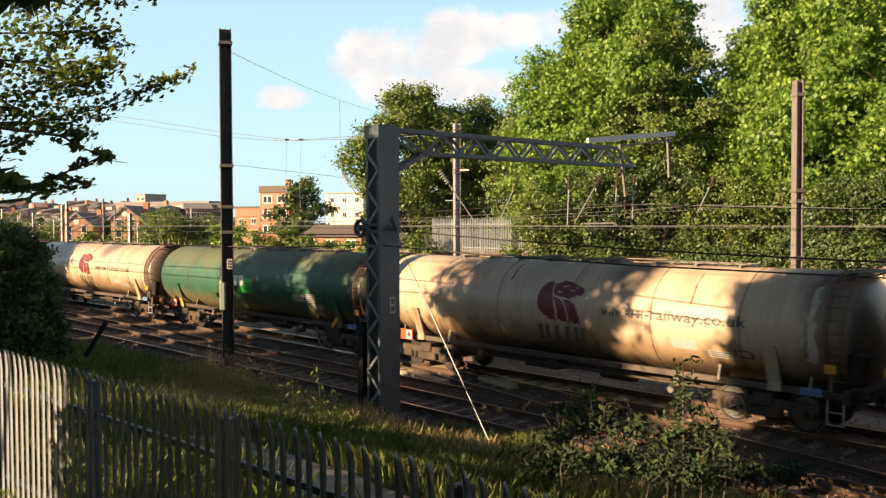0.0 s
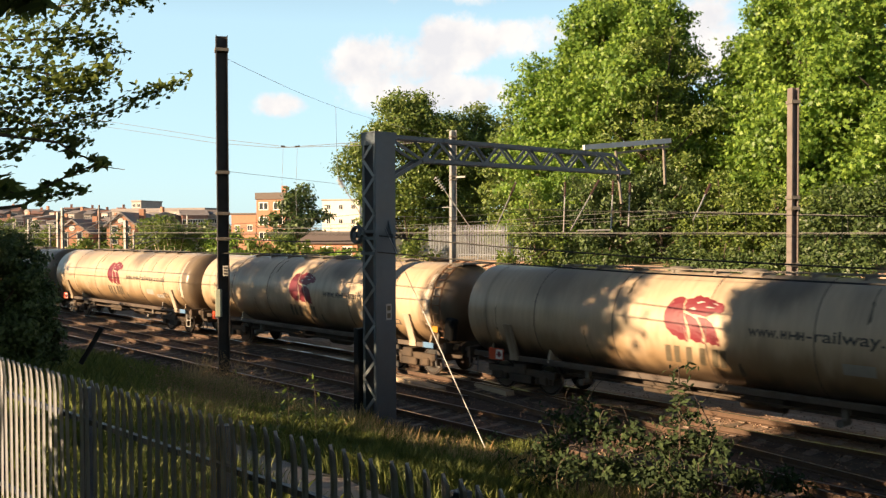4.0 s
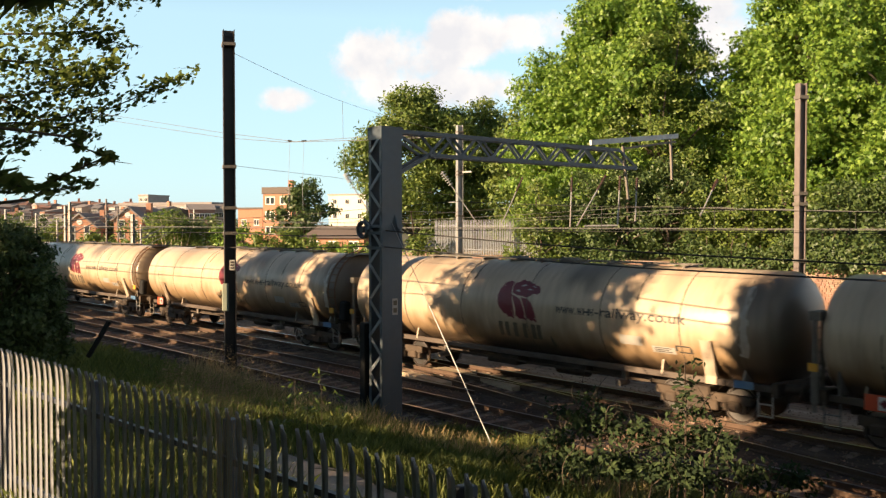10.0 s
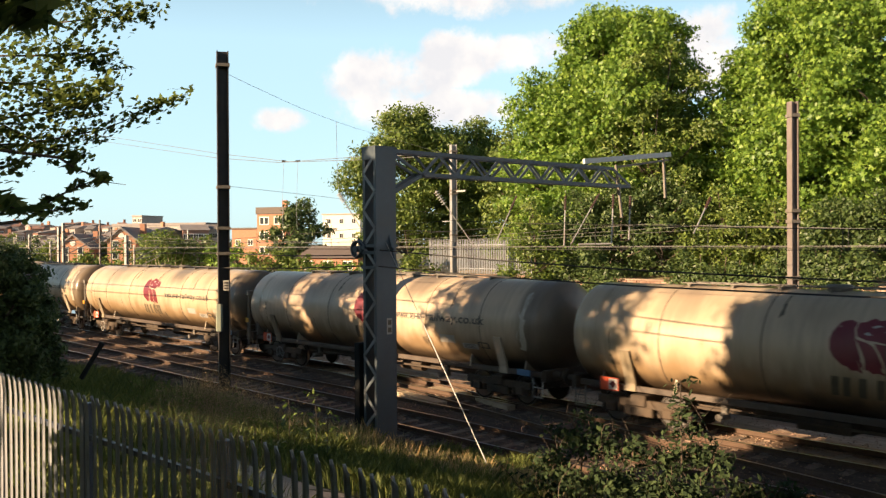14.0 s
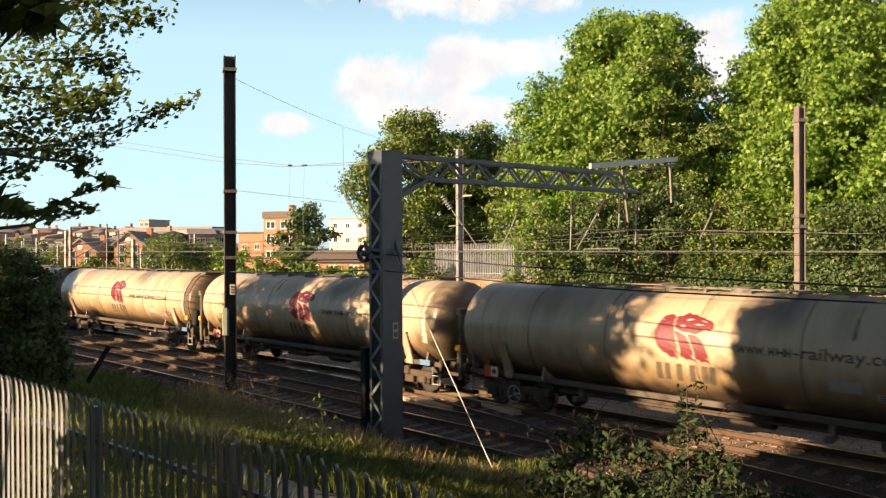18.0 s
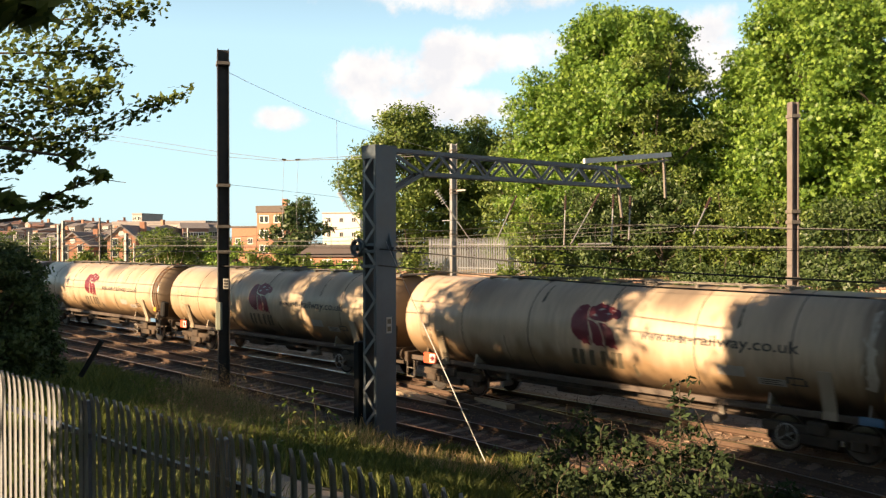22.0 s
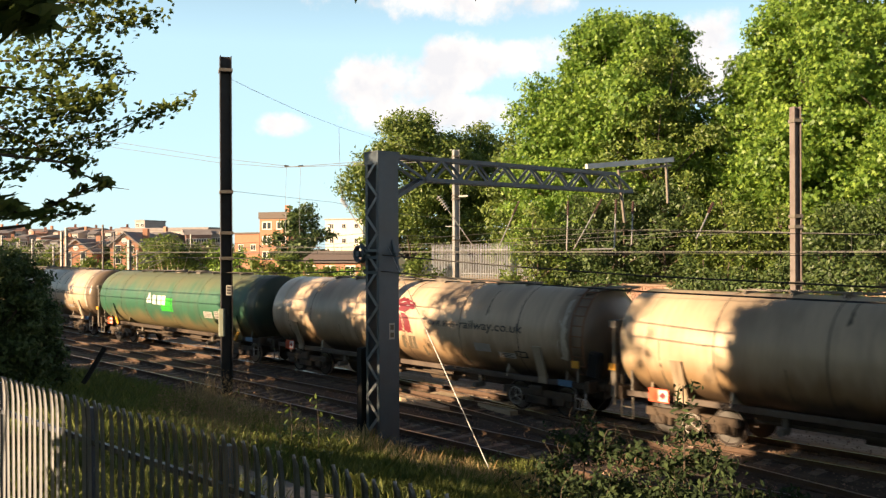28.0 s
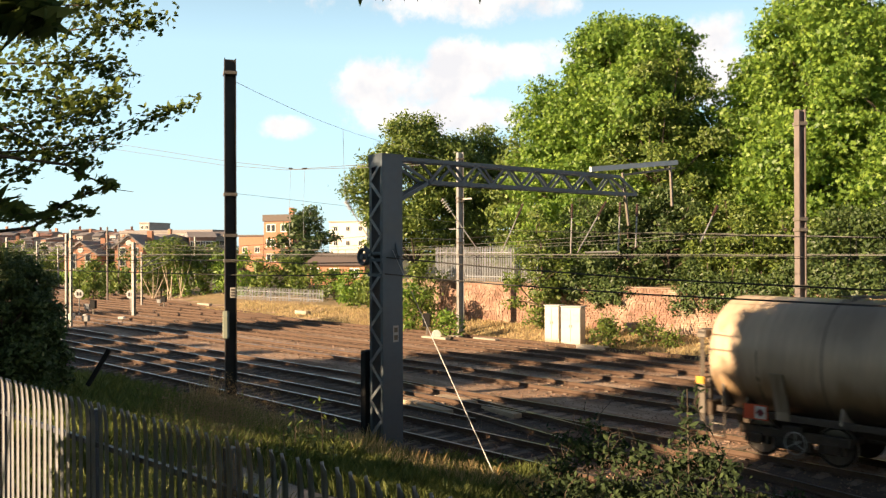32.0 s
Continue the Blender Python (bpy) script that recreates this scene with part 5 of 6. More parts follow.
def palisade(name, label, a, b, base_f, height, pitch, material, post_mat, posts, pale_w=0.068, first=0.0):
    a, b = Vector((*a, 0)), Vector((*b, 0))
    d = (b - a).normalized()
    L = (b - a).length
    root = thing(name, label, "fence")
    w, t, h = pale_w / 2, 0.012, height
    # W-profile pale with a splayed triple-pointed head
    prof = [(-w, 0), (-w * 0.45, -t), (0, t), (w * 0.45, -t), (w, 0)]
    mb = MB()
    hz = [(0.0, 1.0, 0), (h - 0.22, 1.0, 0), (h - 0.07, 0.9, -0.012), (h, 0.1, -0.03)]
    vs = [(x * s, y + o, z) for z, s, o in hz for x, y in prof] + [(x * s, y + o + 0.005, z) for z, s, o in hz for x, y in prof]
    n = len(prof)
    fs = []
    for j in range(3):
        for i in range(n - 1):
            q = (j * n + i, j * n + i + 1, (j + 1) * n + i + 1, (j + 1) * n + i)
            fs += [q, tuple(k + 4 * n for k in q[::-1])]
    mb.add(vs, fs)
    me = mb.mesh("pale", material)
    ang = math.degrees(math.atan2(d.y, d.x))
    s = first
    while s < L:
        p = a + d * s
        part("pale", me, None, root, at=pose(p.x, p.y, base_f(p.x) + rng.normal() * 0.004, rng.normal() * 0.3, rng.normal() * 0.25, ang))
        s += pitch
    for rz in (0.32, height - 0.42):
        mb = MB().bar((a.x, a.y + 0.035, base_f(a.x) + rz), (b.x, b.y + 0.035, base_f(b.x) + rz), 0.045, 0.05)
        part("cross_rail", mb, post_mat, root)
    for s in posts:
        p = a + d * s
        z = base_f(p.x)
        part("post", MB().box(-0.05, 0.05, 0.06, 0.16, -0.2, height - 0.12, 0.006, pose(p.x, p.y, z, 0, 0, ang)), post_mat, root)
    return root


FZ = lambda x: 1.66
palisade("palisade_fence", "galvanised steel palisade fence with pointed pales on the bank", (-17.22, 2.46), (1.72, 3.85), FZ, 1.80, 0.150, M["fence"], M["fence_shaded"], [3.4, 5.9, 8.34, 10.8, 13.37, 15.9])

# ---- far side: wall, fence, cabinets ----
WALL_Y = 41.0
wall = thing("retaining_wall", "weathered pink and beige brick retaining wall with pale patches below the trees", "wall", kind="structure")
WX0, WX1, WT = -51.0, 6.0, 2.80
core = MB()
xs = np.linspace(WX0, WX1, 20)
for x0, x1 in zip(xs, xs[1:]):
    core.add([(x, ty(x, WALL_Y) + o, z) for z in (0.0, WT) for x, o in ((x0, 0.03), (x1, 0.03), (x1, 0.6), (x0, 0.6))], [(3, 2, 1, 0), (4, 5, 6, 7), (0, 1, 5, 4), (1, 2, 6, 5), (2, 3, 7, 6), (3, 0, 4, 7)])
part("core", core, M["mortar"], wall)
block = [MB().box(-w, w, -0.05, 0.05, 0.0, 0.083, 0.010).mesh("stone_block", M["brick"]) for w in (0.085, 0.11, 0.15)]
rest = MB()
cnt = 0
for row in range(29):
    x = -47.0 + (row % 2) * 0.25
    while x < -4:
        w = rng.integers(0, 3)
        hw_ = (0.085, 0.11, 0.15)[w]
        x += hw_ + 0.012
        if rng.random() > 0.03:
            if cnt < 300 and -36 < x < -32 and row > 8:
                part("stone_block", block[w], None, wall, at=pose(x, ty(x, WALL_Y) + rng.normal() * 0.012, 0.02 + row * 0.095, 0, 0, math.degrees(-K * x)))
                cnt += 1
            else:
                y = ty(x, WALL_Y) + rng.normal() * 0.012
                rest.box(x - hw_, x + hw_, y - 0.05, y + 0.05, 0.02 + row * 0.095, 0.103 + row * 0.095)
        x += hw_ + 0.012
tagged(part("stone_block", rest, M["brick_rest"], wall), kind="stuff")
cop = MB()
for x0, x1 in zip(xs, xs[1:]):
    cop.add([(x, ty(x, WALL_Y) + o, z) for z in (WT, WT + 0.07) for x, o in ((x0, -0.05), (x1, -0.05), (x1, 0.65), (x0, 0.65))], [(3, 2, 1, 0), (4, 5, 6, 7), (0, 1, 5, 4), (1, 2, 6, 5), (2, 3, 7, 6), (3, 0, 4, 7)])
part("coping", cop, M["mortar"], wall)

wf = palisade("palisade_fence", "pale palisade fence on top of the brick wall", (-47.4, ty(-47.4, WALL_Y + 0.3)), (-38.2, ty(-38.2, WALL_Y + 0.3)), lambda x: WT + 0.1, 2.3, 0.155, M["fence"], M["fence"], [2.3 * i for i in range(5)])
far_f = palisade("palisade_fence", "pale palisade fence at the far lineside", (-79, 41.5), (-66, 43.2), lambda x: 0.35, 1.25, 0.2, M["fence"], M["fence"], [2.75 * i for i in range(5)])

for (u0, u1, vb, h, dep) in ((969, 992, 613, 1.98, 49.6), (995, 1033, 618, 2.08, 48.0)):
    c = place((u0 + u1) / 2, vb, dep)
    cab = thing("equipment_cabinet", "cream painted trackside equipment cabinet with two doors", "cabinet", at=pose(c.x, c.y, ground_z(c.x, c.y) - 0.02, 0, 0, 20), group="trackside cabinets")
    w = 0.55 if u0 > 980 else 0.42
    part("body", MB().box(-w, w, -0.38, 0.38, 0.12, h, 0.02), M["cabinet"], cab)
    part("roof", MB().box(-w - 0.04, w + 0.04, -0.43, 0.43, h, h + 0.06, 0.015), M["cabinet"], cab)
    part("plinth", MB().box(-w, w, -0.36, 0.36, -0.1, 0.12), M["concrete"], cab)
    for s in (-1, 1):
        d = part("door", MB().box(min(0.01 * s, s * (w - 0.03)), max(0.01 * s, s * (w - 0.03)), -0.395, -0.38, 0.2, h - 0.1, 0.004), M["cabinet"], cab)
        part("handle", MB().box(s * 0.06 - 0.015, s * 0.06 + 0.015, -0.415, -0.395, 1.0, 1.15), M["grime_steel"], d)

# lineside clutter
for u, v, dep in ((860, 598, 50), (795, 590, 52), (1048, 617, 46), (535, 555, 70), (362, 535, 85), (770, 597, 51)):
    c = place(u, v, dep)
    thing("cable_trough", "pale concrete cable trough block in dry grass", "trough", MB().box(-0.9, 0.9, -0.2, 0.2, -0.1, 0.22, 0.03), M["concrete"], at=pose(c.x, c.y, ground_z(c.x, c.y), 0, 0, rng.uniform(-12, 12)))
for u, v, d, hh, r in ((140, 521, 72, 1.75, 0.36), (231, 528, 76, 1.5, 0.36), (340, 513, 98, 1.25, 0.42), (772, 600, 51, 0.35, 0.26), (150, 566, 64, 0.5, 0.18)):
    p = place(u, v, d)
    z = ground_z(p.x, p.y)
    hh = max(hh, p.z - z)
    c = thing("lineside_sign", "round white lineside sign on a short post", "sign", at=pose(p.x, p.y, z, 0, 0, 52))
    part("post", MB().tube((0, 0, -0.1), (0, 0, hh), 0.04, seg=8), M["galv"], c)
    part("disc", MB().lathe([(-0.02, r - 0.02), (0.0, r), (0.02, r - 0.02)], 24, "y", (0, -0.06, hh)), M["white"], c)
    if d in (72, 76):
        part("sign_bar", MB().box(-0.18, -0.04, -0.095, -0.085, hh - 0.14, hh + 0.14).box(0.04, 0.18, -0.095, -0.085, hh - 0.14, hh + 0.14), M["dark_decal"], c)
for u, v, d, h, m in ((165, 552, 72, 1.25, "black"), (155, 552, 73, 0.9, "galv"), (126, 568, 63, 0.8, "white"), (152, 575, 62, 0.7, "galv"), (290, 545, 84, 0.9, "black"), (282, 538, 85, 0.6, "galv"), (755, 570, 53, 1.4, "black"), (215, 560, 66, 0.35, "white")):
    p = place(u, v, d)
    c = thing("trackside_box", "small trackside equipment box on a stake", "box", at=pose(p.x, p.y, ground_z(p.x, p.y), 0, 0, 40))
    part("box", MB().box(-0.22, 0.22, -0.16, 0.16, h * 0.45, h, 0.02), M[m], c)
    part("stake", MB().box(-0.05, 0.05, -0.05, 0.05, -0.1, h * 0.45), M["grime_steel"], c)
# walkway timbers lying between the tracks
for u0, v0, u1, v1, w in ((718, 710, 792, 731, 0.38), (778, 703, 834, 716, 0.5), (858, 722, 915, 738, 0.3), (700, 706, 722, 711, 0.3)):
    d0, d1 = 1590 * 5.0 / (v0 - 445), 1590 * 5.0 / (v1 - 445)
    a, b = place(u0, v0, d0), place(u1, v1, d1)
    thing("walkway_board", "sun-bleached pale walkway slab on the ballast", "board", MB().bar((a.x, a.y, -0.10), (b.x, b.y, -0.10), w, 0.14), M["timber"], group="walkway boards")

# leaning dark props by the near bank
for u0, v0, u1, v1, d in ((193, 617, 155, 680, 22.0), (126, 620, 108, 650, 24.0)):
    thing("leaning_prop", "dark leaning timber prop on the bank", "prop", MB().bar(place(u0, v0, d), place(u1, v1, d), 0.10, 0.10), M["black"])

# ---- town behind ----


def house(name, label, at, w, d, h, roof_h, wall_m, roof_m, cols=3, rows=2, flat=False, chimney=False, yaw=0.0, win=(1.1, 1.2)):
    root = thing(name, label, "house", at=pose(*at, 0, 0, yaw))
    part("wall", MB().box(-w / 2, w / 2, -d / 2, d / 2, -3.0, h), wall_m, root)
    if flat:
        part("roof", MB().box(-w / 2 - 0.2, w / 2 + 0.2, -d / 2 - 0.2, d / 2 + 0.2, h, h + roof_h, 0.05), roof_m, root)
    else:
        e = 0.4
        vs = [(-w / 2 - e, -d / 2 - e, h - 0.1), (w / 2 + e, -d / 2 - e, h - 0.1), (w / 2 + e, d / 2 + e, h - 0.1), (-w / 2 - e, d / 2 + e, h - 0.1), (-w / 2 - e, 0, h + roof_h), (w / 2 + e, 0, h + roof_h)]
        part("roof", MB().add(vs, [(0, 1, 5, 4), (2, 3, 4, 5), (1, 2, 5), (3, 0, 4), (3, 2, 1, 0)]), roof_m, root)
    if chimney:
        part("chimney", MB().box(w * 0.2, w * 0.2 + 0.9, -0.3, 0.4, h, h + roof_h + 1.3), M["brick_wall"], root)
    for r in range(rows):
        for c in range(cols):
            x = -w / 2 + w * (c + 0.5) / cols
            z = h * (r + 0.55) / rows
            wn_ = part("window", MB().box(x - win[0] / 2, x + win[0] / 2, -d / 2 - 0.05, -d / 2 + 0.05, z - win[1] / 2, z + win[1] / 2), M["white"], root)
            for k in (-1, 1):
                cx = x + k * win[0] * 0.235
                part("pane", MB().box(cx - win[0] * 0.18, cx + win[0] * 0.18, -d / 2 - 0.07, -d / 2 - 0.051, z - win[1] * 0.38, z + win[1] * 0.38), M["glass"], wn_)
    return root


def house_at(u0, u1, v_top, v_bot, depth, roof_px, *a, **k):
    """A house whose front spans the bearings u0 to u1, its eaves and foot given by their heights."""
    c = place((u0 + u1) / 2, 445, depth)
    w = (u1 - u0) / 1590 * depth
    top = EYE[2] - (v_top - 445) / 1590 * depth
    bot = EYE[2] - (v_bot - 445) / 1590 * depth
    dd = k.pop("deep", w * 0.7)
    c += FWD * dd * 0.5
    name, label, wall_m, roof_m = a
    return house(name, label, (c.x, c.y, bot), w, dd, top - bot, roof_px / 1590 * depth, wall_m, roof_m, yaw=30 + k.pop("turn", 0), **k)


house_at(470, 528, 391, 470, 165, 12, "brick_house", "three-storey warm red brick house with brown roof", M["brick_wall"], M["roof"], cols=2, rows=3, chimney=True, win=(2.0, 1.5), flat=True)
house_at(425, 475, 418, 470, 168, 3, "brick_house", "low red brick annexe beside a taller house", M["brick_wall"], M["roof"], cols=2, rows=1, flat=True)
house_at(588, 660, 393, 470, 150, 2, "rendered_house", "cream rendered flat-roofed block", M["render_wall"], M["concrete"], cols=3, rows=3, flat=True, win=(0.7, 0.9))
house_at(555, 672, 468, 500, 105, 20, "brick_house", "low brick house with a wide brown tiled roof", M["brick_wall"], M["roof"], cols=3, rows=1, deep=9, win=(1.3, 1.1))
house_at(427, 470, 427, 470, 172, 4, "brick_house", "plain orange brick workshop wall", M["brick_wall"], M["roof"], cols=2, rows=1, flat=True)


def gable_house(u0, u1, v_apex, v_eaves, v_bot, depth, deep=14.0):
    """A brick house whose gable end faces the railway."""
    c = place((u0 + u1) / 2, 445, depth)
    w = (u1 - u0) / 1590 * depth / 2
    top, eav, bot = (EYE[2] - (v - 445) / 1590 * depth for v in (v_apex, v_eaves, v_bot))
    root = thing("gable_house", "red brick house with a slate roof, gable end to the railway", "house", at=pose(c.x, c.y, bot, 0, 0, 49.2), group="gabled brick houses")
    e, h = eav - bot, top - bot
    pts = [(-w, -2.0), (w, -2.0), (w, e), (0, h), (-w, e)]
    part("wall", MB().add([(x, y, z) for y in (0, deep) for x, z in pts], [(0, 1, 2, 3, 4), (9, 8, 7, 6, 5)] + [(i, i + 5, (i + 1) % 5 + 5, (i + 1) % 5) for i in range(5)]), M["brick_wall"], root)
    for k in (-1, 1):
        q = [(0, h + 0.05), (k * (w + 0.5), e - 0.35), (k * (w + 0.5), e - 0.05), (0, h + 0.4)]
        part("roof", MB().add([(x, y, z) for y in (-0.35, deep + 0.35) for x, z in q], [(0, 1, 2, 3), (7, 6, 5, 4), (0, 4, 5, 1), (1, 5, 6, 2), (2, 6, 7, 3), (3, 7, 4, 0)]), M["haze_roof"], root)
    for x in (-0.45, 0.45):
        for z in (0.30, 0.68):
            wn_ = part("window", MB().box(x * w - 0.55, x * w + 0.55, -0.08, 0.05, e * z, e * z + 1.5), M["white"], root)
            part("pane", MB().box(x * w - 0.42, x * w + 0.42, -0.10, -0.081, e * z + 0.12, e * z + 1.38), M["glass"], wn_)
    part("vent_window", MB().lathe([(-0.08, 0.5), (-0.03, 0.55), (0.04, 0.55)], 14, "y", (0, 0, e + (h - e) * 0.38)), M["white"], root)
    part("chimney", MB().box(w * 0.55, w * 0.55 + 0.9, deep * 0.4, deep * 0.4 + 1.2, e, h + 1.0), M["brick_wall"], root)
    return root


gable_house(114, 171, 428, 449, 486, 172)
gable_house(203, 253, 416, 436, 484, 160)
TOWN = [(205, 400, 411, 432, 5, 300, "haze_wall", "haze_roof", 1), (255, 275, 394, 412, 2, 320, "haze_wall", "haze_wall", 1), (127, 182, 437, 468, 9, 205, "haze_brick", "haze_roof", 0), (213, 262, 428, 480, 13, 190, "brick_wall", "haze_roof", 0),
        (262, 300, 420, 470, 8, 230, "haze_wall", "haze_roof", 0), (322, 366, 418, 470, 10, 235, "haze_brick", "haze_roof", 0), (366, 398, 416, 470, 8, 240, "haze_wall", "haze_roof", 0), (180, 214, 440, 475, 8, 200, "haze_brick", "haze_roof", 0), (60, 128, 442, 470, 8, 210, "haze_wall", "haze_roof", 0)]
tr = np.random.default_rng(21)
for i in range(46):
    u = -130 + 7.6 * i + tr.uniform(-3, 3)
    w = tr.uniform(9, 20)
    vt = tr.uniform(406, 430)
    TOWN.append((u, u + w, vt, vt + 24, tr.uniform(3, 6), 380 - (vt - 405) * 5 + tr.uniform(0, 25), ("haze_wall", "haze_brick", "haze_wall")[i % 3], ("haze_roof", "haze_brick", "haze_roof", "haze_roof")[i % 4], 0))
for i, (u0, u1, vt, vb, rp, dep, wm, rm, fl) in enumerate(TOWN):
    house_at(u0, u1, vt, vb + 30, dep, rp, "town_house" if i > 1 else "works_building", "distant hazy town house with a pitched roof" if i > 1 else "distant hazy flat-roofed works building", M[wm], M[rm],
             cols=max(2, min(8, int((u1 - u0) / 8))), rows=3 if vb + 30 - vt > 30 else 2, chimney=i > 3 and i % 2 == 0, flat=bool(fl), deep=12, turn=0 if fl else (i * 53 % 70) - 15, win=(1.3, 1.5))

# ---- trees ----
def ptree(name, label, u, v_base, v_top, half_px, depth, leaf, **k):
    """A tree by bearing, with its foot on the ground there and its top and half-width as seen from the camera."""
    b = place(u, 445, depth)
    z = ground_z(b.x, b.y)
    top = EYE[2] - (v_top - 445) / 1590 * depth
    return tree(name, label, (b.x, b.y, z), top - z, half_px / 1590 * depth, leaf, **k)


ptree("chestnut_tree", "tall sunlit lime-green leafy tree behind the wall", 1458, 500, -4, 200, 55, "leaf_lime", size=0.27, density=56, blobs=56, shape="palm", low=0.06, trunk=0.45, clump=0.7)
ptree("chestnut_tree", "tall sunlit lime-green leafy tree behind the wall", 1620, 500, -80, 190, 50, "leaf_lime", size=0.28, density=40, blobs=26, shape="palm", low=0.06, trunk=0.45, clump=0.7)
ptree("chestnut_tree", "tall sunlit leafy tree behind the wall", 1110, 500, 34, 180, 60, "leaf_lime", size=0.27, density=56, blobs=60, shape="palm", low=0.05, trunk=0.45, clump=0.7)
ptree("chestnut_tree", "sunlit lower leafy tree behind the wall", 1292, 500, 166, 78, 57, "leaf_lime", size=0.26, density=52, blobs=32, shape="palm", low=0.05, trunk=0.3, clump=0.7)
ptree("chestnut_tree", "sunlit lower leafy tree behind the wall", 1000, 500, 128, 105, 62, "leaf_lime", size=0.26, density=52, blobs=36, shape="palm", low=0.05, trunk=0.35, clump=0.7)
ptree("lime_tree", "olive-green leafy tree behind the wall", 1175, 500, 85, 105, 56, "leaf_mid", size=0.20, density=60, blobs=36, low=0.05, trunk=0.35)
ptree("lime_tree", "darker leafy tree behind the fence", 735, 480, 203, 108, 78, "leaf_olive", size=0.26, density=44, blobs=40, low=0.28, trunk=0.4, clump=0.8)
ptree("lime_tree", "darker leafy tree behind the fence", 850, 480, 230, 100, 82, "leaf_olive", size=0.26, density=44, blobs=36, low=0.28, trunk=0.4, clump=0.8)
ptree("lime_tree", "leafy tree behind the fence", 940, 480, 225, 85, 70, "leaf_olive", size=0.28, density=36, blobs=22, low=0.05, trunk=0.3, clump=0.8)
for u, vt, hp, dep, leaf in ((960, 360, 60, 53, "leaf_mid"), (1040, 345, 80, 54, "leaf_dark"), (1110, 330, 80, 53, "leaf_dark"), (1190, 330, 80, 52, "leaf_dark"), (1290, 345, 95, 51, "leaf_mid"), (1390, 372, 90, 49, "leaf_mid"), (1490, 365, 110, 48, "leaf_dark"), (1590, 355, 110, 46, "leaf_dark")):
    ptree("ivy_bush", "dense leafy bush rising behind the wall", u, 500, vt, hp, dep, leaf, size=0.19, density=64, blobs=16, low=-0.05, trunk=0.12, category="bush", clump=0.5)


def ivy(u0, u1, v0, v1, dep, n):
    """Ivy that hangs over the wall's face."""
    root = thing("hanging_ivy", "green ivy hanging down over the brick wall", "ivy", kind="stuff")
    bl = []
    for i in range(n):
        f = (i + 0.5) / n
        p = place(u0 + (u1 - u0) * f, v0 + (v1 - v0) * rng.uniform(0.25, 0.6), dep)
        y = ty(p.x, WALL_Y) - 0.15
        bl.append((p.x, y, p.z, 0.8, 0.35, rng.uniform(0.6, 1.2)))
    cs, ns = crown_points(bl, 70, clump=0.3)
    vs, k = leaves(cs, ns, 0.17)
    quads_object("ivy_leaves", vs, k, M["leaf_dark"], root)
    wood = MB()
    for x, y, z, *_ in bl[::2]:
        limb(wood, (x, y + 0.15, z + 1.0), (x, y + 0.1, z - 0.5), 0.03, 0.01, 0.1, 4, 3)
    part("ivy_stem", wood, M["bark"], root)


ivy(955, 1080, 470, 530, 54, 9)
ivy(1080, 1180, 480, 545, 53, 8)
ivy(1240, 1500, 470, 560, 49, 14)
ivy(1400, 1640, 462, 540, 44, 14)
ptree("shrub", "round dark green tree before houses", 541, 470, 364, 56, 140, "leaf_dark", size=0.55, density=14, blobs=14, low=0.05, trunk=0.3, clump=0.9)
for i in range(17):
    ptree("town_tree", "leafy tree among distant houses", -90 + 31 * i + (i * 17 % 11), 470, 424 + (i * 29 % 18), 17 + i * 13 % 12, 170 + (i * 41 % 60), ("leaf_mid", "leaf_olive", "leaf_dark")[i % 3], size=0.55, density=7, blobs=12, low=0.1, trunk=0.2, clump=0.8)
for u, vt, hp, dep, leaf in ((165, 455, 34, 96, "leaf_mid"), (140, 468, 22, 104, "leaf_mid"), (285, 414, 44, 100, "leaf_olive"), (262, 440, 24, 104, "leaf_mid"), (325, 432, 34, 98, "leaf_lime"), (362, 430, 36, 98, "leaf_mid"), (395, 440, 28, 96, "leaf_lime"), (430, 440, 36, 92, "leaf_lime"), (470, 452, 34, 90, "leaf_mid"),
                             (515, 452, 38, 90, "leaf_mid"), (548, 462, 30, 88, "leaf_mid"), (590, 470, 30, 82, "leaf_mid"), (620, 478, 40, 74, "leaf_lime"), (660, 468, 40, 70, "leaf_mid"), (745, 455, 42, 60, "leaf_mid"), (725, 500, 36, 57, "leaf_lime"),
                             (790, 548, 22, 52, "leaf_lime"), (20, 420, 40, 130, "leaf_olive"), (45, 440, 50, 125, "leaf_mid"), (85, 452, 30, 130, "leaf_mid"), (-50, 430, 60, 120, "leaf_mid"), (215, 470, 26, 108, "leaf_mid"), (195, 462, 22, 112, "leaf_mid"),
                             (1075, 560, 28, 46, "leaf_mid"), (1146, 562, 22, 46, "leaf_olive"), (1185, 584, 12, 45, "leaf_olive")):
    sz = max(0.13, 0.0034 * dep)
    ptree("shrub", "bushy sunlit lineside shrub in dry grass", u, 520, vt, hp, dep, leaf, size=sz, density=2.6 / sz ** 2, blobs=12, low=0.0, trunk=0.10, category="shrub", clump=0.45)
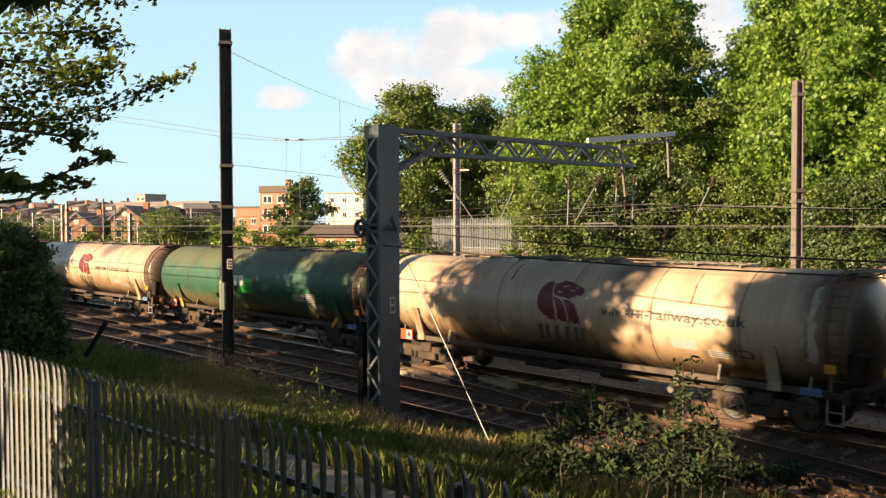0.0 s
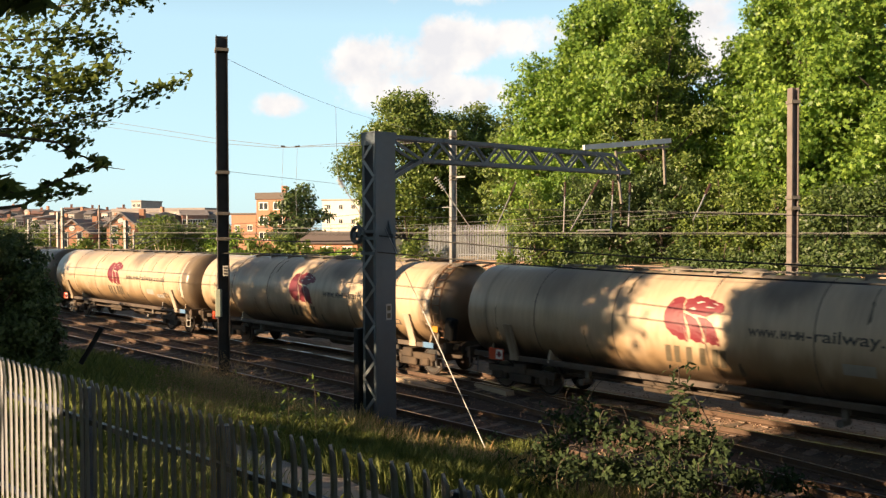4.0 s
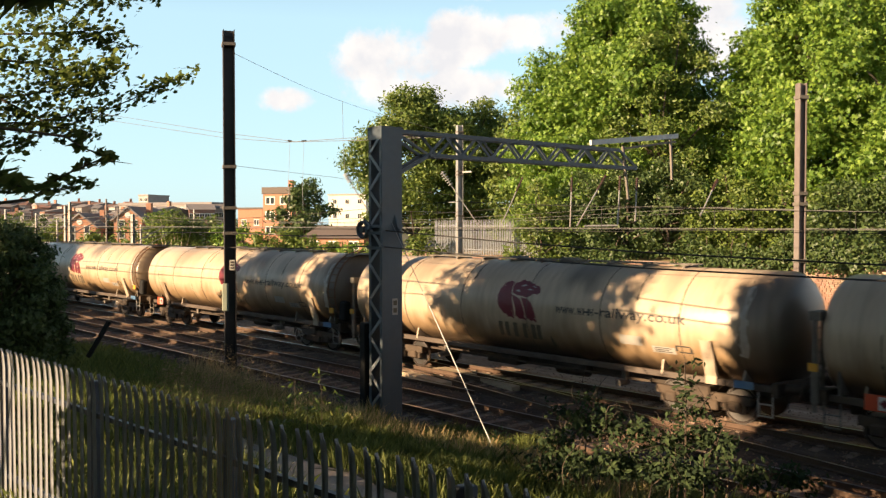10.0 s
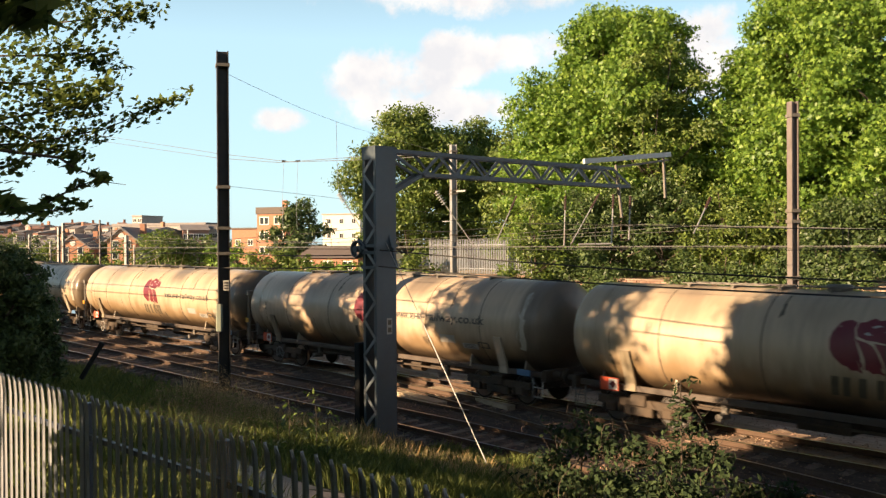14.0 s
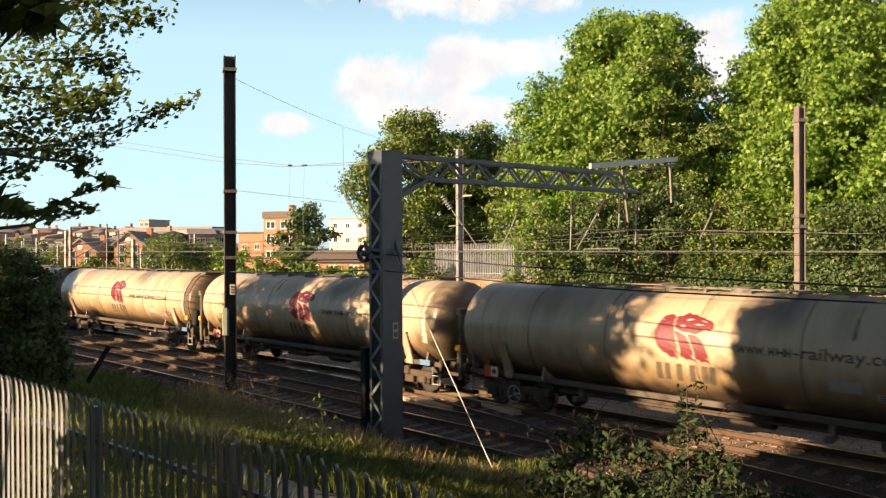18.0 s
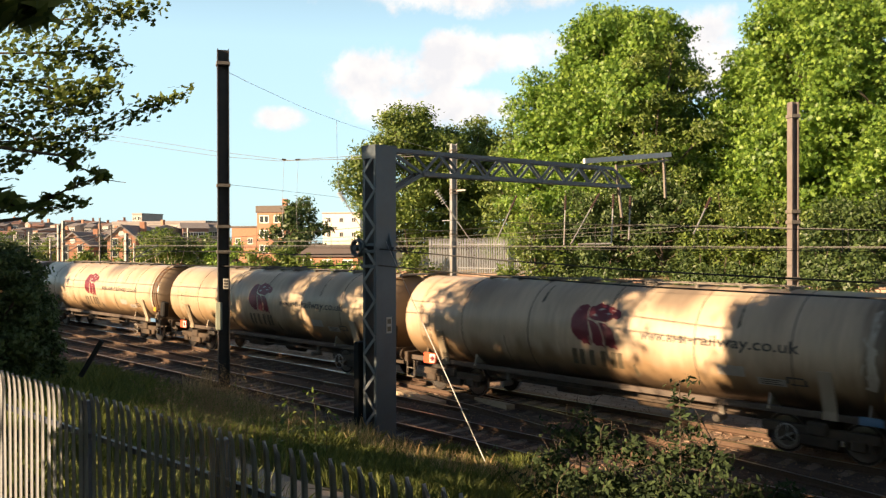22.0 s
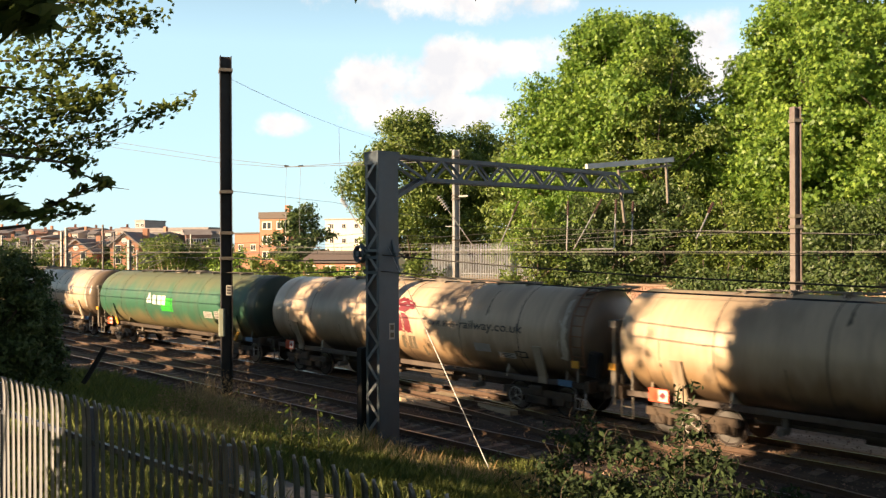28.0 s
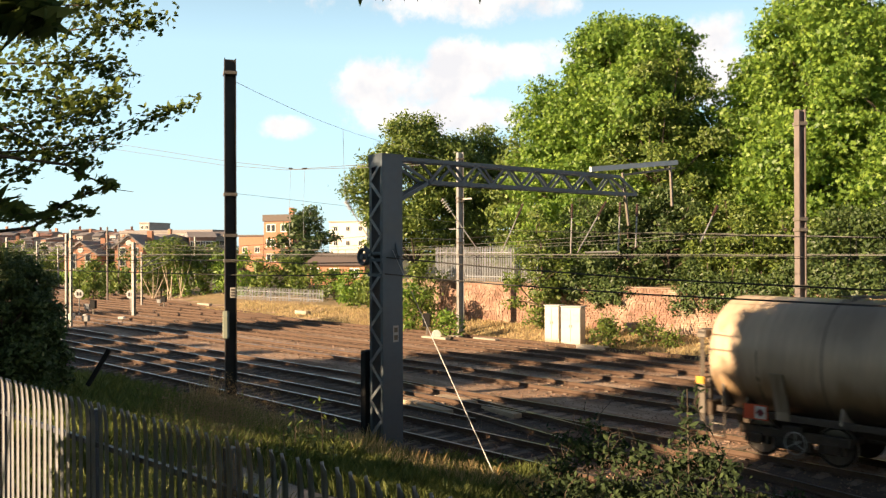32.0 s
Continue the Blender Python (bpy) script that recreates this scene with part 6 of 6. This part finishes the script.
# birches with pale bare stems
for u, vt, dep in ((272, 425, 97), (300, 420, 96), (318, 428, 96)):
    b = place(u, 445, dep)
    z = ground_z(b.x, b.y)
    bt = thing("birch_tree", "young birch with several pale bare stems", "tree", at=pose(b.x, b.y, z))
    tops = []
    for k in range(4):
        tp = (rng.normal() * 1.3, rng.normal() * 1.0, EYE[2] - (vt - 445) / 1590 * dep - z - rng.uniform(0, 1.2))
        st = MB()
        limb(st, (rng.normal() * 0.25, rng.normal() * 0.25, -0.2), tp, 0.06, 0.02, 0.06, 6, 5)
        part("stem", st, M["birch"], bt, smooth=50)
        tops += [(tp[0], tp[1], tp[2] - 0.5, 1.0, 1.0, 0.9), (tp[0] * 0.8, tp[1] * 0.8, tp[2] - 1.7, 0.8, 0.8, 0.7)]
    cs, ns = crown_points(tops, 14, clump=0.5)
    vs, k = leaves(cs, ns, 0.26)
    quads_object("crown", vs, k, M["leaf_olive"], bt)
for u, vt, hp, dep in ((8, 440, 92, 23.0), (60, 505, 56, 23.4), (78, 570, 40, 23.6), (30, 560, 80, 23.2)):
    ptree("shrub", "dense dark green bush behind the fence", u, 700, vt, hp, dep, "leaf_bush", size=0.10, density=520, blobs=40, low=-0.05, trunk=0.06, category="bush", clump=0.2)

# unseen trees and hedge on the camera's side, behind and beside it, added to cast shade
def bank_tree(name, label, x, y, top, *a, **k):
    z = ground_z(x, y)
    return tree(name, label, (x, y, z), top - z, *a, **k)


rng = np.random.default_rng(5)
# set so that their shade falls on train and ground; two block skylight
for x, y, top, r, dens, low in ((-24.6, -4, 13.2, 3.6, 44, 0.5), (-14.1, -8.0, 19.5, 3.4, 90, 0.45), (-15.45, -4.0, 11.5, 2.1, 130, 0.44), (-21.0, -4, 6.8, 1.2, 110, 0.82), (-2, -5, 19, 5.2, 24, 0.2), (9, -6, 20, 6, 18, 0.15), (20, -6, 20, 6, 14, 0.1), (-34.3, -4, 12.6, 1.9, 66, 0.25),
                                 (-39.0, -4, 12.4, 3.2, 44, 0.3), (-63.6, -4, 11.8, 4.2, 66, 0.25), (-84, -5, 10.2, 5.0, 14, 0.15), (-96, -4, 10, 5, 10, 0.15), (-1.2, 11.6, 7.5, 2.2, 40, 0.0), (1.8, 13.5, 8.5, 2.4, 40, 0.0)):
    bank_tree("roadside_tree", "tall unseen leafy tree placed for its shade", x, y, top, r, "leaf_mid", size=0.34, density=dens, blobs=24, low=low, trunk=0.2, clump=0.8)
# hedge out of view, sized to keep sun off bank, fence and near track
for x, y, top, r in ((-10.05, -3.2, 7.0, 1.1), (-8.6, -3.0, 7.2, 1.9), (-5.5, -3.2, 7.3, 2.0), (-2.5, -3.6, 7.4, 2.0), (1, -4, 8.0, 2.2), (5, -4, 8.7, 2.4), (-25.0, -4.5, 8.0, 2.6), (-35, -4, 8.0, 2.2), (-28.3, -3.2, 6.1, 2.0), (-26.0, -3.0, 6.4, 2.4), (-16.6, -3.2, 6.4, 0.9), (-23.6, -3.8, 6.6, 1.3), (-30.2, -3.0, 6.3, 2.0), (-33.5, -3.0, 6.6, 2.0), (-31.8, -3.4, 6.8, 2.0), (-39, -3.5, 7.4, 2.2), (-43, -3.6, 7.5, 2.2), (-47.5, -3.6, 7.6, 2.4), (-52, -3.6, 7.5, 2.4), (-57, -3.6, 7.6, 2.6), (-62, -3.6, 7.6, 2.6)):
    bank_tree("hedge_bush", "dense unseen hedge bush placed for its shade", x, y, top, r, "leaf_mid", size=0.22, density=170, blobs=20, low=-0.02, trunk=0.08, clump=0.5, category="bush")
# added trunk out of view; its side gives the tanks' straight shadow edge
stump = thing("pollard_tree", "tall unseen upright trunk with a small leafy head, added for a straight shadow edge", "tree", at=pose(-17.25, -4.0, ground_z(-17.25, -4.0)))
part("trunk", MB().line([(0, 0, -0.3), (0, 0, 3.0), (0, 0, 5.6), (-0.05, 0, 7.0), (-0.1, 0, 8.4)], 0.44, 12), M["bark"], stump, smooth=40)
cs, ns = crown_points([(0.7, 0, 7.2, 0.9, 0.9, 1.0), (0.4, 0, 8.8, 1.0, 1.0, 0.8), (1.3, 0, 7.9, 1.1, 1.0, 1.0), (2.2, 0, 8.2, 1.1, 1.0, 0.9)], 90, clump=0.4)
vs, k = leaves(cs, ns, 0.2)
quads_object("crown", vs, k, M["leaf_mid"], stump)
# closing row behind the camera, added to cut the low skylight
for i in range(17):
    x = -95 + 8.5 * i
    if not -36 < x < -9:
        bank_tree("garden_tree", "low unseen tree in a row, added to block low skylight", x, -15 - (i % 3), 8.2 + (i % 2), 4.2, "leaf_mid", size=0.45, density=12, blobs=12, low=0.0, trunk=0.2, clump=0.8)


# ---- near bank: grass, weeds, bush, overhanging branches ----
def blades(name, label, cnt, region, hmin, hmax, material, lean=0.35, width=0.012):
    x = rng.uniform(region[0], region[1], cnt)
    y = rng.uniform(region[2], region[3], cnt)
    clear = ~((x > -14.5) & (x < -1) & (y > 6.25) & (y < 7.75))      # the gravel path
    x, y = x[clear], y[clear]
    cnt = len(x)
    z = np.array([ground_z(a, b) for a, b in zip(x, y)]) - 0.02
    h = rng.uniform(hmin, hmax, cnt) * (0.6 + 0.8 * np.array([abs(noise.noise(Vector((a * 0.7, b * 0.7, 5.0)))) for a, b in zip(x, y)]))
    a = rng.uniform(0, 6.28, cnt)
    d = np.stack([np.cos(a), np.sin(a), 0 * a], 1) * width
    l = rng.normal(size=(cnt, 2)) * lean * h[:, None]
    b = np.stack([x, y, z], 1)
    mid = b + np.stack([l[:, 0] * 0.35, l[:, 1] * 0.35, h * 0.6], 1)
    tip = b + np.stack([l[:, 0], l[:, 1], h], 1)
    return tagged(quads_object(name, np.stack([b - d, b + d, mid + d * 0.8, tip, mid - d * 0.8], 1), 5, material), label, "grass", kind="stuff")


blades("bank_grass", "long green grass on the bank", 60000, (-36, -4, 4.9, 13.5), 0.18, 0.62, M["grass"])
blades("seeding_grass", "dry straw-coloured seeding grass on the bank", 8000, (-24, -9, 10.8, 13.4), 0.35, 0.8, M["drygrass"], 0.25, 0.007)
blades("bank_grass", "long green grass by the fence", 18000, (-19, -3, 2.9, 4.8), 0.15, 0.6, M["grass"])
blades("bank_grass", "fine green grass beyond the fence", 30000, (-22, -9, 8.5, 13.2), 0.25, 0.6, M["grass"])
blades("bank_grass", "dark green grass and weeds at the track's edge", 14000, (-16.5, -7, 12.6, 14.5), 0.2, 0.55, M["grass"])
blades("seeding_grass", "dry straw-coloured seeding grass round the pole's foot", 500, (-27.2, -24.6, 12.3, 13.4), 0.5, 1.1, M["drygrass"], 0.22, 0.009)
blades("dry_grass", "dry yellow grass at the foot of the far wall", 16000, (-75, -20, 35.6, 40.8), 0.10, 0.35, M["drygrass"], 0.4, 0.016)

lg = place(95, 490, 150)
blades("verge_grass", "bright lime-green long grass verge in the distance", 5000, (lg.x - 14, lg.x + 9, lg.y - 8, lg.y + 10), 0.9, 1.7, M["leaf_lime"], 0.3, 0.12)
strip = MB()
xs = np.linspace(-14.5, -1, 24)
for x0, x1 in zip(xs, xs[1:]):
    strip.add([(x, y, ground_z(x, y) + 0.012) for x, y in ((x0, 6.3), (x1, 6.3), (x1, 7.7), (x0, 7.7))], [(0, 1, 2, 3)])
thing("gravel_path", "narrow pinkish gravel path behind the fence", "path", strip, M["gravel_path"], kind="structure")

# low bush before the near track, with one taller sapling in it
bush = thing("bramble_bush", "low green and brown bramble bush with a taller sapling", "bush")
bl = []
for u, v, d, r in ((985, 830, 14.3, 0.34), (1030, 800, 14.4, 0.36), (1085, 800, 14.2, 0.40), (1130, 815, 14.0, 0.40), (1190, 830, 13.8, 0.40), (1245, 820, 13.8, 0.34), (1275, 840, 13.5, 0.32), (1100, 865, 13.5, 0.45), (1180, 880, 13.2, 0.45),
                   (1020, 870, 13.8, 0.40), (1240, 885, 13.0, 0.40), (1330, 892, 12.8, 0.35), (1400, 900, 12.6, 0.35), (950, 872, 14.2, 0.32), (1050, 755, 14.5, 0.16), (1235, 770, 13.8, 0.18), (1000, 775, 14.5, 0.2)):
    p = place(u, v, d)
    bl.append((p.x, p.y, p.z, r * 1.15, r, r * 0.75))
cs, ns = crown_points(bl, 170, shell=0.9, clump=0.16)
vs, k = leaves(cs, ns, 0.085, 0.9)
quads_object("foliage", vs, k, M["leaf_bramble"], bush)
stems = []
for x, y, z, *_ in bl:
    stems.append(MB())
    limb(stems[-1], (x, y, ground_z(x, y) - 0.05), (x + 0.1, y, z + 0.2), 0.018, 0.006, 0.2, 5, 4)
    for q in range(3):
        stems.append(MB())
        limb(stems[-1], (x + rng.normal() * 0.15, y + rng.normal() * 0.15, z - 0.25), (x + rng.normal() * 0.4, y + rng.normal() * 0.3, z + rng.uniform(0.15, 0.5)), 0.009, 0.003, 0.25, 4, 5)
s0, s1 = place(1215, 865, 13.6), place(1215, 690, 13.6)
stems.append(MB())
limb(stems[-1], (s0.x, s0.y, ground_z(s0.x, s0.y) - 0.1), s1, 0.024, 0.010, 0.03, 6, 5)
for wd_ in stems:
    part("stem", wd_, M["bark"], bush)
cs = []
for f, n in ((0.99, 22), (0.86, 12), (0.74, 30), (0.62, 22), (0.52, 16), (0.42, 30), (0.3, 26), (0.2, 26)):
    c = s0.lerp(s1, f)
    cs += [(c.x + q[0] * 0.11, c.y + q[1] * 0.11, c.z + q[2] * 0.06) for q in rng.normal(size=(n, 3))]
vs, k = leaves(np.array(cs), np.tile([0, 0, 1.0], (len(cs), 1)), 0.12, 0.6, "long")
quads_object("sapling_leaves", vs, k, M["leaf_bramble"], bush)
for u, v, d in ((565, 705, 17.5), (520, 715, 17.8), (545, 745, 16.5), (590, 735, 16.8), (500, 750, 16.0), (895, 805, 15.5), (430, 690, 21.0)):
    p = place(u, v, d)
    z0 = ground_z(p.x, p.y)
    wd = thing("weed", "leafy nettle-like weed on the bank", "weed", group="bank weeds")
    wmb = MB()
    limb(wmb, (p.x, p.y, z0 - 0.03), (p.x, p.y, max(p.z, z0 + 0.35)), 0.008, 0.004, 0.05, 5, 3)
    part("stem", wmb, M["bark"], wd)
    hh = max(p.z, z0 + 0.35) - z0
    cs = np.stack([p.x + rng.normal(size=46) * 0.09, p.y + rng.normal(size=46) * 0.09, z0 + rng.uniform(0.15, 1.0, 46) * hh], 1)
    vs, k = leaves(cs, np.tile([0, 0, 1.0], (46, 1)), 0.11, 0.5, "long")
    quads_object("leaves", vs, k, M["leaf_mid"], wd)

# feathery seed heads of tall grass standing on the camera's side of the fence
seed = thing("seeding_grass_clump", "tall grass with feathery pinkish-brown seed heads before the fence", "grass", kind="stuff")
cnt = 300
u, d = rng.normal(388, 62, cnt), rng.uniform(5.0, 6.4, cnt)
v = rng.normal(716, 17, cnt) + np.abs(u - 388) * 0.10
heads = np.array([tuple(place(float(a), float(b), float(c))) for a, b, c in zip(u, v, d)])
feet = heads + np.stack([rng.normal(0, 0.12, cnt), rng.normal(0, 0.12, cnt), np.zeros(cnt)], 1)
feet[:, 2] = [ground_z(p[0], p[1]) - 0.02 for p in feet]
side = np.tile(np.array(RGT) * 0.0010, (cnt, 1))
quads_object("stalk", np.stack([feet - side, feet + side, heads + side * 0.6, heads - side * 0.6], 1)[::3], 4, M["seedhead"], seed)
idx = np.repeat(np.arange(cnt), 30)
f = rng.uniform(0, 1, len(idx))
spread_m = (0.032 * (1.15 - f))[:, None]
cs = heads[idx] + np.stack([0 * f, 0 * f, (f - 0.6) * 0.24], 1) + rng.normal(size=(len(idx), 3)) * spread_m
vs, k = leaves(cs, np.tile([0.3, -0.6, 0.5], (len(idx), 1)), 0.010, 1.0, "long")
quads_object("seed_head", vs, k, M["seedhead"], seed)

# maple branches that reach in from a tree beside the camera
maple = thing("maple_tree", "maple tree whose leafy branches reach over the path", "tree", at=pose(0, 0, 0))
TR = Vector((-7.2, -0.6, 3.2))
wood = MB()
limb(wood, TR, TR + Vector((0.3, 0.2, 7.0)), 0.22, 0.12, 0.03, 10, 5)
SPRAYS = [([(-60, 190), (80, 262), (200, 240), (345, 178)], 7.0, 17, 190, 0.046), ([(-60, 60), (90, 55), (190, 45), (292, 28)], 7.6, 26, 210, 0.046), ([(-60, 110), (80, 110), (150, 105), (225, 130)], 7.2, 26, 210, 0.046),
          ([(-60, 150), (60, 160), (140, 180), (215, 165)], 6.6, 24, 200, 0.046), ([(-60, 230), (60, 215), (130, 205), (180, 195)], 6.9, 26, 200, 0.046), ([(-60, 270), (40, 265), (110, 275), (170, 290)], 6.8, 18, 120, 0.046),
          ([(-60, 360), (20, 375), (90, 385), (170, 372)], 6.4, 13, 70, 0.046), ([(60, 400), (110, 360), (180, 330), (236, 338)], 6.6, 5, 16, 0.10), ([(120, 290), (150, 310), (185, 322), (200, 330)], 6.7, 7, 14, 0.10),
          ([(-60, 10), (60, 5), (150, 8), (230, -8)], 7.0, 26, 190, 0.046), ([(-60, 320), (0, 310), (40, 300), (60, 290)], 6.5, 20, 60, 0.046),
          ([(-60, -10), (10, 10), (50, 25), (90, 40)], 3.2, 26, 120, 0.12), ([(-60, 350), (-20, 360), (20, 370), (55, 385)], 3.4, 14, 22, 0.12),
          ([(-100, -70), (300, -40), (640, -14), (870, -20)], 4.6, 7, 75, 0.095)]
allc, alln = [], []
for pts, dep, spread, n, size in SPRAYS:
    q = [place(u, v, dep + rng.normal() * 0.1) for u, v in pts]
    limb(wood, TR + Vector((0.25, 0.15, 1.5 + 0.012 * (400 - pts[0][1]))), q[0], 0.03, 0.011, 0.05, 6, 3)
    for a, b, r0, r1 in zip(q, q[1:], (0.011, 0.008, 0.005), (0.008, 0.005, 0.002)):
        wood.tube(a, b, r0, r1, 5, False)
    n = int(n * (2.9 if size < 0.05 else 1.6))
    f = rng.uniform(0.02, 1, n) ** 0.9
    seg_i = np.minimum((f * 3).astype(int), 2)
    g = f * 3 - seg_i
    P = np.array([tuple(p) for p in q])
    c = P[seg_i] * (1 - g)[:, None] + P[np.minimum(seg_i + 1, 3)] * g[:, None]
    wide = spread / 1590 * dep * (1.15 - 0.6 * f)
    c = c + rng.normal(size=(n, 3)) * wide[:, None] * np.array([1.0, 1.0, 0.8])
    vs, k = leaves(c, np.tile([-0.3, -0.4, 1.0], (n, 1)), size, 0.45, "maple" if dep > 6 else "long")
    quads_object("spray_of_leaves", vs, k, M["leaf_maple"], maple)
part("branch", wood, M["bark"], maple, smooth=50)
# upper crown out of view, spread wide to cut skylight on the bank
bl = [(x, y, z, 2.2, 2.2, 1.1) for x, y, z in ((-4, 1.5, 10.8), (-1, -1, 10.6), (-5.5, 4.6, 11.4), (-2, 3.6, 11.2), (1.5, 2.2, 10.8), (-8, 6.2, 12.0), (-3, -3, 10.8), (-7, -1.5, 11.0), (-10, 0.5, 11.4), (-6, 1.5, 11.2), (-8.5, 3.2, 11.6), (0.5, 0.5, 10.6), (2.5, -1.5, 10.6), (-11, -2.2, 11.8), (-3.5, 0.4, 11.4), (-12, 3.0, 12.4))]
wood = MB()
for x, y, z, *_ in bl:
    limb(wood, TR + Vector((0.3, 0.2, 6.5)), (x, y, z), 0.08, 0.02, 0.05, 6, 3)
cs, ns = crown_points(bl, 60, clump=0.5)
vs, k = leaves(cs, ns, 0.2)
quads_object("canopy", vs, k, M["leaf_maple"], maple)
part("upper_branch", wood, M["bark"], maple, smooth=50)
motions()
